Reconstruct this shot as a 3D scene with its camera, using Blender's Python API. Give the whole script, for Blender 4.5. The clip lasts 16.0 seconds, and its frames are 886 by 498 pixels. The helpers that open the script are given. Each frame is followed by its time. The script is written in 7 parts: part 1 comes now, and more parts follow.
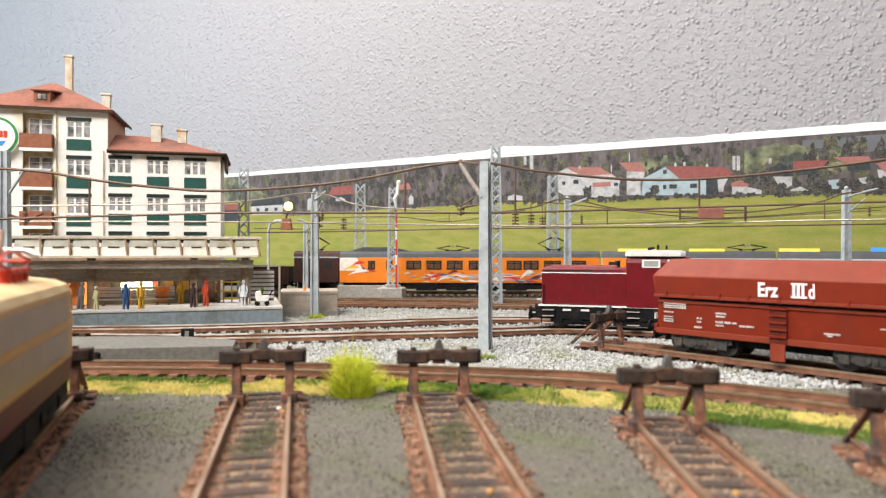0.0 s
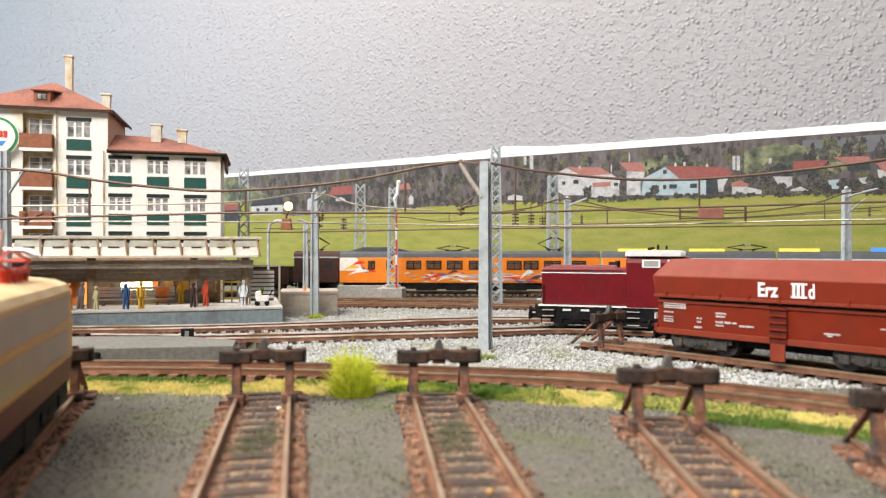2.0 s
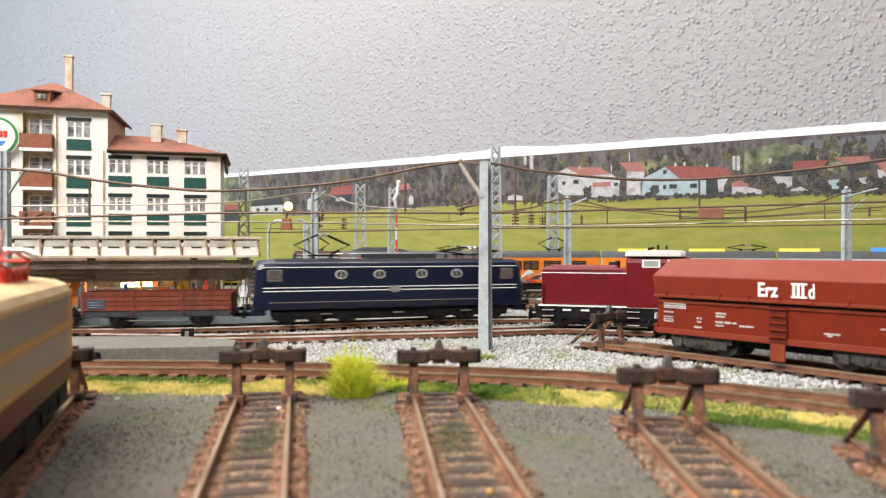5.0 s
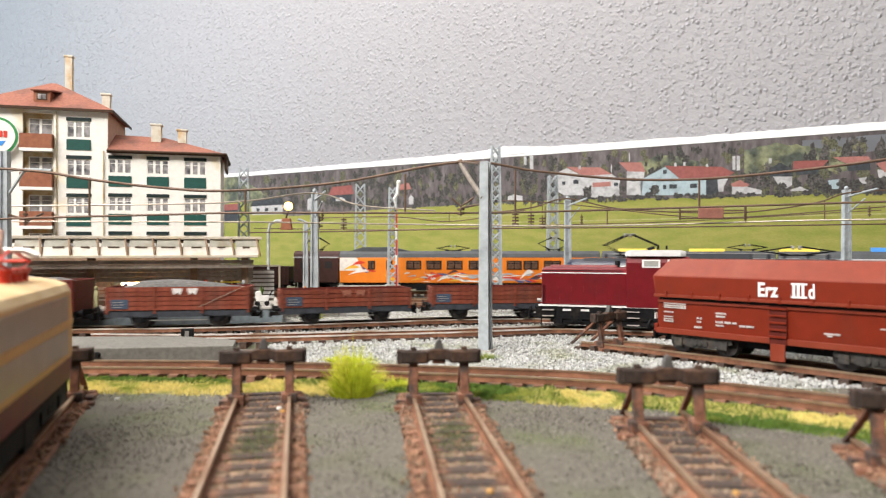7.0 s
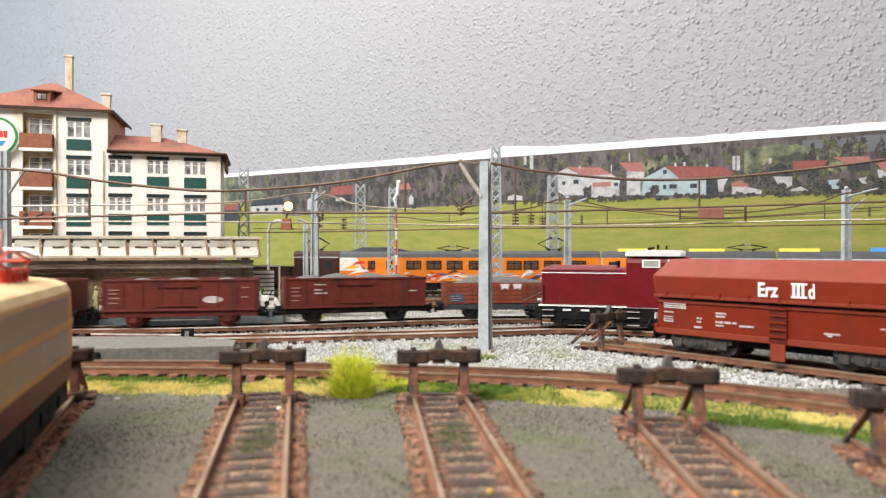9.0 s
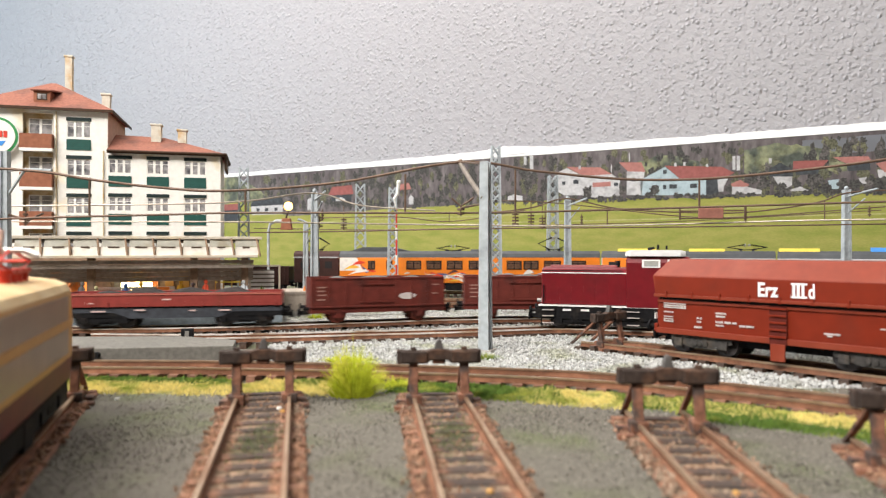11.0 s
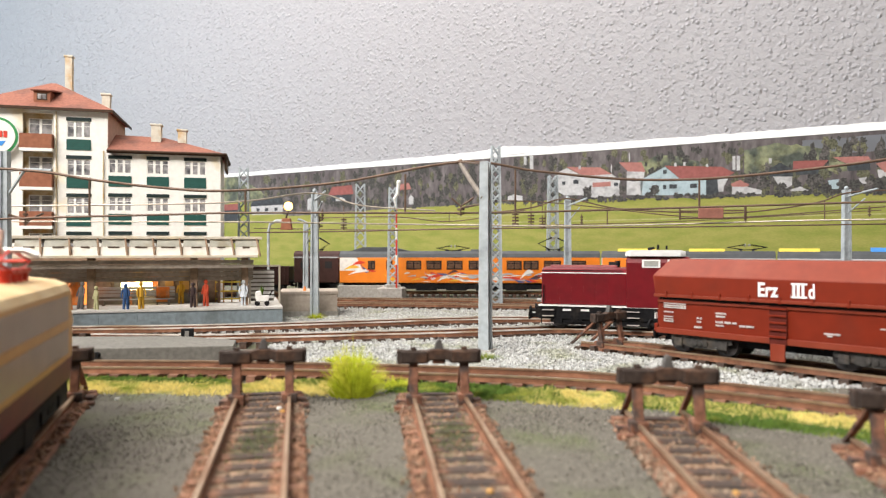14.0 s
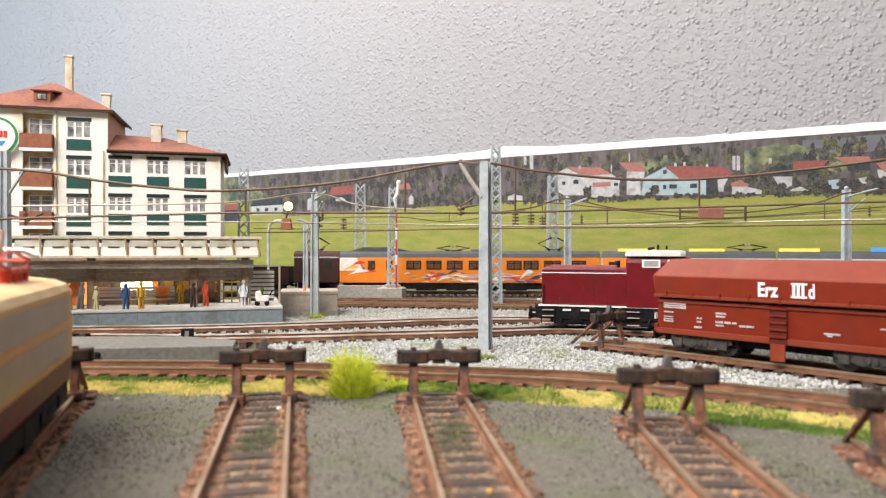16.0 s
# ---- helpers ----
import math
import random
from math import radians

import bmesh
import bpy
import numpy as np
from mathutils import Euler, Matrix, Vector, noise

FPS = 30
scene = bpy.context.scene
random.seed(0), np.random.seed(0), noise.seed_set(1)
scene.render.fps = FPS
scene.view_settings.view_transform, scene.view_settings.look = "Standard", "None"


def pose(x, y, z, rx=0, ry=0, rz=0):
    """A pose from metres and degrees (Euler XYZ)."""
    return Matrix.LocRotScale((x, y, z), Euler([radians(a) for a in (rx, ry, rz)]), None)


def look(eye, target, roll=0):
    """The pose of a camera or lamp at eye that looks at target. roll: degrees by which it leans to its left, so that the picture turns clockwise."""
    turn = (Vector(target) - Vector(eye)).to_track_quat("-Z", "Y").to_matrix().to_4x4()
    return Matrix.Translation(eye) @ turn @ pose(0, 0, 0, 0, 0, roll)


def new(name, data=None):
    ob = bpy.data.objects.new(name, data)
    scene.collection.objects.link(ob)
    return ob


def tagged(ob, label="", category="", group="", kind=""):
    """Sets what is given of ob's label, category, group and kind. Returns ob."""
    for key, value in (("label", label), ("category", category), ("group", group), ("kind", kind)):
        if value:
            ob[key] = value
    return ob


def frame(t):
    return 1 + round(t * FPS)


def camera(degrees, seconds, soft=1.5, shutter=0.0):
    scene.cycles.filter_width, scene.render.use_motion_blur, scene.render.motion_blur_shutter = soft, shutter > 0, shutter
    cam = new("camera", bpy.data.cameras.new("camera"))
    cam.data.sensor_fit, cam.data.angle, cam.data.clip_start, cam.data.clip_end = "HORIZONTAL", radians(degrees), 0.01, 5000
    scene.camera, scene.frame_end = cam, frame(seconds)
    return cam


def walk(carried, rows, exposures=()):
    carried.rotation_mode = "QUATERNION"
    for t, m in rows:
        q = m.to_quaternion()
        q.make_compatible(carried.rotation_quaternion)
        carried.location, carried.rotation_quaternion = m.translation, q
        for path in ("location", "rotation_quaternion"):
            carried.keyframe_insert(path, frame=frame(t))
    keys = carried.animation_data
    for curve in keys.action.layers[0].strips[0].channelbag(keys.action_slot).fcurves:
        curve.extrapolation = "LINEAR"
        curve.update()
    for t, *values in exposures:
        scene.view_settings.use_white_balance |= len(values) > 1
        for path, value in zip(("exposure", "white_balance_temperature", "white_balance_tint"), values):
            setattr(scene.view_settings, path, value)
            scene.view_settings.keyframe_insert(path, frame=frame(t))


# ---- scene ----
# The camera stands on the layout, at the height of the wagon roofs. Sizes below are in millimetres (H0 model, 1:87).
cam = camera(65.7, 16.0, soft=1.2, shutter=0.6)
cam.data.dof.use_dof, cam.data.dof.focus_distance, cam.data.dof.aperture_fstop = True, 0.5, 18.0
EYE = 55.3
walk(cam, [(0.0, pose(0, 0, EYE / 1000, 90, 0, 0)), (16.0, pose(0, 0, EYE / 1000, 90, 0, 0))], exposures=[(0.0, 0.0), (16.0, 0.0)])

# ---- light: a room with two tube lamps and a window in the left wall ----
world = bpy.data.worlds.new("room_air")
scene.world = world
world.use_nodes = True
world.node_tree.nodes["Background"].inputs[0].default_value = (0.9, 0.95, 1.0, 1)
world.node_tree.nodes["Background"].inputs[1].default_value = 0.12


def area_lamp(name, x, y, z, tx, ty, tz, sx, sy, power, colour):
    d = bpy.data.lights.new(name, "AREA")
    d.shape, d.size, d.size_y, d.energy, d.color = "RECTANGLE", sx, sy, power, colour
    o = new(name, d)
    o.matrix_world = look((x, y, z), (tx, ty, tz))
    return tagged(o, kind="structure")


area_lamp("tube_lamp_light", -0.62, -0.42, 1.02, -0.1, 0.65, 0.06, 1.2, 0.28, 40, (1.0, 0.94, 0.89))
area_lamp("window_light", -2.1, 1.0, 0.75, -0.1, 1.1, 0.35, 0.9, 0.9, 24, (0.66, 0.85, 1.0))
area_lamp("second_tube_lamp_light", -0.4, 0.86, 1.25, -0.35, 0.75, 0, 1.6, 0.2, 28, (1.0, 0.93, 0.88))


# ---- geometry in millimetres ----
class G:
    """Collects vertices and faces in millimetres and makes a mesh in metres."""

    def __init__(self, m=None):
        self.v, self.f, self.m = [], [], m or Matrix.Identity(4)

    def add(self, pts, faces):
        n = len(self.v)
        self.v += [self.m @ Vector(p) for p in pts]
        self.f += [tuple(n + i for i in q) for q in faces]
        return self

    def box(self, x0, x1, y0, y1, z0, z1):
        return self.add([(x0, y0, z0), (x1, y0, z0), (x1, y1, z0), (x0, y1, z0), (x0, y0, z1), (x1, y0, z1), (x1, y1, z1), (x0, y1, z1)],
                        [(3, 2, 1, 0), (4, 5, 6, 7), (0, 1, 5, 4), (1, 2, 6, 5), (2, 3, 7, 6), (3, 0, 4, 7)])

    def prism(self, profile, a, b, axis="x"):
        """A closed outline swept from a to b along an axis: x takes (y, z), y takes (x, z), z takes (x, y)."""
        put = {"x": lambda p, s: (s, p[0], p[1]), "y": lambda p, s: (p[0], s, p[1]), "z": lambda p, s: (p[0], p[1], s)}[axis]
        n = len(profile)
        return self.add([put(p, a) for p in profile] + [put(p, b) for p in profile],
                        [tuple(range(n - 1, -1, -1)), tuple(range(n, 2 * n))] + [(i, (i + 1) % n, n + (i + 1) % n, n + i) for i in range(n)])

    def tube(self, pts, r, seg=6, r1=None):
        pts = [Vector(p) for p in pts]
        r1 = r if r1 is None else r1
        vs, fs, k = [], [], len(pts)
        for i, p in enumerate(pts):
            d = (pts[min(i + 1, k - 1)] - pts[max(i - 1, 0)]).normalized()
            q = d.to_track_quat("Z", "X")
            rr = r + (r1 - r) * i / max(1, k - 1)
            vs += [p + q @ Vector((rr * math.cos(2 * math.pi * j / seg), rr * math.sin(2 * math.pi * j / seg), 0)) for j in range(seg)]
        for i in range(k - 1):
            for j in range(seg):
                a, b = i * seg + j, i * seg + (j + 1) % seg
                fs.append((a, b, b + seg, a + seg))
        fs += [tuple(range(seg - 1, -1, -1)), tuple(range((k - 1) * seg, k * seg))]
        return self.add([tuple(v) for v in vs], fs)

    def ball(self, c, r, seg=8, squash=1.0):
        vs, fs = [(c[0], c[1], c[2] - r * squash)], []
        rings = seg // 2
        for i in range(1, rings):
            a = math.pi * i / rings
            vs += [(c[0] + r * math.sin(a) * math.cos(2 * math.pi * j / seg), c[1] + r * math.sin(a) * math.sin(2 * math.pi * j / seg), c[2] - r * squash * math.cos(a)) for j in range(seg)]
        vs.append((c[0], c[1], c[2] + r * squash))
        for j in range(seg):
            fs.append((0, 1 + (j + 1) % seg, 1 + j))
            fs.append((len(vs) - 1, 1 + (rings - 2) * seg + j, 1 + (rings - 2) * seg + (j + 1) % seg))
        for i in range(rings - 2):
            for j in range(seg):
                a, b = 1 + i * seg + j, 1 + i * seg + (j + 1) % seg
                fs.append((a, b, b + seg, a + seg))
        return self.add(vs, fs)

    def mesh(self, name, material, smooth=False):
        me = bpy.data.meshes.new(name)
        me.from_pydata([tuple(p * 0.001) for p in self.v], [], self.f)
        me.validate()
        if material:
            me.materials.append(material)
        if smooth:
            me.polygons.foreach_set("use_smooth", [True] * len(me.polygons))
        me.update()
        return me


def part(name, g, material, parent=None, label="", bevel=0.0, smooth=False):
    """One mesh object from a G, under a thing, a part or alone; bevel in millimetres."""
    ob = new(name, g.mesh(name, material, smooth))
    if parent is not None:
        ob.parent = parent
    if bevel:
        b = ob.modifiers.new("bevel", "BEVEL")
        b.width, b.segments, b.limit_method = bevel / 1000, 2, "ANGLE"
    if smooth:
        s = ob.modifiers.new("split", "EDGE_SPLIT")
        s.split_angle = radians(35)
    return tagged(ob, label=label)


def piece(name, me, parent, m):
    """A repeat that shares its mesh, at a pose in metres under its parent."""
    ob = new(name, me)
    ob.parent = parent
    ob.matrix_basis = m
    return ob


def empty(name, x, y, z, rz, label, category, group="", kind=""):
    ob = new(name)
    ob.empty_display_size = 0.01
    ob.matrix_basis = pose(x / 1000, y / 1000, z / 1000, 0, 0, rz)
    return tagged(ob, label, category, group, kind)


def at(x, y, z=0.0, rz=0.0):
    return pose(x / 1000, y / 1000, z / 1000, 0, 0, rz)


def spline(points, step=3.0):
    """A smooth line through plan points, as evenly spaced (x, y, heading in degrees, run)."""
    P = [Vector(p) for p in points]
    P = [P[0] * 2 - P[1]] + P + [P[-1] * 2 - P[-2]]
    fine = []
    for i in range(1, len(P) - 2):
        a, b, c, d = P[i - 1:i + 3]
        n = max(4, int((c - b).length))
        for k in range(n):
            t = k / n
            fine.append(0.5 * (2 * b + (c - a) * t + (2 * a - 5 * b + 4 * c - d) * t * t + (3 * b - a - 3 * c + d) * t ** 3))
    fine.append(P[-2])
    runs = [0.0]
    for a, b in zip(fine, fine[1:]):
        runs.append(runs[-1] + (b - a).length)
    total = runs[-1]
    n = max(2, int(round(total / step)))
    s = [total * i / n for i in range(n + 1)]
    xs, ys = np.interp(s, runs, [p.x for p in fine]), np.interp(s, runs, [p.y for p in fine])
    hd = np.unwrap(np.arctan2(np.gradient(ys), np.gradient(xs)))
    return [(float(x), float(y), math.degrees(float(h)), float(r)) for x, y, h, r in zip(xs, ys, hd, s)]


# ---- materials ----
def paint(name, colour, rough=0.6, metal=0.0, vary=0.15, size=4.0, bump=0.0, bump_size=0.6, second=None, second_size=None, second_at=(0.5, 0.65), spread=0.0, island=False):
    """A surface with fine grain, broader stains of a second colour and relief; sizes in millimetres."""
    m = bpy.data.materials.new(name)
    m.use_nodes = True
    nt = m.node_tree
    N, L = nt.nodes, nt.links
    b = N["Principled BSDF"]
    b.inputs["Roughness"].default_value, b.inputs["Metallic"].default_value = rough, metal
    b.inputs["Specular IOR Level"].default_value = 0.15 if rough >= 0.7 else 0.25 if rough >= 0.5 else 0.5
    co = N.new("ShaderNodeTexCoord")
    n1 = N.new("ShaderNodeTexNoise")
    n1.inputs["Scale"].default_value, n1.inputs["Detail"].default_value = 1000 / size, 5
    L.new(co.outputs["Object"], n1.inputs["Vector"])
    ramp = N.new("ShaderNodeMapRange")
    ramp.inputs["From Min"].default_value, ramp.inputs["From Max"].default_value = 0.3, 0.7
    ramp.inputs["To Min"].default_value, ramp.inputs["To Max"].default_value = 1 - vary, 1 + vary
    L.new(n1.outputs["Fac"], ramp.inputs["Value"])
    base = N.new("ShaderNodeRGB")
    base.outputs[0].default_value = (*colour, 1)
    out = base.outputs[0]
    if second:
        n2 = N.new("ShaderNodeTexNoise")
        n2.inputs["Scale"].default_value, n2.inputs["Detail"].default_value = 1000 / (second_size or size * 5), 4
        L.new(co.outputs["Object"], n2.inputs["Vector"])
        r2 = N.new("ShaderNodeMapRange")
        r2.inputs["From Min"].default_value, r2.inputs["From Max"].default_value = second_at
        L.new(n2.outputs["Fac"], r2.inputs["Value"])
        mx = N.new("ShaderNodeMix")
        mx.data_type = "RGBA"
        mx.inputs[7].default_value = (*second, 1)
        L.new(r2.outputs[0], mx.inputs[0])
        L.new(out, mx.inputs[6])
        out = mx.outputs[2]
    if spread:
        info = N.new("ShaderNodeNewGeometry" if island else "ShaderNodeObjectInfo")
        r3 = N.new("ShaderNodeMapRange")
        r3.inputs["To Min"].default_value, r3.inputs["To Max"].default_value = 1 - spread, 1 + spread
        L.new(info.outputs["Random Per Island" if island else "Random"], r3.inputs["Value"])
        mu = N.new("ShaderNodeMath")
        mu.operation = "MULTIPLY"
        L.new(ramp.outputs[0], mu.inputs[0])
        L.new(r3.outputs[0], mu.inputs[1])
        fac = mu.outputs[0]
    else:
        fac = ramp.outputs[0]
    sc = N.new("ShaderNodeVectorMath")
    sc.operation = "SCALE"
    L.new(out, sc.inputs[0])
    L.new(fac, sc.inputs["Scale"])
    L.new(sc.outputs[0], b.inputs["Base Color"])
    if bump:
        n3 = N.new("ShaderNodeTexNoise")
        n3.inputs["Scale"].default_value, n3.inputs["Detail"].default_value = 1000 / bump_size, 3
        L.new(co.outputs["Object"], n3.inputs["Vector"])
        bp = N.new("ShaderNodeBump")
        bp.inputs["Distance"].default_value, bp.inputs["Strength"].default_value = bump / 1000, 1.0
        L.new(n3.outputs["Fac"], bp.inputs["Height"])
        L.new(bp.outputs[0], b.inputs["Normal"])
    return m


def glow(name, colour, strength):
    m = bpy.data.materials.new(name)
    m.use_nodes = True
    b = m.node_tree.nodes["Principled BSDF"]
    b.inputs["Emission Color"].default_value = (*colour, 1)
    b.inputs["Emission Strength"].default_value = strength
    b.inputs["Base Color"].default_value = (*colour, 1)
    return m


M_RUST = paint("rusty_rail_side", (0.185, 0.088, 0.052), 0.75, 0, 0.25, 3, 0.1, 0.5, (0.30, 0.145, 0.085), 20)
M_HEAD = paint("worn_rail_head", (0.42, 0.30, 0.20), 0.35, 0.6, 0.15, 5, 0, 1, (0.34, 0.20, 0.12), 25)
M_SLEEPER = paint("weathered_sleeper", (0.19, 0.10, 0.065), 0.85, 0, 0.35, 2, 0.15, 0.6, (0.17, 0.09, 0.06), 11, (0.42, 0.6), 0.3)


def grimy_middle(m, grime):
    """Oily grime on the sleepers between the rails: a stain with an uneven edge along the sleeper's own length."""
    nt = m.node_tree
    N, L = nt.nodes, nt.links
    b = N["Principled BSDF"]
    old = b.inputs["Base Color"].links[0].from_socket
    co, sx, ab, nz, ad, mr, mx = (N.new(k) for k in ("ShaderNodeTexCoord", "ShaderNodeSeparateXYZ", "ShaderNodeMath", "ShaderNodeTexNoise", "ShaderNodeMath", "ShaderNodeMapRange", "ShaderNodeMix"))
    ab.operation, ad.operation, mx.data_type = "ABSOLUTE", "MULTIPLY_ADD", "RGBA"
    nz.inputs["Scale"].default_value = 300
    L.new(co.outputs["Object"], sx.inputs[0])
    L.new(co.outputs["Object"], nz.inputs["Vector"])
    L.new(sx.outputs[0], ab.inputs[0])
    L.new(nz.outputs["Fac"], ad.inputs[0])
    ad.inputs[1].default_value = 0.005
    L.new(ab.outputs[0], ad.inputs[2])
    for k, v in (("From Min", 0.0062), ("From Max", 0.0088), ("To Min", 0.85), ("To Max", 0.0)):
        mr.inputs[k].default_value = v
    L.new(ad.outputs[0], mr.inputs["Value"])
    L.new(mr.outputs[0], mx.inputs[0])
    L.new(old, mx.inputs[6])
    mx.inputs[7].default_value = (*grime, 1)
    L.new(mx.outputs[2], b.inputs["Base Color"])


grimy_middle(M_SLEEPER, (0.055, 0.048, 0.044))
M_TRACKGRIT = paint("brown_track_grit", (0.25, 0.17, 0.115), 0.95, 0, 0.4, 1.5, 0.25, 0.8, (0.10, 0.085, 0.07), 9, (0.42, 0.62))
M_RUSTGRIT = paint("rusty_loose_grit", (0.25, 0.145, 0.092), 0.95, 0, 0.25, 2, 0, 1, (0.22, 0.165, 0.12), 10, (0.45, 0.6), 0.5, True)
M_GROUND = paint("grey_cinder_ground", (0.13, 0.12, 0.10), 0.95, 0, 0.25, 0.9, 0.05, 0.6, (0.105, 0.12, 0.058), 34, (0.5, 0.72))
M_GRIT = paint("mixed_cinder_grit", (0.185, 0.172, 0.146), 0.95, 0, 0.2, 2, 0, 1, None, None, (0.5, 0.6), 0.75, True)
# polished heads: their shine is put into a pale, barely metallic colour
M_BRIGHTHEAD = paint("polished_head_painted_shine", (0.74, 0.69, 0.62), 0.35, 0.2, 0.15, 6, 0, 1, (0.42, 0.30, 0.21), 30)
M_BALLAST = paint("pale_stone_ballast", (0.42, 0.425, 0.41), 0.9, 0, 0.25, 2, 0, 0.6, (0.32, 0.33, 0.25), 24, (0.5, 0.7), 0.24, True)
M_RUSTGRAVEL = paint("rust_stained_gravel", (0.215, 0.105, 0.066), 0.95, 0, 0.45, 1.4, 0.35, 0.9, (0.13, 0.08, 0.06), 12)
M_MOSS = paint("green_flock", (0.10, 0.165, 0.03), 0.95, 0, 0.4, 1.5, 0, 0.5, (0.30, 0.32, 0.06), 9)
M_YFLOCK = paint("yellow_flock", (0.64, 0.54, 0.18), 0.95, 0, 0.3, 1.5, 0, 0.5, (0.27, 0.31, 0.06), 9)
M_BUFFER = paint("grimy_buffer_beam", (0.05, 0.037, 0.031), 0.75, 0, 0.3, 2, 0.1, 0.5, (0.10, 0.055, 0.035), 9)
M_BUFRUST = paint("rusty_buffer_iron", (0.20, 0.095, 0.06), 0.8, 0, 0.35, 2, 0.15, 0.6, (0.075, 0.055, 0.047), 6, (0.45, 0.58))
M_CONC = paint("grey_concrete", (0.36, 0.34, 0.31), 0.9, 0, 0.2, 3, 0.15, 0.8, (0.30, 0.28, 0.24), 30)
M_MAST = paint("pale_grey_mast_paint", (0.40, 0.44, 0.46), 0.55, 0, 0.12, 3, 0, 1, (0.28, 0.31, 0.33), 15)
M_WIRE = paint("brown_wire", (0.13, 0.085, 0.06), 0.5, 0.3, 0.2, 3)
M_PALEWIRE = paint("bright_wire", (0.36, 0.31, 0.25), 0.4, 0.4, 0.2, 3)
M_BLACK = paint("black_underframe", (0.008, 0.008, 0.009), 0.72, 0, 0.4, 2, 0, 1, (0.024, 0.02, 0.017), 8, (0.55, 0.75))
M_WHITE = paint("white_marking", (0.8, 0.8, 0.78), 0.6, 0, 0.06, 2)
# ---- room ----
M_PLASTER = paint("woodchip_wall", (0.335, 0.328, 0.34), 0.5, 0, 0.05, 12)
_nt = M_PLASTER.node_tree
_co = _nt.nodes.new("ShaderNodeTexCoord")
_wp = _nt.nodes.new("ShaderNodeTexNoise")
_wp.inputs["Scale"].default_value = 160
_nt.links.new(_co.outputs["Object"], _wp.inputs["Vector"])
_ad = _nt.nodes.new("ShaderNodeVectorMath")
_ad.operation = "MULTIPLY_ADD"
_ad.inputs[1].default_value = (0.006, 0.006, 0.006)
_nt.links.new(_wp.outputs["Color"], _ad.inputs[0])
_nt.links.new(_co.outputs["Object"], _ad.inputs[2])
_vo = _nt.nodes.new("ShaderNodeTexVoronoi")
_vo.inputs["Scale"].default_value = 170
_nt.links.new(_ad.outputs[0], _vo.inputs["Vector"])
_hs = _nt.nodes.new("ShaderNodeMapRange")
_hs.interpolation_type = "SMOOTHSTEP"
for _k, _v in (("From Min", 0.62), ("From Max", 0.0), ("To Min", 0.0), ("To Max", 1.1)):
    _hs.inputs[_k].default_value = _v
_nt.links.new(_vo.outputs["Distance"], _hs.inputs["Value"])
_sp = _nt.nodes.new("ShaderNodeSeparateColor")
_nt.links.new(_vo.outputs["Color"], _sp.inputs[0])
_pw = _nt.nodes.new("ShaderNodeMath")
_pw.operation = "POWER"
_pw.inputs[1].default_value = 1.1
_nt.links.new(_sp.outputs[0], _pw.inputs[0])
_m1 = _nt.nodes.new("ShaderNodeMath")
_m1.operation = "MULTIPLY"
_nt.links.new(_hs.outputs[0], _m1.inputs[0])
_nt.links.new(_pw.outputs[0], _m1.inputs[1])
_fn = _nt.nodes.new("ShaderNodeTexNoise")
_fn.inputs["Scale"].default_value, _fn.inputs["Detail"].default_value = 125, 2.5
_nt.links.new(_co.outputs["Object"], _fn.inputs["Vector"])
_mr = _nt.nodes.new("ShaderNodeMath")
_mr.operation = "MULTIPLY_ADD"
_mr.inputs[1].default_value = 1.0
_nt.links.new(_fn.outputs["Fac"], _mr.inputs[0])
_nt.links.new(_m1.outputs[0], _mr.inputs[2])
_nt.nodes["Principled BSDF"].inputs["Specular IOR Level"].default_value = 0.3
_bp = _nt.nodes.new("ShaderNodeBump")
_bp.inputs["Distance"].default_value, _bp.inputs["Strength"].default_value = 0.0018, 1.0
_nt.links.new(_mr.outputs[0], _bp.inputs["Height"])
_nt.links.new(_bp.outputs[0], _nt.nodes["Principled BSDF"].inputs["Normal"])
M_CEIL = paint("ceiling_paint", (0.36, 0.355, 0.345), 0.9, 0, 0.04, 30)
M_FLOOR = paint("room_floor_boards", (0.3, 0.2, 0.12), 0.6, 0, 0.2, 40)

M_DULL = paint("dull_room_wall", (0.20, 0.195, 0.19), 0.9, 0, 0.06, 40)
# The far wall runs askew behind the layout; its plan line goes through these two points.
WA, WB = Vector((-443.0, 1366.0)), Vector((526.0, 816.0))
WD = (WB - WA).normalized()
WN = Vector((-WD.y, WD.x))
WALL_TURN = math.degrees(math.atan2(WD.y, WD.x))


wall_far = empty("wall_far", WA.x, WA.y, 0, WALL_TURN, "white woodchip-papered wall behind the layout", "wall", kind="structure")
part("wall_sheet", G().box(-1600, 2600, 0, 80, -1000, 1300), M_PLASTER, wall_far)
for nm, b in (("wall_left", (-2300, -2220, -1700, 2300, -1000, 1300)), ("wall_right", (1900, 1980, -1700, 2300, -1000, 1300)), ("wall_back", (-2300, 1980, -1780, -1700, -1000, 1300))):
    tagged(part(nm, G().box(*b), M_DULL), "plain grey papered room wall", "wall", kind="structure")
tagged(part("ceiling", G().box(-2300, 1980, -1780, 2300, 1300, 1340), M_CEIL), "white room ceiling", "ceiling", kind="structure")
tagged(part("floor", G().box(-2300, 1980, -1780, 2300, -1040, -1000), M_FLOOR), "brown room floor", "floor", kind="structure")

# ---- ground of the layout: one sheet, cut along the far wall ----
def wall_y(x):
    return WA.y + (x - WA.x) * WD.y / WD.x


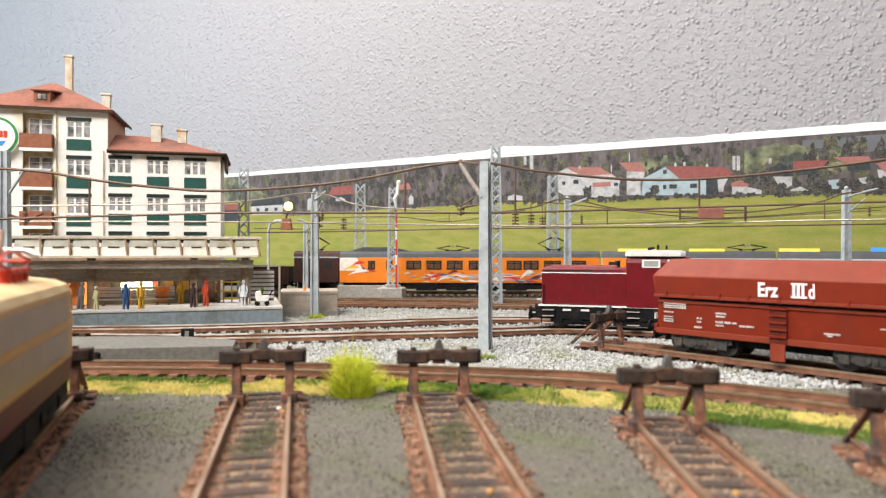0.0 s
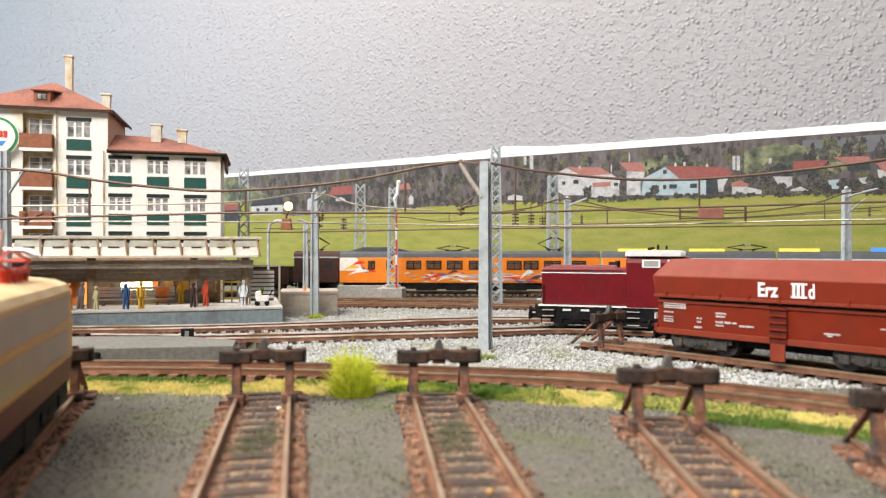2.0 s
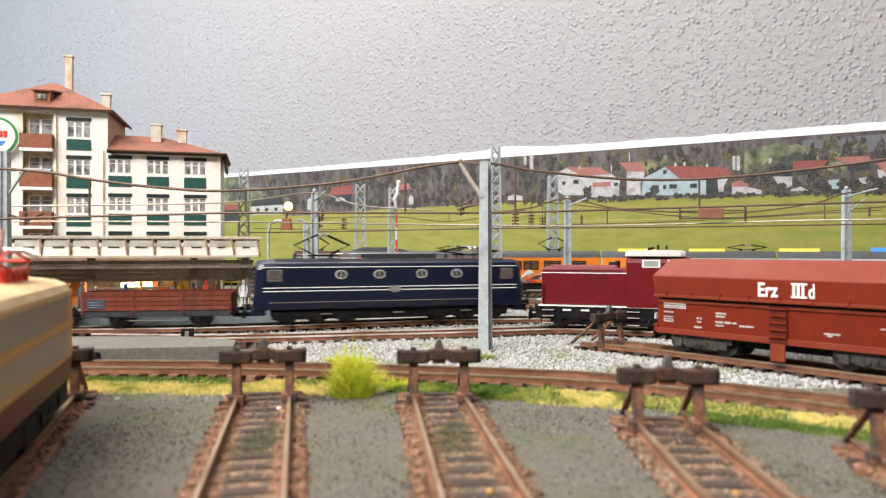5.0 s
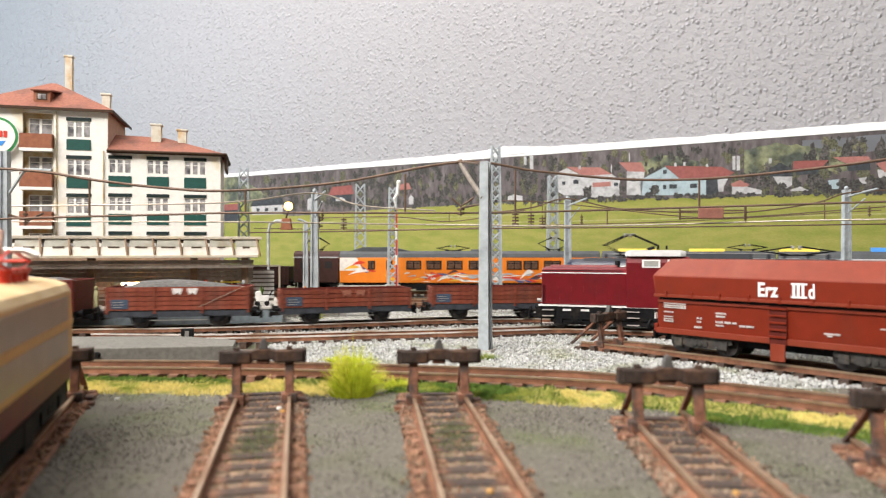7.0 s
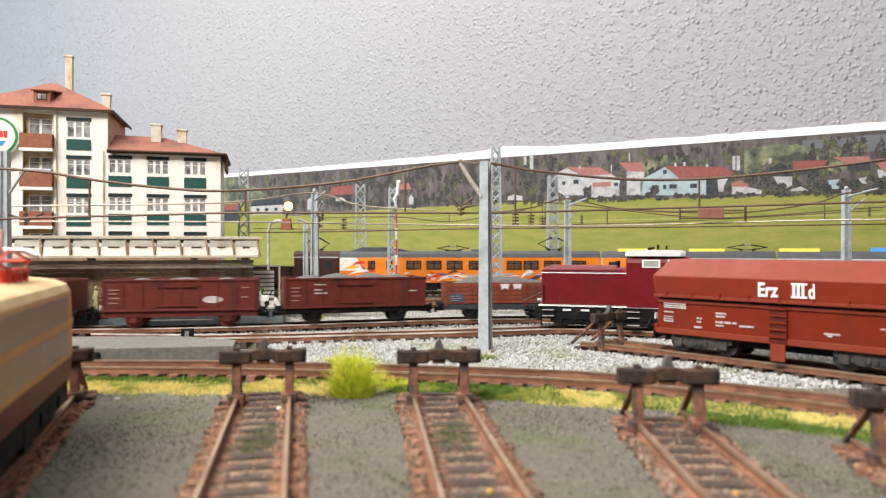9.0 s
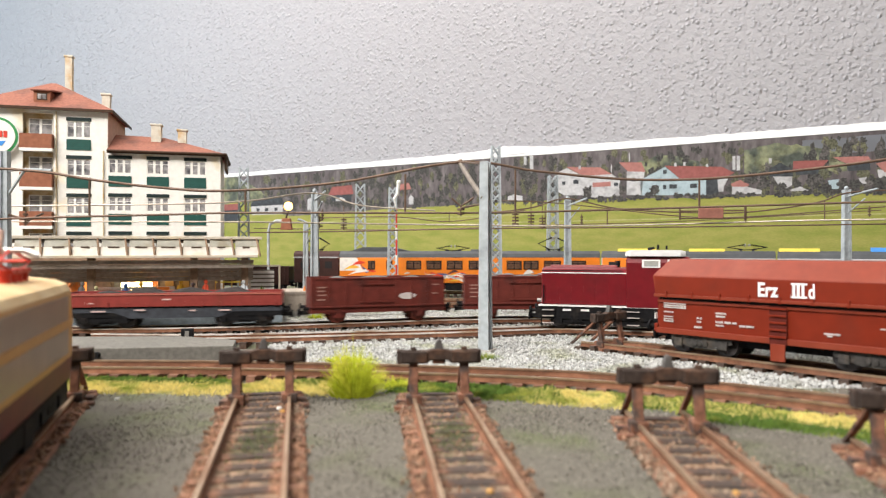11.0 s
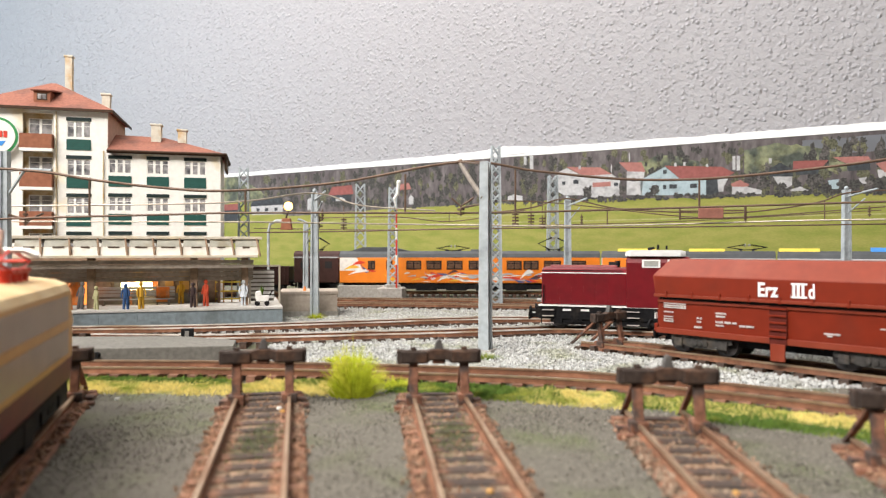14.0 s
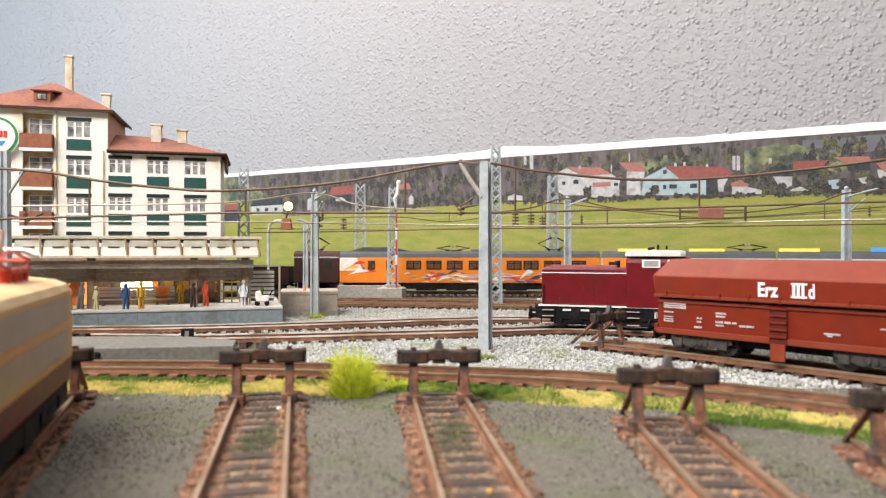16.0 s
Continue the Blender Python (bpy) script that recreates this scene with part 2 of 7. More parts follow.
ground = G()
ground.prism([(-1850, -900), (1500, -900), (1500, wall_y(1500) - 2), (-1000, wall_y(-1000) - 2), (-1850, wall_y(-1000) - 2)], -40, 0.0, "z")
tagged(part("ground", ground, M_GROUND), "grey cinder-covered layout ground with faint green patches", "ground", kind="structure")
for x, y in ((-1750, -800), (1400, -800), (1400, 200), (-1750, 1400), (0, -800), (0, 900)):
    tagged(part("table_leg", G().box(x - 30, x + 30, y - 30, y + 30, -1000, -40), M_FLOOR), "square wooden leg under the layout board", "table leg", kind="structure")

# ---- tracks ----
RAIL = 6.0       # height of the rail heads
GAUGE = 16.5
SLEEPER_MESH = G().prism([(-13.2, -0.2), (13.2, -0.2), (12.8, 3.4), (-12.8, 3.4)], -1.9, 1.9, "y").mesh("sleeper", M_SLEEPER)
M_FARSLEEPER = paint("weathered_far_sleeper", (0.10, 0.062, 0.045), 0.85, 0, 0.35, 2, 0.15, 0.6, (0.055, 0.045, 0.04), 11)
DARK_SLEEPER = G().prism([(-13.2, -0.2), (13.2, -0.2), (12.8, 3.4), (-12.8, 3.4)], -1.9, 1.9, "y").mesh("sleeper", M_FARSLEEPER)


def rail_profile(line, off, lo, hi, half):
    g = G()
    pts = []
    for x, y, h, s in line:
        a = radians(h)
        pts.append((x - math.sin(a) * off, y + math.cos(a) * off, math.cos(a), math.sin(a)))
    vs, fs = [], []
    for x, y, c, s in pts:
        vs += [(x + s * half, y - c * half, lo), (x + s * half, y - c * half, hi), (x - s * half, y + c * half, hi), (x - s * half, y + c * half, lo)]
    for i in range(len(pts) - 1):
        for j in range(4):
            a, b = 4 * i + j, 4 * i + (j + 1) % 4
            fs.append((a, b, b + 4, a + 4))
    n = len(vs)
    fs += [(3, 2, 1, 0), (n - 4, n - 3, n - 2, n - 1)]
    return vs, fs


def track(label, points, near=None, pitch=8.5, lift=0.0, bed=False, head=None, tie=None):
    """Rails, chairs and sleepers along a plan line. near: the run (from, to) whose sleepers are pieces of their own."""
    line = spline(points, 4.0)
    t = empty("track", 0, 0, lift, 0, label, "track", kind="structure")
    for off in (-GAUGE / 2 - 0.35, GAUGE / 2 + 0.35):
        g = G()
        for lo, hi, half in ((3.2, 3.8, 1.1), (3.8, 5.2, 0.3)):
            g.add(*rail_profile(line, off, lo, hi, half))
        r = part("rail", g, M_RUST, t)
        part("rail_head", G().add(*rail_profile(line, off, 5.2, RAIL, 0.55)), head or M_HEAD, r)
    if bed:
        part("gravel_bed", G().add(*rail_profile(line, 0.0, 0.5, 3.0, 8.6)), M_TRACKGRIT, t)
        for off in (-11.2, 11.2):
            part("rusty_shoulder", G().add(*rail_profile(line, off, 0.4, 3.0, 2.4)), M_RUSTGRAVEL, t, bevel=0.6)
    ties = spline(points, pitch)
    far = G()
    far_material = M_FARSLEEPER
    for x, y, h, s in ties:
        if near and near[0] <= s <= near[1]:
            piece("sleeper", tie or SLEEPER_MESH, t, at(x, y, random.uniform(-0.15, 0.1), h - 90 + random.uniform(-1, 1)))
        else:
            m = Matrix.Translation((x, y, 0)) @ Matrix.Rotation(radians(h - 90), 4, "Z")
            far.m = m
            far.prism([(-13.2, -0.2), (13.2, -0.2), (12.8, 3.4), (-12.8, 3.4)], -1.9, 1.9, "y")
    if far.v:
        tagged(part("far_sleepers", far, far_material, t), kind="stuff")
    return t, line


def spur(x, y0, slope, y1):
    """Plan points of a straight stabling track: x at depth y0, its drift per depth, its end."""
    return [(x + slope * (d - y0), d) for d in (-60, 20, 90, y1 + 15)]


SPURS = [(-102.0, 139.6, -0.345, 232), (-41.2, 139.6, -0.2115, 232), (8.2, 139.6, -0.104, 232), (61.2, 138.0, 0.05, 196), (108.4, 139.6, 0.19, 164)]
for i, sp in enumerate(SPURS):
    track("straight rusty stabling track with weathered brown sleepers", spur(*sp), (90, 330), bed=True)

LINE_A = [(-330, 292), (-230, 296), (-130, 296), (-75, 292), (-20, 285), (48, 270.5), (85, 254), (118.6, 234), (160, 200), (200, 155)]
LINE_C = [(-1700, 380), (-900, 408), (-420, 424), (-300, 428), (-209, 434), (-139, 445), (-52, 472), (6, 490), (70, 497), (140, 484), (200, 456), (255, 415), (310, 360), (500, 150), (760, -120), (1150, -600)]
LINE_D = [(-206, 392), (-150, 389), (-108, 393), (-45, 406), (5.5, 417), (59, 433), (90, 432), (131, 418), (180, 388), (225, 345), (280, 275)]
LINE_E = [(80, 374), (116, 340), (180, 268), (240, 195)]
LINE_F = [(-420, 800), (-118, 802), (60, 798), (180, 785), (320, 735), (430, 675), (560, 590)]
LINE_G = [(-180, 640), (-60, 632), (40, 615), (120, 592), (200, 555), (290, 495)]
track("rusty siding curving round the buffer stops", LINE_A, (60, 560))
_, RUN_C = track("main line curving past the platform", LINE_C, (1480, 2020), head=M_BRIGHTHEAD, tie=DARK_SLEEPER)
track("rusty running line beside the main line", LINE_D, (0, 370), head=M_BRIGHTHEAD, tie=DARK_SLEEPER)
track("rusty siding ending at a buffer stop", LINE_E, (0, 150), tie=DARK_SLEEPER)
track("far running line in front of the painted backdrop", LINE_F)
track("far rusty loop line", LINE_G)
track("far rusty line beside the mast footing", [(-170, 690), (-60, 687), (40, 673), (130, 646), (230, 592), (320, 520)])
# ---- vehicles ----
M_MAROON = paint("maroon_loco_paint", (0.155, 0.008, 0.013), 0.3, 0, 0.12, 5, 0, 1, (0.135, 0.010, 0.014), 14)
M_FADEDMAROON = paint("faded_maroon_paint", (0.24, 0.06, 0.06), 0.5, 0, 0.15, 4)
M_BOGIE = paint("dusty_dark_bogie", (0.05, 0.046, 0.042), 0.7, 0, 0.35, 2, 0, 1, (0.09, 0.075, 0.06), 7)
M_FAINT = paint("faint_marking", (0.30, 0.17, 0.14), 0.75)
M_DULLWHITE = paint("worn_white_print", (0.50, 0.44, 0.41), 0.75, 0, 0.25, 1.5)
M_OXIDE = paint("oxide_red_wagon_paint", (0.175, 0.0175, 0.0045), 0.5, 0, 0.08, 5, 0, 0.6, (0.15, 0.019, 0.007), 30)
M_OXIDE_DUST = paint("dusty_red_hood", (0.205, 0.033, 0.014), 0.5, 0, 0.08, 5, 0, 0.6, (0.22, 0.043, 0.021), 25)
M_OXIDE_LIGHT = paint("faded_red_hatch", (0.40, 0.13, 0.09), 0.55, 0, 0.08, 5)
M_NAVY = paint("navy_loco_paint", (0.004, 0.008, 0.030), 0.3, 0, 0.12, 5, 0, 1, (0.006, 0.010, 0.024), 16)
M_LOCOROOF = paint("dark_grey_loco_roof", (0.022, 0.025, 0.032), 0.6, 0, 0.2, 4)
M_PLANK = paint("red_brown_planks", (0.20, 0.052, 0.03), 0.75, 0, 0.25, 3, 0.08, 0.5, (0.18, 0.06, 0.04), 14, (0.45, 0.65), 0.15)
M_GONDOLA = paint("dark_red_brown_steel", (0.125, 0.024, 0.017), 0.55, 0, 0.18, 4, 0, 1, (0.085, 0.022, 0.017), 18)
M_FLATSIDE = paint("red_flat_wagon_side", (0.25, 0.042, 0.034), 0.5, 0, 0.12, 4, 0, 1, (0.2, 0.04, 0.03), 15)
M_LABELBLUE = paint("slate_blue_panel", (0.06, 0.085, 0.13), 0.6, 0, 0.2, 3)
M_FRAMEBLUE = paint("dark_slate_frame", (0.045, 0.05, 0.06), 0.65, 0, 0.25, 3)
M_COAL = paint("grey_coal_load", (0.13, 0.125, 0.12), 0.95, 0, 0.5, 1.2, 0.5, 1.0)
M_WHEEL = paint("dark_wheel_steel", (0.06, 0.055, 0.055), 0.45, 0.6, 0.2, 3)
M_WHEELRED = paint("red_brown_wheel", (0.17, 0.045, 0.03), 0.6, 0.1, 0.2, 3)
M_GLASS = paint("dark_window_glass", (0.03, 0.032, 0.035), 0.08, 0, 0.1, 8)
M_WARMGLASS = paint("brownish_coach_glass", (0.13, 0.075, 0.05), 0.15, 0, 0.4, 6, 0, 1, (0.04, 0.03, 0.03), 9)
M_GREYGLASS = paint("dusty_grey_glass", (0.06, 0.06, 0.065), 0.2, 0, 0.15, 5)
M_PORTRIM = paint("pale_window_rim", (0.50, 0.50, 0.48), 0.45, 0, 0.1, 3)
M_STEEL = paint("bare_steel", (0.45, 0.44, 0.42), 0.35, 0.8, 0.15, 3)
M_CREAM = paint("cream_roof_paint", (0.62, 0.47, 0.25), 0.5, 0, 0.1, 6, 0, 1, (0.56, 0.37, 0.16), 30)
M_OCHRE = paint("ochre_body_paint", (0.50, 0.27, 0.065), 0.45, 0, 0.1, 5)
M_TAUPE = paint("taupe_window_band", (0.29, 0.225, 0.165), 0.35, 0, 0.12, 10)
M_MARSKIRT = paint("maroon_skirt", (0.12, 0.022, 0.019), 0.5, 0, 0.15, 6)
M_REDBRIGHT = paint("bright_red_metal", (0.55, 0.04, 0.02), 0.4, 0, 0.15, 4)
M_ORANGE = paint("orange_train_paint", (0.80, 0.22, 0.015), 0.4, 0, 0.06, 8)
M_ROOFGREY = paint("grey_coach_roof", (0.075, 0.08, 0.085), 0.6, 0, 0.15, 8)
M_SILVER = paint("silver_coach_side", (0.45, 0.46, 0.47), 0.4, 0, 0.1, 8)
M_YELLOW = paint("yellow_roof_unit", (0.80, 0.62, 0.08), 0.5, 0, 0.06, 6)
M_SKYBLUE = paint("blue_roof_unit", (0.05, 0.25, 0.65), 0.5, 0, 0.06, 6)
M_BROWNLOCO = paint("dark_brown_loco", (0.05, 0.02, 0.016), 0.6, 0, 0.2, 6)

WHEEL_R = 5.5
AXLES = []      # (wheelset, x, z) of the moving train


def disc(g, x, y0, y1, z, r, seg=16):
    return g.prism([(x + r * math.cos(2 * math.pi * i / seg), z + r * math.sin(2 * math.pi * i / seg)) for i in range(seg)], y0, y1, "y")


def wheelset(parent, x, moving, material, r=WHEEL_R):
    """Two flanged wheels with hubs on one axle; its own origin is the axle's middle."""
    g = G()
    for s in (-1, 1):
        lo, hi = sorted((s * 7.4, s * 9.8))
        disc(g, 0, lo, hi, 0, r, 20)
        lo, hi = sorted((s * 7.0, s * 7.6))
        disc(g, 0, lo, hi, 0, r + 0.7, 20)
        lo, hi = sorted((s * 9.8, s * 10.2))
        disc(g, 0, lo, hi, 0, r * 0.35, 10)
        for k in range(4):
            a = k * math.pi / 2
            cx, cz = 0.62 * r * math.cos(a), 0.62 * r * math.sin(a)
            lo, hi = sorted((s * 9.8, s * 10.0))
            disc(g, cx, lo, hi, cz, r * 0.14, 6)
    g.tube([(0, -9, 0), (0, 9, 0)], 0.9, 8)
    ob = part("wheelset", g, material, parent)
    ob.matrix_basis = at(x, 0, RAIL + r)
    if moving:
        AXLES.append((ob, x, r))
    return ob


def buffers(parent, x, z=RAIL + 12, side=1):
    for y in (-10, 10):
        g = G().tube([(x, y, z), (x + side * 3.4, y, z)], 1.1, 8)
        g.tube([(x + side * 3.2, y, z), (x + side * 4.2, y, z)], 2.5, 12)
        part("buffer", g, M_BLACK, parent, smooth=True)


def coupler(parent, x, side=1):
    g = G().box(min(x, x + side * 7), max(x, x + side * 7), -1.6, 1.6, RAIL + 5.5, RAIL + 8)
    g.box(min(x + side * 6, x + side * 7.4), max(x + side * 6, x + side * 7.4), -3.5, 3.5, RAIL + 4.5, RAIL + 9)
    part("coupler", g, M_BLACK, parent, bevel=0.2)


def bogie(parent, x, moving=False, wheels=M_WHEEL, base=11.0, material=None):
    g = G()
    for s in (-1, 1):
        lo, hi = sorted((s * 11, s * 12.6))
        g.prism([(x - base - 4, RAIL + 6), (x - base - 4, RAIL + 8), (x - 4, RAIL + 9.5), (x + 4, RAIL + 9.5), (x + base + 4, RAIL + 8), (x + base + 4, RAIL + 6), (x + 5, RAIL + 3), (x - 5, RAIL + 3)], lo, hi, "y")
        for d in (-base, base):
            lo, hi = sorted((s * 12.6, s * 13.8))
            g.box(x + d - 2, x + d + 2, lo, hi, RAIL + 3.5, RAIL + 7)
        for k in range(3):
            disc(g, x - 2.6 + 2.6 * k, *sorted((s * 12.6, s * 13.6)), RAIL + 5.2, 1.2, 8)
    g.box(x - 3, x + 3, -11, 11, RAIL + 5, RAIL + 8.5)
    b = part("bogie", g, material or M_BLACK, parent)
    for d in (-base, base):
        wheelset(parent, x + d, moving, wheels)
    return b


def bars(parent, x, z, y, rows, material=M_DULLWHITE, name="marking"):
    """Small marking lines on a side: rows of (dx, dz, width, height)."""
    g = G()
    for dx, dz, w, h in rows:
        g.box(x + dx, x + dx + w, y - 0.12, y + 0.05, z + dz, z + dz + min(h, 0.9))
    return part(name, g, material, parent)


def lettering(parent, words, size, x, y, z, material, scale_x=1.0):
    """Raised letters on a side that faces -y."""
    c = bpy.data.curves.new("lettering", "FONT")
    c.body, c.size, c.extrude, c.offset = words, size / 1000, 0.0001, 0.00022
    c.materials.append(material)
    tmp = new("lettering_source", c)
    me = bpy.data.meshes.new_from_object(tmp.evaluated_get(bpy.context.evaluated_depsgraph_get()))
    bpy.data.objects.remove(tmp)
    ob = new("lettering", me)
    ob.parent = parent
    ob.matrix_basis = Matrix.Translation((x / 1000, y / 1000, z / 1000)) @ Matrix.Rotation(radians(90), 4, "X") @ Matrix.Diagonal((scale_x, 1, 1, 1))
    return ob


def hopper_wagon(x, y, rz):
    w = empty("hopper_wagon", x, y, 0, rz, "oxide-red saddle-roofed ore hopper wagon with white lettering", "wagon")
    H = 58.0
    # lower body: side walls that stand in a little under the hood
    part("body", G().prism([(-13.6, 16.5), (13.6, 16.5), (14.0, 31), (-14.0, 31)], -H + 1, H - 1), M_OXIDE, w, "oxide-red hopper side with white marks", 0.5)
    hood = G().add([(-H + 0.3, -15.8, 33.2), (H - 0.3, -15.8, 33.2), (H - 0.3, 15.8, 33.2), (-H + 0.3, 15.8, 33.2),
                    (-H - 1.2, -15.8, 42.4), (H + 1.2, -15.8, 42.4), (H + 1.2, 15.8, 42.4), (-H - 1.2, 15.8, 42.4),
                    (-H + 4.5, -9.2, 50.4), (H - 4.5, -9.2, 50.4), (H - 4.5, 9.2, 50.4), (-H + 4.5, 9.2, 50.4)],
                   [(3, 2, 1, 0), (0, 1, 5, 4), (1, 2, 6, 5), (2, 3, 7, 6), (3, 0, 4, 7), (4, 5, 9, 8), (5, 6, 10, 9), (6, 7, 11, 10), (7, 4, 8, 11), (8, 9, 10, 11)])
    part("hood", hood, M_OXIDE_DUST, w, "faded red hinged saddle hood", 0.5)
    part("hood_side", G().box(-H + 0.2, H - 0.2, -16.0, -15.6, 33.6, 42.2), M_OXIDE, w, bevel=0.15)
    part("hood_rim", G().box(-H - 0.2, H + 0.2, -16.5, -15.4, 32.2, 33.6).box(-H - 0.2, H + 0.2, 15.4, 16.5, 32.2, 33.6), M_OXIDE_DUST, w, bevel=0.2)
    # black strip stands in for the shade in the gap under the hood
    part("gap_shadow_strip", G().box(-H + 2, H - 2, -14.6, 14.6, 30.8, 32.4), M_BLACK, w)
    for k in range(9):
        xx = -H + 6 + k * 13.2
        part("hinge", G().box(xx, xx + 0.9, -16.7, -15.6, 32.0, 35.0), M_OXIDE, w)
    for s in (-1, 1):
        part("sole_bar", G().box(-H, H, s * 13.8 - 0.7, s * 13.8 + 0.7, 14.6, 17.2), M_OXIDE_DUST, w, bevel=0.2)
    part("top_band", G().box(-H + 1, H - 1, -14.7, -13.8, 29.6, 31.0), M_OXIDE_DUST, w, bevel=0.2)
    part("underframe", G().box(-H + 2, H - 2, -9, 9, 11, 16), M_BLACK, w)
    # ladder in the middle of the side; its flat panel is darkened as recess shade
    part("ladder_panel", G().box(-3.6, 3.6, -14.9, -13.9, 14.6, 31.0), paint("painted_recess_shade", (0.10, 0.018, 0.012), 0.8), w)
    for z in (17.5, 20.5, 23.5, 26.5, 29.5):
        part("rung", G().box(-3.6, 3.6, -15.7, -14.7, z, z + 0.8), M_OXIDE, w)
    part("step_plate", G().box(-3, 3, -15.4, -14.6, 7.5, 14.8), M_OXIDE_DUST, w)
    for x0 in (-36, 36):
        bogie(w, x0, material=M_BOGIE)
    for s in (-1, 1):
        part("end_beam", G().box(*sorted((s * H, s * (H + 2))), -13, 13, 15, 19), M_OXIDE, w, bevel=0.3)
        buffers(w, s * (H + 2), RAIL + 11.5, s)
        coupler(w, s * (H + 1), s)
        part("end_ladder", G().box(*sorted((s * (H - 1), s * (H + 0.6))), -12, -11, 17, 33).box(*sorted((s * (H - 1), s * (H + 0.6))), -7, -6, 17, 33), M_OXIDE, w)
    part("number_plate_bar", G().box(-H - 2.3, -H - 1.9, -12, -9, 21, 24), M_WHITE, w)
    # the two large words stand on the hood's side
    lettering(w, "Erz", 8.4, -8.2, -16.15, 35.0, M_WHITE, 0.78)
    lettering(w, "III", 8.4, 6.0, -16.15, 35.0, M_WHITE, 0.86)
    part("lettering_serifs", G().box(5.8, 12.2, -16.3, -15.9, 34.9, 35.7).box(5.8, 12.2, -16.3, -15.9, 40.3, 41.1), M_WHITE, w)
    lettering(w, "d", 8.4, 12.6, -16.15, 35.0, M_WHITE, 0.62)
    bars(w, -54, 27, -14.2, [(0, 0, 11.5, 0.6), (0, 1.9, 11.5, 0.6), (0, 0.9, 11.5, 0.6), (0, -2.2, 5.0, 0.6), (0, -4.4, 5.0, 0.5), (0, -6.6, 5.0, 0.5), (0, -5.5, 5.0, 0.5), (0, -6.6, 0.5, 2.6), (2.2, -6.6, 0.5, 2.6), (4.6, -6.6, 0.5, 2.6)])
    bars(w, -39, 20, -14.1, [(2, 2.6, 1, 1), (3.4, 2.6, 1, 1), (2, 1, 2, 0.9), (0.6, -1.5, 3.8, 1.0)])
    bars(w, -28, 18, -14.1, [(0, 7.6, 5, 0.8), (0, 6.2, 4.4, 0.8), (0, 3.6, 3.6, 1.3), (4.2, 3.6, 3, 1.3), (7.8, 3.6, 2, 1.3), (0, 2.2, 4, 0.6), (11, 2.6, 2.6, 1.2), (14, 2.6, 3.4, 1.2)])
    bars(w, 18, 20.5, -14.1, [(0, 0, 6, 0.7), (1, -0.8, 2, 0.6)])
    bars(w, 38, 21, -14.1, [(0, 3.2, 3, 0.5), (3, 0, 7.5, 0.5), (3, 3.4, 7.5, 0.5), (3, 0, 0.5, 3.4), (6.4, 0, 0.5, 3.4), (10, 0, 0.5, 3.4), (3, 1.6, 7.5, 0.5), (13.5, 1, 2, 2)])
    return w


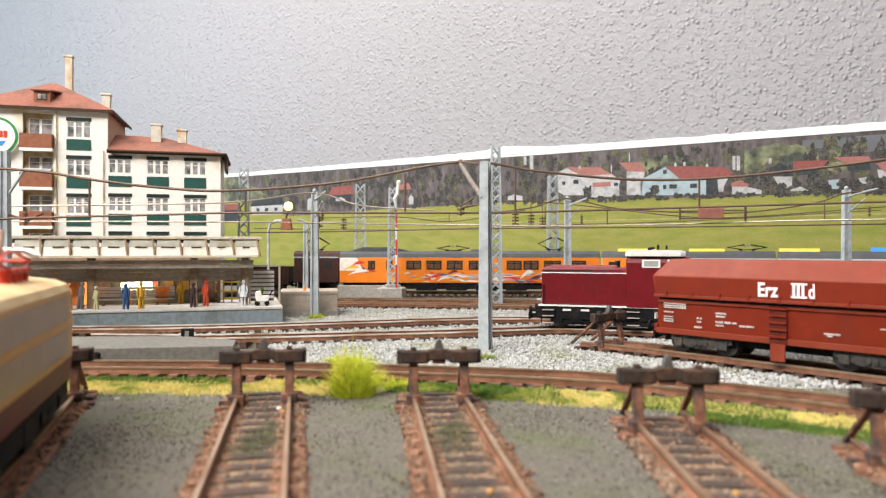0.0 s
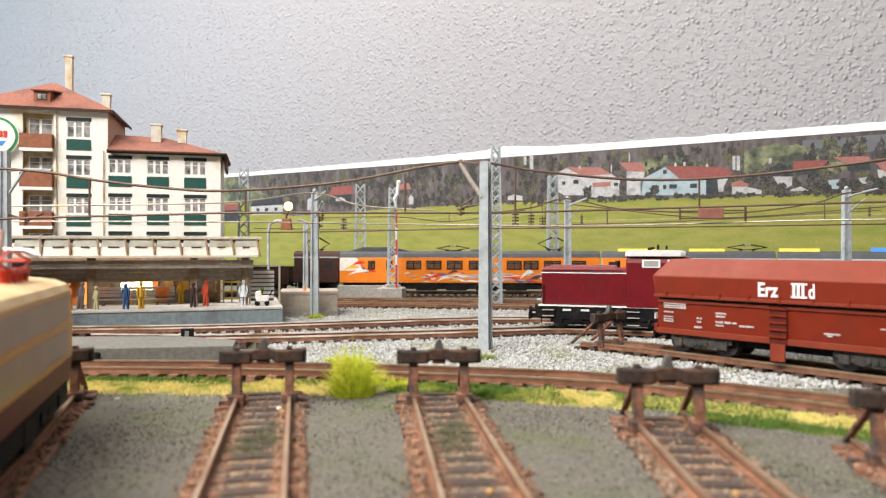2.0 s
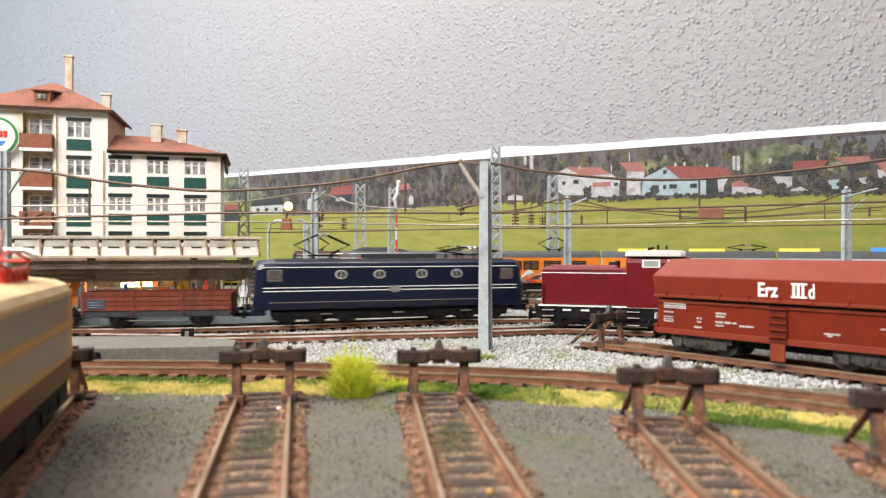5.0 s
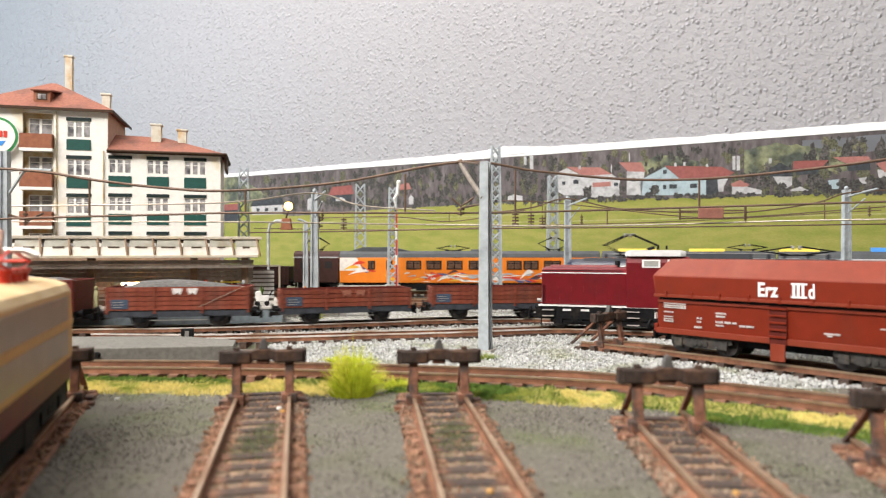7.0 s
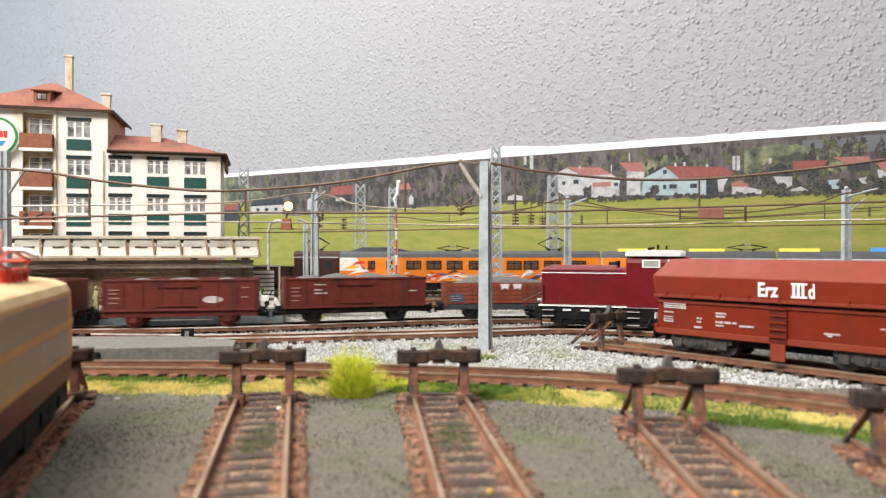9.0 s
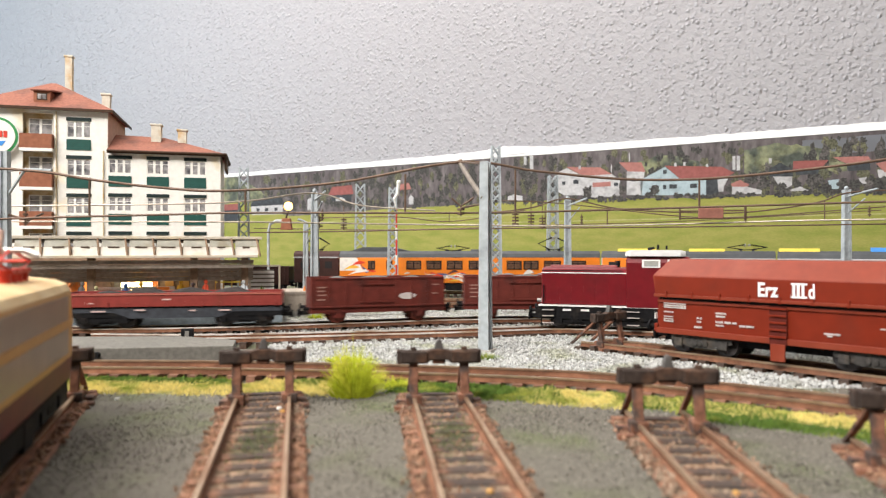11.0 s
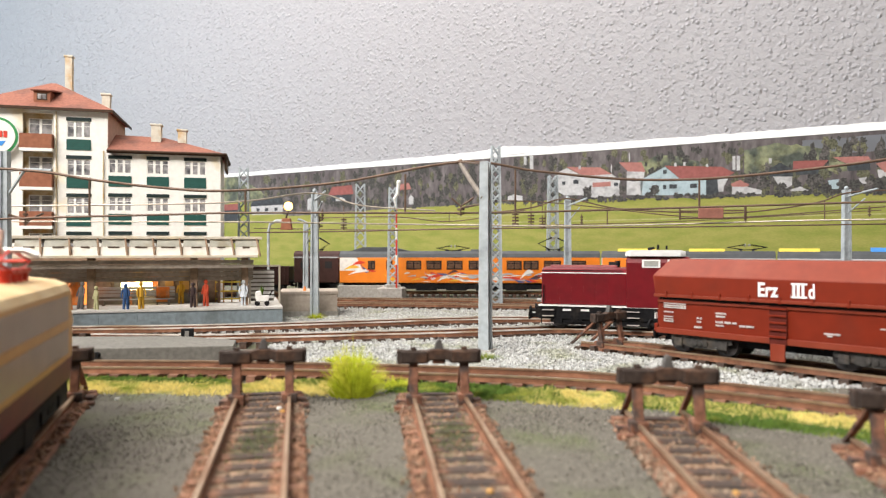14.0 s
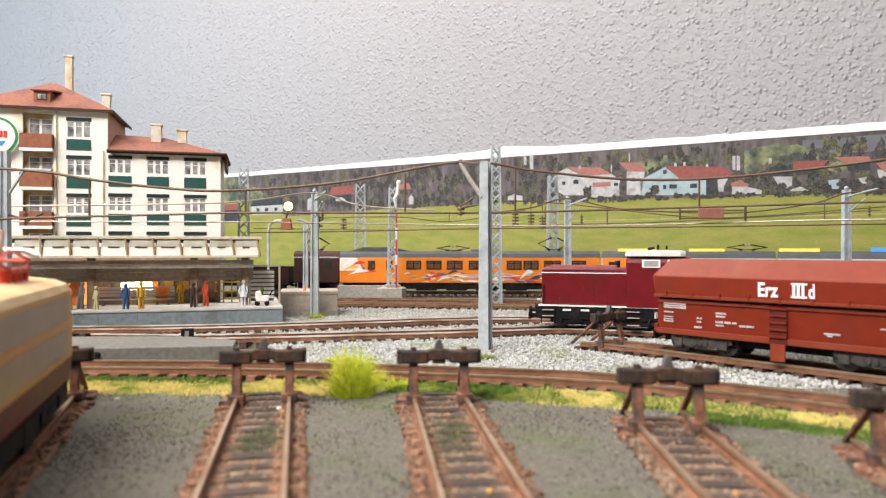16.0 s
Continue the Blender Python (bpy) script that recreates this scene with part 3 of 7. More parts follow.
def diesel_loco(x, y, rz):
    w = empty("diesel_locomotive", x, y, 0, rz, "maroon diesel shunting locomotive with white cab window frame", "locomotive")
    L0, L1 = -59.0, 80.0
    hood = [(-11.2, 21), (11.2, 21), (11.6, 40.5), (9.6, 43.0), (6, 44.0), (-6, 44.0), (-9.6, 43.0), (-11.6, 40.5)]
    part("hood", G().prism(hood, L0 + 1.5, -6), M_MAROON, w, "glossy maroon engine hood", 0.5)
    part("hood", G().prism(hood, 30, L1 - 1.5), M_MAROON, w, "glossy maroon engine hood", 0.5)
    for s in (-1, 1):
        part("hood_line", G().box(L0 + 1.5, -6, *sorted((s * 11.5, s * 11.95)), 40.3, 40.85), M_WHITE, w)
    for k in range(6):
        xx = L0 + 5 + k * 7.5
        part("hood_door", G().box(xx, xx + 6.6, -11.5, -11.35, 23, 38.8), M_MAROON, w, bevel=0.2)
    cab = [(-14, 20), (14, 20), (14, 47), (12, 50.5), (-12, 50.5), (-14, 47)]
    part("cab", G().prism(cab, -6, 30), M_MAROON, w, "maroon cab", 0.5)
    roof = [(-14.8, 50.8), (14.8, 50.8), (13.0, 53.0), (6, 54.6), (-6, 54.6), (-13.0, 53.0)]
    part("cab_roof", G().add([(x_ * 1.0, y_ * k_, 50.8 + (z_ - 50.8) * k_) for x_, k_ in ((-7.0, 0.78), (-4.0, 1), (25, 1), (28, 0.8)) for y_, z_ in roof], [(a * 6 + j, a * 6 + (j + 1) % 6, (a + 1) * 6 + (j + 1) % 6, (a + 1) * 6 + j) for a in range(3) for j in range(6)] + [(5, 4, 3, 2, 1, 0), (18, 19, 20, 21, 22, 23)]), paint("pale_grey_roof", (0.42, 0.42, 0.41), 0.6, 0, 0.1, 4, 0, 1, (0.4, 0.38, 0.36), 14), w, "pale grey cab roof", 0.6)
    for x0 in (3.0, 17.5):
        win = part("window", G().box(x0, x0 + 10.5, -14.35, -13.9, 44.2, 49.0), M_WHITE, w, "white-framed cab window")
        part("pane", G().box(x0 + 1.2, x0 + 9.3, -14.5, -14.2, 45.0, 48.2), paint("pale_cab_glass", (0.35, 0.36, 0.33), 0.15), win)
    for s in (-1, 1):
        part("front_window", G().box(*((-6.4, -5.9) if s < 0 else (29.9, 30.4)), -9, 9, 44.5, 48.8), M_GLASS, w)
    part("frame", G().box(L0, L1, -13.5, 13.5, 12, 20.2), M_BLACK, w, "black frame", 0.3)
    part("white_line", G().box(L0 - 0.1, L1 + 0.1, -13.8, 13.8, 19.9, 20.7), M_WHITE, w)
    for x0 in (-44, -33, 40, 55):
        part("lamp_plate", G().box(x0, x0 + 5, -13.9, -13.3, 17.2, 18.4), M_WHITE, w)
    part("fuel_tank", G().box(-14, 34, -12.5, 12.5, 8.5, 13), M_BLACK, w, bevel=0.8)
    for x0 in (-36, 56):
        bogie(w, x0, base=10.5)
    for x0 in (L0 + 6, L1 - 6, -2, 26):
        st = part("step", G().box(x0 - 4, x0 + 4, -14.6, -12.4, 9.0, 9.8).box(x0 - 4, x0 + 4, -14.6, -12.4, 13.5, 14.2), M_BLACK, w)
        part("step_edge", G().box(x0 - 3.6, x0 + 3.6, -14.9, -14.55, 9.3, 9.9).box(x0 - 3.6, x0 + 3.6, -14.9, -14.55, 13.7, 14.3).box(x0 - 3.6, x0 + 3.6, -14.9, -14.3, 17.4, 17.9), M_DULLWHITE, st, "worn white step edges")
        part("step_hanger", G().box(x0 - 4.4, x0 - 3.9, -14.4, -13.8, 9, 20).box(x0 + 3.9, x0 + 4.4, -14.4, -13.8, 9, 20), M_BLACK, st)
    for s, xe in ((-1, L0), (1, L1)):
        part("buffer_beam", G().box(*sorted((xe, xe + s * 2)), -13.5, 13.5, 12.5, 19.5), M_BLACK, w, bevel=0.2)
        buffers(w, xe + s * 2, RAIL + 11, s)
        coupler(w, xe + s * 1, s)
        for yy in (-8, 8):
            part("headlight", G().tube([(xe + s * 1.8, yy, 23), (xe - s * 1.0, yy, 23)], 1.1, 10), M_STEEL, w)
    part("hood_ridge", G().prism([(-5, 43.8), (5, 43.8), (4.4, 45.2), (-4.4, 45.2)], L0 + 6, -12), M_FADEDMAROON, w, "faded pinkish hood ridge", 0.3)
    part("handrail", G().tube([(L0 + 3, -12.6, 21), (L0 + 3, -12.6, 33)], 0.35, 6).tube([(L0 + 2, -12.3, 42), (-8, -12.3, 42)], 0.3, 6), M_BLACK, w)
    part("horn", G().tube([(12, 3, 55), (12, 3, 58)], 0.7, 8).tube([(17, -3, 55), (17, -3, 57.4)], 0.6, 8), M_BLACK, w)
    part("exhaust", G().tube([(-12, 0, 44), (-12, 0, 48)], 1.6, 10), M_BLACK, w)
    part("horn", G().tube([(6, -4, 55.2), (10, -4, 56)], 0.8, 8), M_BLACK, w)
    return w


def pantograph(parent, x, z, raised, material, reach=1.0):
    """A two-armed roof current collector, folded or raised."""
    p = part("pantograph", G().box(x - 9 * reach, x + 9 * reach, -7, -6, z, z + 0.9).box(x - 9 * reach, x + 9 * reach, 6, 7, z, z + 0.9).box(x - 5, x - 4, -7, 7, z, z + 0.9).box(x + 4, x + 5, -7, 7, z, z + 0.9), material, parent)
    top = z + (15.0 if raised else 6.0)
    knee = (18.0 if raised else 19.0) * reach
    kz = z + (7.4 if raised else 3.0)
    g = G()
    for s in (-1, 1):
        for yy in (-6, 6):
            g.tube([(x + s * 5, yy, z + 0.8), (x + s * knee, yy * 0.9, kz), (x + s * 1.5, yy * 0.75, top)], 0.55, 6)
        g.tube([(x + s * knee, -5.6, kz), (x + s * knee, 5.6, kz)], 0.5, 5)
    part("arm", g, material, p)
    head = G()
    for s in (-1, 1):
        head.tube([(x + s * 2, -11, top - 1.6), (x + s * 2, -8, top), (x + s * 2, 8, top), (x + s * 2, 11, top - 1.6)], 0.7, 6)
    part("contact_shoe", head, M_STEEL, p)
    for xx in (-6, 6):
        for yy in (-6.5, 6.5):
            part("insulator", G().tube([(x + xx * reach, yy, z - 1.6), (x + xx * reach, yy, z + 0.2)], 0.9, 8), M_REDBRIGHT if material is M_REDBRIGHT else M_LOCOROOF, p)
    return p


def electric_loco():
    """Origin at the middle of the loco, at ground height; front at +x."""
    w = empty("electric_locomotive", 0, 0, 0, 0, "navy blue electric locomotive with white stripes and round windows", "locomotive")
    H = 93.0
    prof = [(-14.6, 16), (14.6, 16), (15.2, 22), (15.2, 42.5), (13.6, 46), (9, 48.2), (-9, 48.2), (-13.6, 46), (-15.2, 42.5), (-15.2, 22)]
    body = G()
    secs = [(-H, 0.80, -1.0), (-H + 1.5, 0.88, -0.5), (-H + 6, 0.97, 0), (-H + 14, 1, 0), (H - 14, 1, 0), (H - 6, 0.97, 0), (H - 1.5, 0.88, -0.5), (H, 0.80, -1.0)]
    vs, fs, n = [], [], len(prof)
    for xx, k, dz in secs:
        vs += [(xx - math.copysign(2.6, xx) * max(0, (zz - 30) / 18) * (1 if abs(xx) > H - 3 else 0.3 if abs(xx) > H - 8 else 0), yy * k, zz + (dz if zz > 40 else 0)) for yy, zz in prof]
    for i in range(len(secs) - 1):
        for j in range(n):
            a, b = i * n + j, i * n + (j + 1) % n
            fs.append((a, b, b + n, a + n))
    fs += [tuple(range(n - 1, -1, -1)), tuple(range((len(secs) - 1) * n, len(secs) * n))]
    part("body", body.add(vs, fs), M_NAVY, w, "navy blue body", 0.5)
    part("roof_cap", G().prism([(-12.5, 46.2), (12.5, 46.2), (10, 48.8), (-10, 48.8)], -H + 14, H - 14), M_LOCOROOF, w, "dark grey roof", 0.4)
    part("roof_box", G().prism([(-9, 48.5), (9, 48.5), (8, 52.2), (-8, 52.2)], -18, 30), M_LOCOROOF, w, bevel=0.4)
    for s in (-1, 1):
        y = s * 15.3
        for z, h in ((43.2, 0.55), (30.0, 0.65), (27.8, 0.65)):
            part("white_stripe", G().box(-H + 6, H - 6, *sorted((y - s * 0.3, y + s * 0.12)), z, z + h), M_WHITE, w)
        part("grey_stripe", G().box(-H + 10, H - 30, *sorted((y - s * 0.3, y + s * 0.1)), 20.6, 21.1), M_STEEL, w)
        part("crest", G().prism([(-1 + 4 * math.cos(a), 28.6 + 2.4 * math.sin(a)) for a in [i * math.pi / 6 for i in range(12)]], *sorted((y, y + s * 0.3)), "y"), M_STEEL, w)
        for x0 in (-37, -11.5, 17.5, 42.5):
            oval = [(math.cos(i * math.pi / 12), math.sin(i * math.pi / 12)) for i in range(24)]
            r = part("porthole", G().prism([(x0 + 3.9 * c, 38.6 + 3.0 * q) for c, q in oval], *sorted((y - s * 0.2, y + s * 0.35)), "y"), M_PORTRIM, w, "oval pale-rimmed window")
            part("pane", G().prism([(x0 + 3.1 * c, 38.6 + 2.3 * q) for c, q in oval], *sorted((y + s * 0.2, y + s * 0.5)), "y"), M_GREYGLASS, r)
            part("bar", G().box(x0 - 0.25, x0 + 0.25, *sorted((y + s * 0.4, y + s * 0.6)), 36.6, 40.6), M_PORTRIM, r)
        for x0 in (-H + 9, H - 18):
            cw = part("cab_window", G().box(x0, x0 + 9, *sorted((y - s * 0.9, y + s * 0.1)), 34.5, 42), M_STEEL, w)
            part("pane", G().box(x0 + 0.8, x0 + 8.2, *sorted((y - s * 0.5, y + s * 0.25)), 35.3, 41.2), paint("cab_glass", (0.12, 0.10, 0.095), 0.15), cw)
        for k in range(4):
            x0 = -52 + k * 26
            part("louvre", G().box(x0, x0 + 12, *sorted((y - s * 0.2, y + s * 0.2)), 17.5, 19.6), M_LOCOROOF, w)
        for k in range(3):
            part("step_plate", G().box(-50 + k * 48, -43 + k * 48, *sorted((s * 14, s * 15.4)), 12.6, 13.3), M_STEEL, w)
    for s in (-1, 1):
        for yy in (-5.5, 5.5):
            part("windscreen", G().add([(s * (H - 1.2), yy - 4, 35), (s * (H - 1.2), yy + 4, 35), (s * (H - 2.6), yy + 4, 42), (s * (H - 2.6), yy - 4, 42), (s * (H - 3), yy - 4, 35), (s * (H - 3), yy + 4, 35), (s * (H - 4.4), yy + 4, 42), (s * (H - 4.4), yy - 4, 42)],
                                       [(0, 1, 2, 3), (4, 7, 6, 5), (0, 4, 5, 1), (1, 5, 6, 2), (2, 6, 7, 3), (3, 7, 4, 0)]), M_GLASS, w)
            part("headlight", G().tube([(s * (H - 0.6), yy * 1.5, 24), (s * (H + 0.6), yy * 1.5, 24)], 1.5, 10), M_STEEL, w)
        part("apron", G().box(*sorted((s * (H - 8), s * (H + 1))), -12.5, 12.5, 12.5, 17), M_NAVY, w, bevel=0.5)
        buffers(w, s * (H + 0.5), RAIL + 11.5, s)
        coupler(w, s * (H - 1), s)
        b = G()
        for t in (-1, 1):
            b.box(s * 52 - 29, s * 52 + 29, *sorted((t * 11, t * 13)), RAIL + 3.5, RAIL + 9)
            for d in (-20, 0, 20):
                b.box(s * 52 + d - 3, s * 52 + d + 3, *sorted((t * 13, t * 14.2)), RAIL + 3, RAIL + 7)
        part("bogie_frame", b, M_BLACK, w, bevel=0.4)
        for d in (-20, 0, 20):
            wheelset(w, s * 52 + d, True, M_WHEEL, 6.6)
    part("underframe", G().box(-26, 26, -12, 12, 9, 16.5), M_BLACK, w, bevel=0.8)
    pantograph(w, -48, 50.5, True, M_BLACK)
    pantograph(w, 56, 50.8, False, M_BLACK, 1.1)
    for x0 in (-20, 40, -66, 74):
        part("roof_insulator", G().tube([(x0, 3, 48.5), (x0, 3, 51.8)], 1.0, 8), M_LOCOROOF, w)
    part("roof_cable", G().tube([(-64, 3, 51.5), (-20, 3, 52.2), (40, 3, 52.2), (74, 3, 51.5)], 0.35, 5), M_STEEL, w)
    return w


def heap(g, x0, x1, z, top, half, bumps):
    """A coal load with rounded heaps."""
    nx, ny = 40, 8
    vs, fs = [], []
    for i in range(nx + 1):
        for j in range(ny + 1):
            u, v = i / nx, j / ny
            xx, yy = x0 + (x1 - x0) * u, -half + 2 * half * v
            k = min(1, 5 * u, 5 * (1 - u)) * math.sin(math.pi * v) ** 0.6 if 0 < v < 1 else 0
            hh = (0.45 + 0.55 * abs(math.sin(math.pi * bumps * u))) * k * (top - z) + noise.noise(Vector((xx * 0.5, yy * 0.5, 3))) * 0.7 * (k > 0)
            vs.append((xx, yy, z + max(hh, 0) - (0 if k else 0.6)))
    for i in range(nx):
        for j in range(ny):
            a = i * (ny + 1) + j
            fs.append((a, a + ny + 1, a + ny + 2, a + 1))
    return g.add(vs, fs)


def wagon_base(label, length, wheels, moving=True, axles=0.27, frame=None, long_bogies=False):
    w = empty("goods_wagon", 0, 0, 0, 0, label, "wagon", "wagons of the passing goods train")
    H = length / 2
    part("frame", G().box(-H, H, -13, -11.6, RAIL + 7, RAIL + 11).box(-H, H, 11.6, 13, RAIL + 7, RAIL + 11).box(-H, -H + 2, -11.6, 11.6, RAIL + 7, RAIL + 11).box(H - 2, H, -11.6, 11.6, RAIL + 7, RAIL + 11), frame or M_FRAMEBLUE, w)
    part("floor_plate", G().box(-H + 2, H - 2, -11.5, 11.5, RAIL + 9.5, RAIL + 11.2), M_BLACK, w)
    if long_bogies:
        for s in (-1, 1):
            bogie(w, s * (H - 24), moving, wheels, 12)
    else:
        for s in (-1, 1):
            x0 = s * length * axles
            wheelset(w, x0, moving, wheels)
            for t in (-1, 1):
                g = G().prism([(x0 - 7, RAIL + 8), (x0 + 7, RAIL + 8), (x0 + 2.6, RAIL + 3.6), (x0 - 2.6, RAIL + 3.6)], *sorted((t * 10.6, t * 12)), "y")
                g.box(x0 - 1.8, x0 + 1.8, *sorted((t * 12, t * 13.2)), RAIL + 3.8, RAIL + 7)
                g.prism([(x0 - 9, RAIL + 7.6), (x0, RAIL + 6.6), (x0 + 9, RAIL + 7.6), (x0 + 9, RAIL + 8.2), (x0, RAIL + 7.4), (x0 - 9, RAIL + 8.2)], *sorted((t * 12, t * 13)), "y")
                part("axle_guard", g, frame or M_BLACK, w)
        part("brake_rod", G().tube([(-length * 0.2, -12.4, RAIL + 5), (length * 0.2, -12.4, RAIL + 5)], 0.35, 5), M_STEEL, w)
    for s in (-1, 1):
        buffers(w, s * H, RAIL + 10, s)
        coupler(w, s * (H - 1), s)
    return w


def plank_wagon(length, label, load, tarp_mark, planks=5):
    w = wagon_base(label, length, M_WHEEL)
    H = length / 2 - 0.5
    z0, n, ph = RAIL + 11.2, planks, 2.9
    me = G().box(-H, H, -0.45, 0.45, 0.18, ph - 0.18).mesh("plank", M_PLANK)
    end = G().box(-0.45, 0.45, -12.6, 12.6, 0.18, ph - 0.18).mesh("plank", M_PLANK)
    inner = part("wall_lining", G().box(-H, H, -12.9, -12.5, z0, z0 + n * ph).box(-H, H, 12.5, 12.9, z0, z0 + n * ph).box(-H, -H + 0.5, -12.5, 12.5, z0, z0 + n * ph).box(H - 0.5, H, -12.5, 12.5, z0, z0 + n * ph), M_GONDOLA, w)
    for k in range(n):
        for s in (-1, 1):
            piece("plank", me, w, at(0, s * 13.2, z0 + k * ph))
            piece("plank", end, w, at(s * (H + 0.2), 0, z0 + k * ph))
    for x0 in (-H + 0.6, H - 0.6, -H * 0.33, H * 0.33):
        for s in (-1, 1):
            part("stanchion", G().box(x0 - 0.6, x0 + 0.6, *sorted((s * 13.4, s * 14.2)), z0 - 2, z0 + n * ph + 0.3), M_PLANK, w)
    part("label_panel", G().box(-H + 3, -H + 13, -14.0, -13.4, z0 + 1.2, z0 + 7), M_LABELBLUE, w, "dark slate lettering panel")
    bars(w, -H + 4, z0 + 2, -14.05, [(0, 0, 5, 0.5), (0, 1.5, 7, 0.5), (0, 3.0, 6, 0.5)], M_STEEL)
    if tarp_mark:
        for x0 in (-4, 5):
            part("tarp_patch", G().prism([(x0, z0 + n * ph - 0.9), (x0 + 6.4, z0 + n * ph - 0.9), (x0 + 5.2, z0 + n * ph - 5), (x0 + 3.2, z0 + n * ph - 3.4), (x0 + 1.2, z0 + n * ph - 5)], -14.1, -13.5, "y"), paint("faded_chalk", (0.74, 0.71, 0.69) if load else (0.30, 0.12, 0.08), 0.8), w)
        if load:
            part("rope", G().tube([(H - 30, -14.2, z0 + 2), (H - 3, -14.2, z0 + n * ph)], 0.2, 5), M_PALEWIRE, w)
    if load:
        part("load", heap(G(), -H + 1, H - 1, z0 + n * ph - 2, z0 + n * ph + 4.2, 12.4, 1.2), M_COAL, w, "grey coal load", smooth=True)
    return w


def gondola(length, label, heaps, wheels):
    w = wagon_base(label, length, wheels, axles=0.30, frame=M_GONDOLA if wheels is M_WHEELRED else M_BLACK)
    H = length / 2 - 0.5
    z0, z1 = RAIL + 10.6, RAIL + 30.0
    for s in (-1, 1):
        part("side_wall", G().box(-H, H, *sorted((s * 13.0, s * 13.8)), z0, z1), M_GONDOLA, w, "red-brown steel side", 0.2)
        part("end_wall", G().box(*sorted((s * (H - 0.8), s * H)), -13, 13, z0, z1), M_GONDOLA, w, bevel=0.2)
        part("top_rail", G().box(-H - 0.2, H + 0.2, *sorted((s * 12.9, s * 14.4)), z1 - 0.8, z1 + 0.4), M_GONDOLA, w, bevel=0.2)
        part("bottom_rail", G().box(-H - 0.2, H + 0.2, *sorted((s * 13.4, s * 14.4)), z0, z0 + 1.2), M_GONDOLA, w, bevel=0.2)
        for k in range(9):
            x0 = -H + 1 + k * (2 * H - 2) / 8
            part("rib", G().box(x0 - 0.5, x0 + 0.5, *sorted((s * 13.7, s * 14.3)), z0 + 1, z1 - 0.8), M_GONDOLA, w)
        part("door_bar", G().box(-14, 10, *sorted((s * 13.8, s * 14.8)), z1 - 4.6, z1 - 3.8).box(-14, 10, *sorted((s * 13.8, s * 14.8)), z0 + 3, z0 + 3.8), M_GONDOLA, w)
    bars(w, -H + 4, z0 + 4, -14.0, [(0, 9, 6, 0.9), (0, 6.6, 5, 0.9), (0, 4, 6, 0.9), (0, 1, 5, 0.8)], M_FAINT)
    if heaps:
        bars(w, -H + 19, z0 + 6, -14.0, [(0, 9.0, 7, 2.4), (0, 5.6, 5, 1.4), (0, 3.4, 8, 1.2)])
        bars(w, H - 12, z0 + 10, -14.0, [(0, 0, 5, 1.2)])
        part("load", heap(G(), -H + 1, H - 1, z1 - 2, z1 + 2.8, 12.6, 4), M_COAL, w, "grey coal load", smooth=True)
    else:
        part("oval_label", G().prism([(H * 0.42 + 6 * math.cos(a), z0 + 7 + 2.2 * math.sin(a)) for a in [i * math.pi / 8 for i in range(16)]], -14.05, -13.6, "y"), paint("pale_label", (0.55, 0.5, 0.48), 0.7), w)
        bars(w, H - 9, z0 + 3, -14.0, [(0, 11, 5, 0.8), (0, 5, 4, 0.8)], M_FAINT)
        part("load", heap(G(), -H + 1, H - 1, z1 - 4, z1 + 1.2, 12.6, 3), M_COAL, w, "dark coal load", smooth=True)
    return w


def flat_wagon(length):
    w = wagon_base("low-sided red bogie flat wagon carrying dark scrap", length, M_WHEEL, long_bogies=True, frame=M_BLACK)
    H = length / 2
    z0 = RAIL + 13.5
    for s in (-1, 1):
        part("drop_side", G().box(-H, H, *sorted((s * 13.2, s * 14.2)), z0, z0 + 8.6), M_FLATSIDE, w, "red drop side", 0.3)
        part("end_board", G().box(*sorted((s * (H - 1), s * H)), -13.2, 13.2, z0, z0 + 8.6), M_FLATSIDE, w, bevel=0.3)
        part("side_lip", G().box(-H, H, *sorted((s * 14.1, s * 14.6)), z0 + 7.2, z0 + 8.0), M_OXIDE_LIGHT, w)
        part("sole_beam", G().prism([(-H, z0), (-H, z0 - 3.5), (-H * 0.55, z0 - 3.5), (-H * 0.4, z0 - 7.2), (H * 0.4, z0 - 7.2), (H * 0.55, z0 - 3.5), (H, z0 - 3.5), (H, z0)], *sorted((s * 11.5, s * 13.2)), "y"), M_FRAMEBLUE, w)
        for k in range(12):
            x0 = -H + 4 + k * (2 * H - 8) / 11
            part("stake_pocket", G().box(x0 - 0.7, x0 + 0.7, *sorted((s * 14.1, s * 14.9)), z0, z0 + 3), M_FLATSIDE, w)
    part("deck", G().box(-H + 1, H - 1, -13.2, 13.2, z0 - 1, z0 + 5), M_BLACK, w)
    bars(w, -H + 14, z0 + 2, -14.3, [(0, 0, 4, 3.4), (3, -5, 8, 1.2), (28, -4.4, 6, 1.0), (44, 2, 5, 1.4), (60, -5, 4, 1.4), (78, -5, 7, 1.2)], paint("dull_mark", (0.6, 0.45, 0.42), 0.8))
    part("load", heap(G(), -H + 3, H - 3, z0 + 4.6, z0 + 11.2, 12.6, 4.5), paint("dark_scrap", (0.035, 0.03, 0.028), 0.9, 0, 0.5, 1.5, 0.6, 1.2), w, "dark scrap load", smooth=True)
    return w


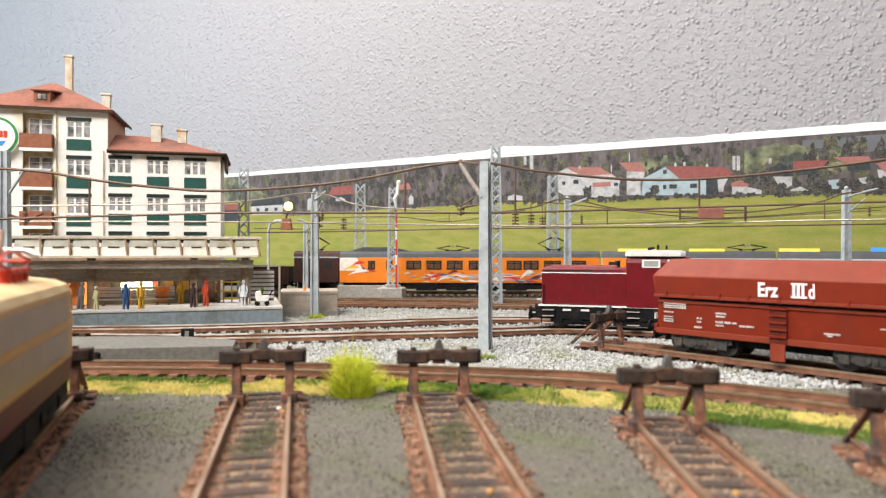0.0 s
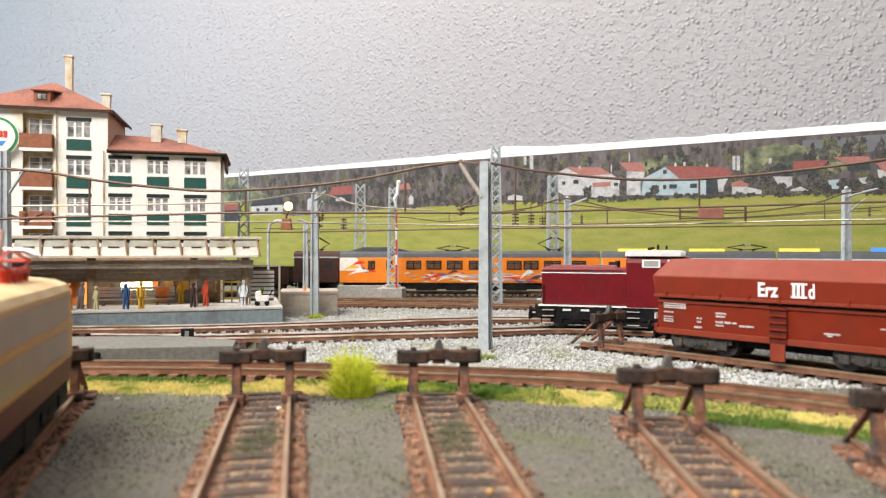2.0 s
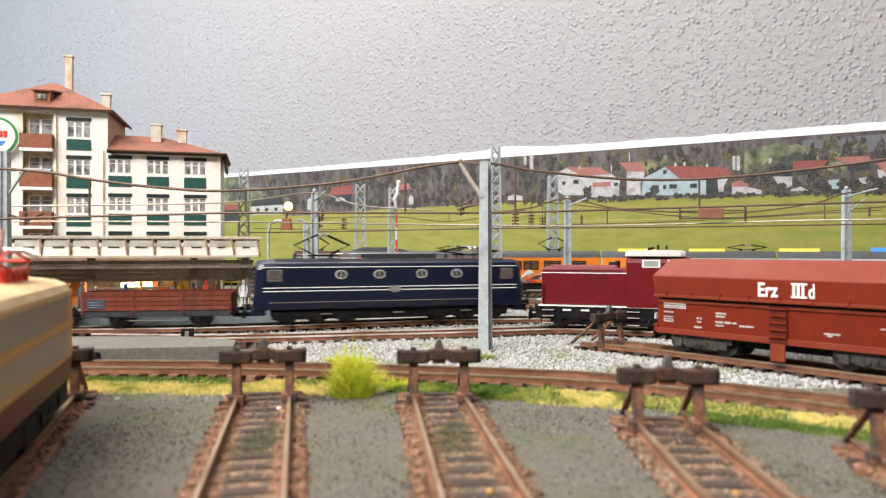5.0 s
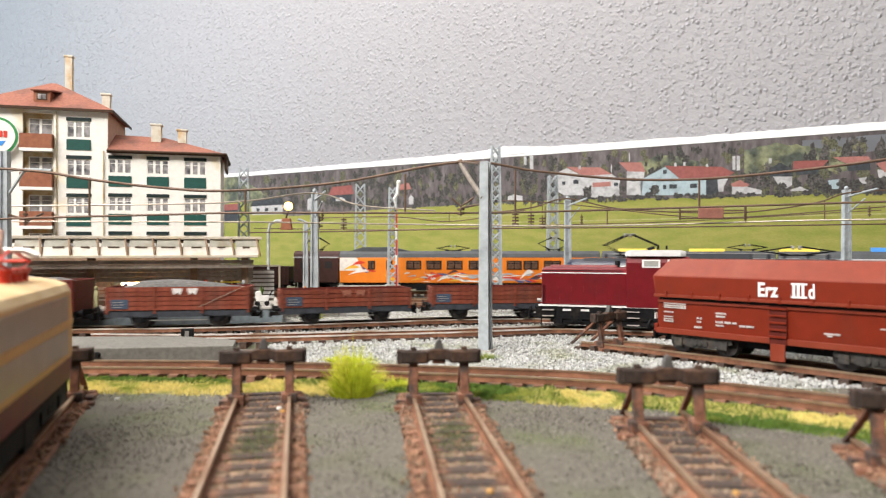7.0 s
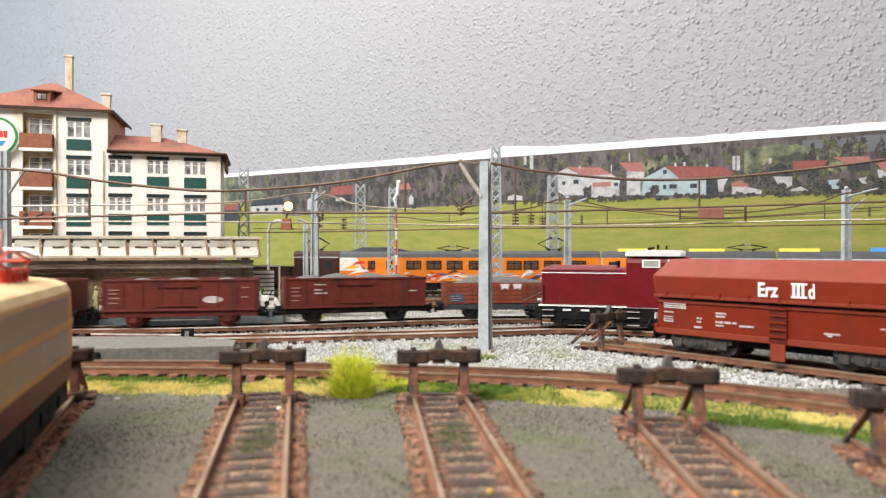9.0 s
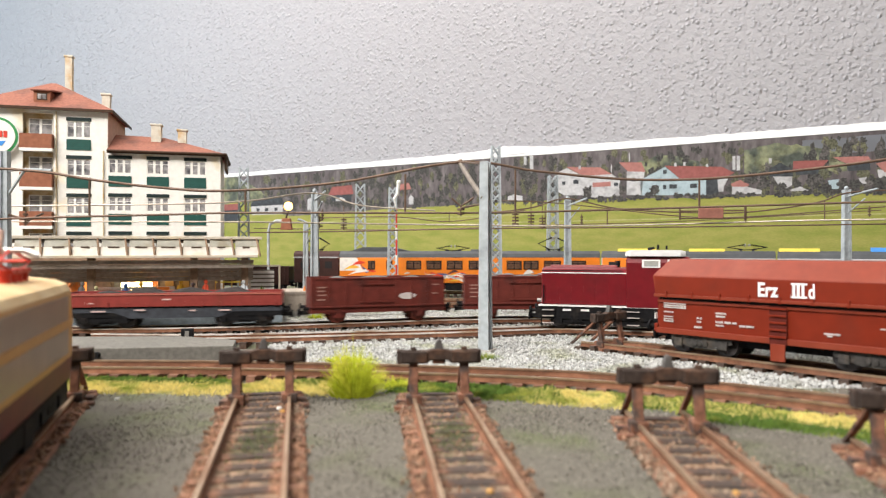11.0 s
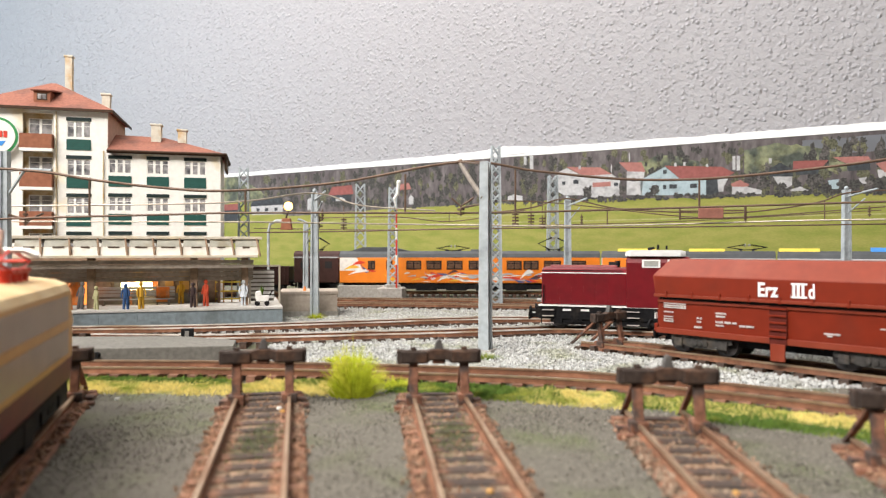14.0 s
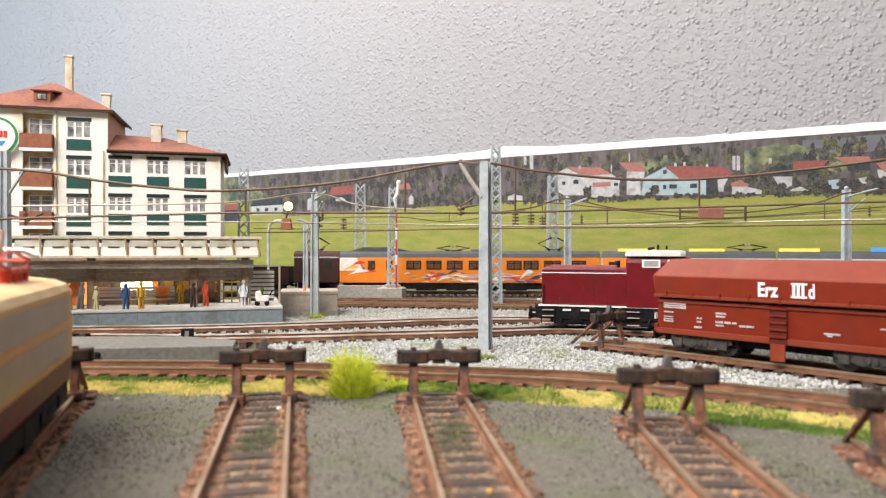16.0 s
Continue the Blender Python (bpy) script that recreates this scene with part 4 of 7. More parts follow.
def railcar_near(x, y, rz):
    """The cream railcar on the first stabling track; its blunt end at the origin, the rest along -x."""
    w = empty("railcar", x, y, 0, rz, "cream and ochre railcar with taupe window band and maroon skirt", "railcar")
    L = 205.0

    def shell(name, za, zb, ya, yb, mat, label=""):
        g, vs, fs = G(), [], []
        secs = [(-L, 1), (-9, 1), (-4, 0.965), (-1.4, 0.88), (0, 0.74)]
        for xx, k in secs:
            vs += [(xx, -ya * k, za), (xx, -yb * k, zb), (xx, yb * k, zb), (xx, ya * k, za)]
        for i in range(len(secs) - 1):
            for j in range(4):
                a, b = 4 * i + j, 4 * i + (j + 1) % 4
                fs.append((a, a + 4, b + 4, b))
        fs += [(0, 1, 2, 3), (4 * len(secs) - 1, 4 * len(secs) - 2, 4 * len(secs) - 3, 4 * len(secs) - 4)]
        return part(name, g.add(vs, fs), mat, w, label, smooth=True)

    shell("skirt", 16.0, 22.6, 14.4, 14.8, M_MARSKIRT, "maroon skirt")
    shell("skirt_line", 22.6, 24.0, 14.8, 14.9, M_OCHRE)
    shell("lower_panel", 24.0, 32.0, 14.9, 14.9, M_OCHRE, "ochre lower side")
    shell("waist_line", 32.0, 34.0, 15.1, 15.1, M_OCHRE)
    shell("window_band", 34.0, 41.6, 14.9, 14.5, M_OCHRE, "ochre upper side")
    shell("cantrail", 41.6, 42.8, 14.6, 14.2, M_OCHRE)
    for za, zb, nm in ((34.3, 41.3, "window"), (24.4, 31.6, "side_panel")):
        for k in range(2):
            x0 = -14 - 92 * (k + 1) + 0.6
            part(nm, G().box(x0, x0 + 91.4, 14.6, 15.05, za, zb).box(x0, x0 + 91.4, -15.05, -14.6, za, zb), M_TAUPE, w, "taupe panel")
    vs, fs, n = [], [], 9
    secs = [(-L, 1.0), (-8, 1.0), (-3.5, 0.94), (-0.8, 0.82), (0.4, 0.70)]
    for xx, k in secs:
        for j in range(n):
            a = math.pi * j / (n - 1)
            vs.append((xx, -14.6 * k * math.cos(a), 42.6 + (4.2 if k > 0.9 else 4.2 * k) * math.sin(a) ** 0.75))
    for i in range(len(secs) - 1):
        for j in range(n - 1):
            a = i * n + j
            fs.append((a, a + 1, a + n + 1, a + n))
        fs.append((i * n + n - 1, i * n, (i + 1) * n, (i + 1) * n + n - 1))
    fs += [tuple(range(n - 1, -1, -1)), tuple(range((len(secs) - 1) * n, len(secs) * n))]
    part("roof", G().add(vs, fs), M_CREAM, w, "cream rounded roof", smooth=True)
    part("underframe", G().box(-L, -3, -12, 12, 8.5, 14.6), M_BLACK, w)
    for k in range(5):
        part("underfloor_box", G().box(-60 - 30 * k, -50 - 22 * k - 8 * k, -13.6, 13.6, 7.0, 14.4), M_BLACK, w, bevel=0.4)
    part("side_valance", G().box(-L, -6, 12.4, 13.4, 9.0, 14.6).box(-L, -6, -13.4, -12.4, 9.0, 14.6), M_BLACK, w)
    for x0 in (-30, -170):
        bogie(w, x0)
    pantograph(w, -33, 48.8, False, M_REDBRIGHT, 0.9)
    for x0 in (-42, -36, -30, -24):
        part("red_insulator", G().tube([(x0, -5, 46), (x0, -5, 49)], 1.7, 10).tube([(x0, -5, 49), (x0, -5, 50)], 2.3, 10), M_REDBRIGHT, w)
    part("aerial_stalk", G().tube([(-40, -4, 47), (-42, -4, 56), (-40, -4, 60)], 0.8, 8), paint("pale_pink_metal", (0.5, 0.34, 0.28), 0.5), w)
    buffers(w, -0.5, RAIL + 11.5, 1)
    coupler(w, -2, 1)
    return w


def coach_far(name, x, y, rz, length, side, roof, label, bits):
    w = empty(name, x, y, 0, rz, label, "train coach")
    part("body", G().box(0, length, -15, 15, 16.5, 46), side, w, bevel=1.0)
    part("roof", G().prism([(-15.2, 45.5), (15.2, 45.5), (13.5, 50), (8, 53), (-8, 53), (-13.5, 50)], -0.3, length + 0.3), roof, w, bevel=0.5)
    part("underframe", G().box(4, length - 4, -12, 12, 9.5, 16.6), M_BLACK, w, bevel=0.5)
    for x0 in (26, length - 26):
        bogie(w, x0)
    buffers(w, 0, RAIL + 11, -1)
    buffers(w, length, RAIL + 11, 1)
    return w


def orange_railcar(x, y, rz):
    w = coach_far("orange_railcar", x, y, rz, 296, M_ORANGE, M_ROOFGREY, "orange railcar with white painted end and grey roof", None)
    part("white_end_panel", G().prism([(0.5, 30.5), (27, 30.5), (20, 45.4), (0.5, 45.4)], -15.4, -14.8, "y"), paint("white_panel", (0.78, 0.74, 0.68), 0.5), w, "white painted panel")
    for x0, ww in ((33, 8), (54, 7), (77, 17), (100, 17), (123, 18), (148, 18), (191, 17), (210, 17), (233, 19), (262, 18)):
        win = part("window", G().box(x0, x0 + ww, -15.75, -14.9, 32, 42), M_BLACK, w, "dark window")
        part("pane", G().box(x0 + 1.0, x0 + ww / 2 - 0.6, -15.9, -15.5, 33, 41), M_WARMGLASS, win)
        part("pane", G().box(x0 + ww / 2 + 0.6, x0 + ww - 1.0, -15.9, -15.5, 33, 41), M_WARMGLASS, win)
        part("vent_bar", G().box(x0 + 0.6, x0 + ww - 0.6, -16.0, -15.5, 38.6, 39.2), M_BLACK, win)
    art = [paint("art_%s" % c, v, 0.5) for c, v in (("red", (0.65, 0.06, 0.03)), ("white", (0.75, 0.72, 0.68)), ("blue", (0.08, 0.10, 0.22)), ("grey", (0.42, 0.42, 0.44)), ("gold", (0.8, 0.45, 0.05)), ("dark", (0.08, 0.04, 0.04)))]
    rnd = random.Random(5)
    spots = [(14, 33, 9, 3, 4), (22, 38, 8, 3, 0), (29, 34, 5, 4, 2), (24, 28, 14, 2.4, 1), (36, 31, 6, 2, 0), (60, 23, 8, 3, 4), (104, 25, 6, 5, 1), (101, 26, 3, 4, 0), (113, 24, 8, 3, 0), (121, 21, 9, 3, 1), (118, 27, 7, 2, 2), (136, 23, 10, 3.4, 0), (148, 26, 10, 3, 3), (168, 25, 22, 3.4, 3), (140, 21, 14, 2, 1), (196, 23, 14, 3, 0), (214, 25, 8, 4, 1), (226, 22, 10, 3.6, 5), (236, 26, 8, 4, 0), (250, 24, 12, 4, 4), (262, 21, 8, 3, 1), (204, 20, 7, 2, 2), (156, 19, 20, 1.4, 1), (130, 28, 6, 2, 5)]
    def swoosh(cx, cz, rx, rz_, tilt, depth, back, material):
        """A pointed, bent brush stroke."""
        top, low = [], []
        for i in range(9):
            t = i / 8 * 2 - 1
            bend, wide = rz_ * 0.9 * (1 - t * t) * tilt, rz_ * (1 - abs(t) ** 1.6) * (0.75 + 0.25 * t)
            top.append((cx + rx * t, max(17.2, cz + bend + wide + tilt * t * rz_)))
            low.append((cx + rx * t + 0.8, max(17.0, cz + bend - wide * 0.6 + tilt * t * rz_ - 0.1)))
        part("painted_shape", G().prism(low + top[::-1], depth, back, "y"), material, w)

    for k, (cx, cz, rx, rz_, c) in enumerate(spots):
        swoosh(cx, cz, rx, rz_, rnd.choice([-0.9, -0.5, 0.5, 0.9]), -15.42 - 0.004 * k, -15.0, art[c])
    for k in range(70):
        swoosh(rnd.uniform(70, 272), rnd.uniform(19, 28), rnd.uniform(3, 9), rnd.uniform(0.7, 2.2), rnd.uniform(-1.3, 1.3), -15.54 - 0.002 * k, -15.2, art[rnd.choice([0, 0, 1, 1, 1, 3, 3, 4, 5, 2])])
    part("door", G().box(88, 98, -15.6, -14.9, 18, 42), M_ORANGE, w, bevel=0.2)
    part("roof_unit", G().prism([(8, 52), (84, 52), (60, 57.5), (26, 57.5)], -9, 9, "y"), M_ROOFGREY, w, bevel=0.4)
    part("roof_unit", G().prism([(-9, 52), (9, 52), (8, 55), (-8, 55)], 150, 176), M_ROOFGREY, w, bevel=0.4)
    pantograph(w, 130, 53.2, False, M_BLACK)
    pantograph(w, 246, 54, True, M_BLACK)
    for k in range(4):
        part("underfloor_box", G().box(88 + k * 34, 112 + k * 34, -14, -9, 8, 16), M_BLACK, w, bevel=0.4)
    return w
# ---- buffer stops ----
M_KNOB = paint("dark_lamp_knob", (0.09, 0.085, 0.08), 0.6)


def buffer_stop(x, y, rz, label):
    """Stands at the end of a track that runs along its own +y; the beam faces -y."""
    w = empty("buffer_stop", x, y, 0, rz, label, "buffer stop", "buffer stops at the track ends")
    z = RAIL
    beam = G().prism([(-14.2, z + 10.8), (-4.4, z + 10.8), (-2.5, z + 12.0), (2.5, z + 12.0), (4.4, z + 10.8), (14.2, z + 10.8), (14.2, z + 15.4), (4, z + 15.0), (2, z + 15.6), (-2, z + 15.6), (-4, z + 15.0), (-14.2, z + 15.4)], -1.8, 1.8, "y")
    part("beam", beam, M_BUFFER, w, "grimy dark cross beam", 0.35)
    part("lamp_knob", G().prism([(-1.6, z + 15.4), (1.6, z + 15.4), (1.1, z + 17.6), (0.5, z + 19.0), (-0.5, z + 19.0), (-1.1, z + 17.6)], -1.3, 1.3, "y"), M_KNOB, w, bevel=0.3)
    for s in (-1, 1):
        part("pad", G().box(s * 8.6 - 4.6, s * 8.6 + 4.6, -2.5, -1.7, z + 11.2, z + 15.0), M_BUFFER, w, bevel=0.4)
        part("bolt_head", G().box(s * 8.6 - 0.9, s * 8.6 + 0.9, -1.2, 1.0, z + 15.3, z + 16.2), M_BUFFER, w)
        post = G().add([(s * 8.6 + dx, dy, zz) for zz, k in ((z - 0.6, -2.2), (z + 12.0, 0.2)) for dx, dy in ((-1.5, k - 1.0), (1.5, k - 1.0), (1.5, k + 1.0), (-1.5, k + 1.0))],
                       [(3, 2, 1, 0), (4, 5, 6, 7), (0, 1, 5, 4), (1, 2, 6, 5), (2, 3, 7, 6), (3, 0, 4, 7)])
        part("post", post, M_BUFRUST, w, "rusty rail post", 0.3)
        brace = G().add([(s * xx + dx, yy + dy, zz) for zz, xx, yy in ((z - 2.4, 9.0, 18.0), (z + 11.6, 8.4, 1.8)) for dx, dy in ((-0.9, -1), (0.9, -1), (0.9, 1), (-0.9, 1))],
                        [(3, 2, 1, 0), (4, 5, 6, 7), (0, 1, 5, 4), (1, 2, 6, 5), (2, 3, 7, 6), (3, 0, 4, 7)])
        part("brace", brace, M_BUFRUST, w, "rusty slanting brace", 0.3)
        part("shoe", G().box(s * 8.6 - 2.6, s * 8.6 + 2.6, -4.2, 1.6, z - 2.6, z + 0.8), M_BUFRUST, w, bevel=0.4)
        part("clamp", G().box(*sorted((s * 10.4, s * 15.2)), -6.5, -4, 1.0, z - 2.2).box(*sorted((s * 10.4, s * 14.4)), -1, 2, 1.0, z - 1.4), M_BUFRUST, w, bevel=0.3)
    part("rust_plate", G().prism([(-2.0, z + 10.6), (2.0, z + 10.6), (2.4, z + 11.9), (-2.4, z + 11.9)], -1.1, 1.1, "y"), M_BUFRUST, w, "rusty gusset plate", 0.3)
    return w


for x, d, sl, e in SPURS:
    xe = x + sl * (e - d)
    buffer_stop(xe, e, -math.degrees(math.atan(sl)), "rusty rail-built buffer stop with grimy dark beam")
buffer_stop(89, 368, 41, "rusty brown buffer stop beside the running line")

hopper_wagon(153.5, 301.5, math.degrees(math.atan2(-72, 64)))
diesel_loco(120, 423, -18)
railcar_near(-130.5, 213, math.degrees(math.atan2(1, -0.345)))
orange_railcar(-118, 801, -2.5)
for nm, x, y, rz, ln, side, lab in (("brown_locomotive", -172, 806, 0, 52, M_BROWNLOCO, "dark brown electric locomotive behind the platform"),):
    o = coach_far(nm, x, y, rz, ln, side, M_BROWNLOCO, lab, None)
    if ln < 60:
        part("roof_edge", G().box(0, ln, -15.6, -15.0, 45.0, 46.4), M_SILVER, o)
    if ln < 60:
        pantograph(o, 24, 54, True, M_BLACK, 0.8)
        for x0 in (8, 22, 36):
            part("window", G().box(x0, x0 + 8, -15.5, -14.9, 33, 41), M_GLASS, o)
low = empty("open_wagon", -300, 806, 0, 0, "low dark open wagon behind the platform", "wagon")
part("side", G().box(0, 122, -14, -13, 14, 35).box(0, 122, 13, 14, 14, 35), M_BROWNLOCO, low, bevel=0.3)
part("end", G().box(0, 1, -13, 13, 14, 35).box(121, 122, -13, 13, 14, 35), M_BROWNLOCO, low)
part("floor_plate", G().box(1, 121, -13, 13, 13, 15), M_BLACK, low)
for k in range(9):
    part("rib", G().box(4 + k * 14, 5.4 + k * 14, -14.8, -13.9, 14, 35), M_BROWNLOCO, low)
for x0 in (24, 98):
    bogie(low, x0)
buffers(low, 122, RAIL + 11, 1)
coupler(low, 121, 1)
c1 = coach_far("silver_coach", 182, 780, -20, 176, M_SILVER, M_ROOFGREY, "silver coach with yellow roof units in the far yard", None)
c2 = coach_far("silver_coach", 350, 716, -29, 200, M_SILVER, M_ROOFGREY, "silver coach with a blue roof unit in the far yard", None)
for x0, x1 in ((17, 58), (92, 128)):
    part("roof_unit", G().prism([(-9, 52.4), (9, 52.4), (8, 55.6), (-8, 55.6)], x0, x1), M_YELLOW, c1, "yellow roof unit", 0.4)
part("orange_end_panel", G().box(1, 34, -15.6, -15.1, 17, 45.4), M_ORANGE, c1, "orange end panel")
part("window", G().box(8, 20, -15.9, -15.5, 32, 41), M_GLASS, c1)
pantograph(c1, 150, 54, False, M_BLACK)
part("roof_unit", G().prism([(-9, 52.4), (9, 52.4), (8, 55.8), (-8, 55.8)], 1, 38), M_YELLOW, c2, "yellow roof unit", 0.4)
part("roof_unit", G().prism([(-9, 52.4), (9, 52.4), (8, 56.6), (-8, 56.6)], 82, 190), M_SKYBLUE, c2, "blue roof unit", 0.4)

# ---- house ----
M_RENDER = paint("cream_white_render", (0.80, 0.785, 0.735), 0.85, 0, 0.06, 4, 0.05, 0.6, (0.70, 0.56, 0.30), 38, (0.58, 0.74))
M_TILE = paint("red_brown_roof_tiles", (0.25, 0.105, 0.075), 0.85, 0, 0.18, 2.0, 0.2, 1.2, (0.18, 0.085, 0.065), 18)
M_DKBROWN = paint("dark_brown_wood", (0.06, 0.035, 0.022), 0.7, 0, 0.2, 3)
M_SHUTTER = paint("dark_green_panel", (0.016, 0.075, 0.062), 0.6, 0, 0.12, 4)
M_ROLLER = paint("dark_roller_box", (0.012, 0.025, 0.024), 0.6)
M_BALC = paint("brown_balcony_panel", (0.27, 0.11, 0.065), 0.7, 0, 0.15, 4)
M_PANE = paint("curtained_window_glass", (0.30, 0.29, 0.29), 0.15, 0, 0.4, 5, 0, 1, (0.10, 0.10, 0.11), 8)
M_FRAMEW = paint("white_window_frame", (0.78, 0.77, 0.73), 0.6, 0, 0.05, 4)
M_LOGGIA = paint("tan_loggia_render", (0.60, 0.50, 0.34), 0.85, 0, 0.1, 4, 0, 1, (0.42, 0.28, 0.12), 12)
M_CHIM = paint("pale_chimney_render", (0.60, 0.57, 0.48), 0.85, 0, 0.1, 4, 0, 1, (0.55, 0.36, 0.16), 14, (0.5, 0.7))


def window(parent, x0, x1, z0, z1, y=0.0, panes=3):
    win = part("window", G().box(x0, x1, y - 0.5, y + 0.5, z0, z0 + 0.7).box(x0, x1, y - 0.5, y + 0.5, z1 - 0.7, z1).box(x0, x0 + 0.7, y - 0.5, y + 0.5, z0 + 0.7, z1 - 0.7).box(x1 - 0.7, x1, y - 0.5, y + 0.5, z0 + 0.7, z1 - 0.7), M_FRAMEW, parent)
    w = (x1 - x0) / panes
    for k in range(panes):
        a, b = x0 + k * w, x0 + (k + 1) * w
        part("pane", G().box(a + 0.8, b - 0.8, y - 0.1, y + 0.3, z0 + 0.7, z1 - 0.7), M_PANE, win)
        if k:
            part("mullion", G().box(a - 1.0, a + 1.0, y - 0.6, y + 0.4, z0 + 0.6, z1 - 0.6), M_FRAMEW, win)
    part("sash_bar", G().box(x0 + 0.5, x1 - 0.5, y - 0.35, y + 0.35, z0 + (z1 - z0) * 0.68, z0 + (z1 - z0) * 0.68 + 0.5), M_FRAMEW, win)
    return win


def house():
    w = empty("apartment_house", -203, 626, 0, 15, "cream-white apartment house with red roofs, green panels and balconies", "house")

    def wall_with_holes(x0, x1, z0, z1, holes, t=1.6):
        g = G()
        xs = sorted({x0, x1, *[v for h in holes for v in h[:2]]})
        zs = sorted({z0, z1, *[v for h in holes for v in h[2:]]})
        for a, b in zip(xs, xs[1:]):
            run = None
            for c, d in zip(zs, zs[1:]):
                mid = ((a + b) / 2, (c + d) / 2)
                solid = not any(h[0] < mid[0] < h[1] and h[2] < mid[1] < h[3] for h in holes)
                if solid:
                    run = (run[0], d) if run else (c, d)
                if (not solid or d == zs[-1]) and run:
                    g.box(a, b, 0, t, *run)
                    run = None
        return g

    holes, wins, heads, greens = [], [], [], []
    for c0, c1 in ((-31, -12.7), (-62.2, -44.3), (-94.0 + 0.6, -75.1)):
        for k in range(4):
            z = -33.4 * k
            holes.append((c0, c1, 122 + z, 134.4 + z))
            heads.append((c0 - 0.4, c1 + 0.6, 134.6 + z, 137.6 + z))
            greens.append((c0 - 0.2, c1 + 0.2, 110.2 + z, 119.6 + z))
    tall, loggias = [], []
    for k in range(5):
        z = -33.0 * k
        tall.append((-126.5, -107.8, 152 + z, 166 + z))
        heads.append((-127, -107.2, 166.4 + z, 169.4 + z))
        greens.append((-126.8, -107.6, 141.2 + z, 150.4 + z))
        loggias.append((-160.6, -137.0, 153.2 + z, 172 + z))
    part("front_wall", wall_with_holes(-94.3, 0, 0, 141, holes), M_RENDER, w, "cream-white rendered wall")
    part("front_wall", wall_with_holes(-200, -94.3, 0, 176, tall + loggias), M_RENDER, w, "cream-white rendered wall")
    part("end_wall", G().box(-1.6, 0, 1.6, 70, 0, 141), M_RENDER, w)
    part("tower_side_wall", G().box(-96, -94.3, 1.6, 80, 0, 176), paint("pinkish_side_render", (0.55, 0.38, 0.30), 0.85, 0, 0.1, 4), w, "pinkish rendered side wall")
    part("back_wall", G().box(-200, -94.3, 80, 82, 0, 176).box(-94.3, 0, 70, 72, 0, 141), M_RENDER, w)
    part("far_end_wall", G().box(-201.6, -200, 0, 80, 0, 176), M_RENDER, w)
    # no rooms inside: a dark-coloured sheet stands in for their dimness
    part("room_backing", G().box(-198, -97, 8, 9, 0, 174).box(-94, -3, 8, 9, 0, 139), paint("dim_room_shade", (0.12, 0.11, 0.1), 0.9), w)
    for h in holes + tall:
        window(w, h[0], h[1], h[2], h[3], 0.9)
    for x0, x1, z0, z1 in loggias:
        lg = part("loggia", G().box(x0 - 1, x1 + 1, 6.4, 7.2, z0, z1).box(x0 - 1, x0, 1.6, 6.4, z0, z1).box(x1, x1 + 1, 1.6, 6.4, z0, z1).box(x0 - 1, x1 + 1, 1.6, 7.2, z1, z1 + 1), M_LOGGIA, w, "tan painted recess behind the balcony")
        window(w, x0 + 3, x1 - 2, z0 - 1, z1 - 4, 6.2, 2)
    for h in heads:
        part("roller_box", G().box(h[0], h[1], -0.6, 0.0, h[2], h[3]), M_ROLLER, w)
    for h in greens:
        part("green_panel", G().box(h[0], h[1], -0.7, 0.0, h[2], h[3]), M_SHUTTER, w, "dark green parapet panel", 0.1)
    for k in range(5):
        z = -33.0 * k
        for c0 in (-161.2,):
            b = part("balcony", G().box(c0 - 0.3, c0 + 24.9, -7.2, 0, 138.4 + z, 141.0 + z), M_FRAMEW, w)
            part("parapet", G().box(c0, c0 + 24.6, -6.9, -6.0, 141.0 + z, 153.2 + z).box(c0, c0 + 0.8, -6.0, 0, 141.6 + z, 153.2 + z).box(c0 + 23.8, c0 + 24.6, -6.0, 0, 141.6 + z, 153.2 + z), M_BALC, b, "brown balcony parapet")
    # hipped roofs with eaves
    def hip(x0, x1, y0, y1, z0, zr, ridge, over, name):
        a, b, c, d = x0 - over, x1 + over, y0 - over, y1 + over
        m = (y0 + y1) / 2
        g = G().add([(a, c, z0), (b, c, z0), (b, d, z0), (a, d, z0), (x0 + ridge, m, zr), (x1 - ridge, m, zr)], [(0, 1, 5, 4), (1, 2, 5), (2, 3, 4, 5), (3, 0, 4), (3, 2, 1, 0)])
        r = part(name, g, M_TILE, w, "red-brown tiled hipped roof")
        part("eaves_board", G().box(a, b, c, c + 1, z0 - 2.4, z0 - 0.1).box(b - 1, b, c + 1, d, z0 - 2.4, z0 - 0.1).box(a, a + 1, c + 1, d, z0 - 2.4, z0 - 0.1), M_DKBROWN, r)
        return r

    hip(-200, -94.3, 0, 80, 176.4, 206.5, 50, 5.5, "tower_roof")
    wing = part("wing_roof", G().add([(-94.2, -5, 141.4), (5, -5, 141.4), (5, 75, 141.4), (-94.2, 75, 141.4), (-94.2, 35, 161), (-52, 35, 160)], [(0, 1, 5, 4), (1, 2, 5), (2, 3, 4, 5), (3, 0, 4), (3, 2, 1, 0)]), M_TILE, w, "red-brown tiled hipped roof")
    part("eaves_board", G().box(-94.2, 5, -5, -4, 139.0, 141.3).box(4, 5, -4, 75, 139.0, 141.3), M_DKBROWN, wing)
    part("gutter", G().tube([(-94, -5.6, 141), (5.4, -5.6, 141), (5.4, 75, 141)], 1.0, 8), M_DKBROWN, w)
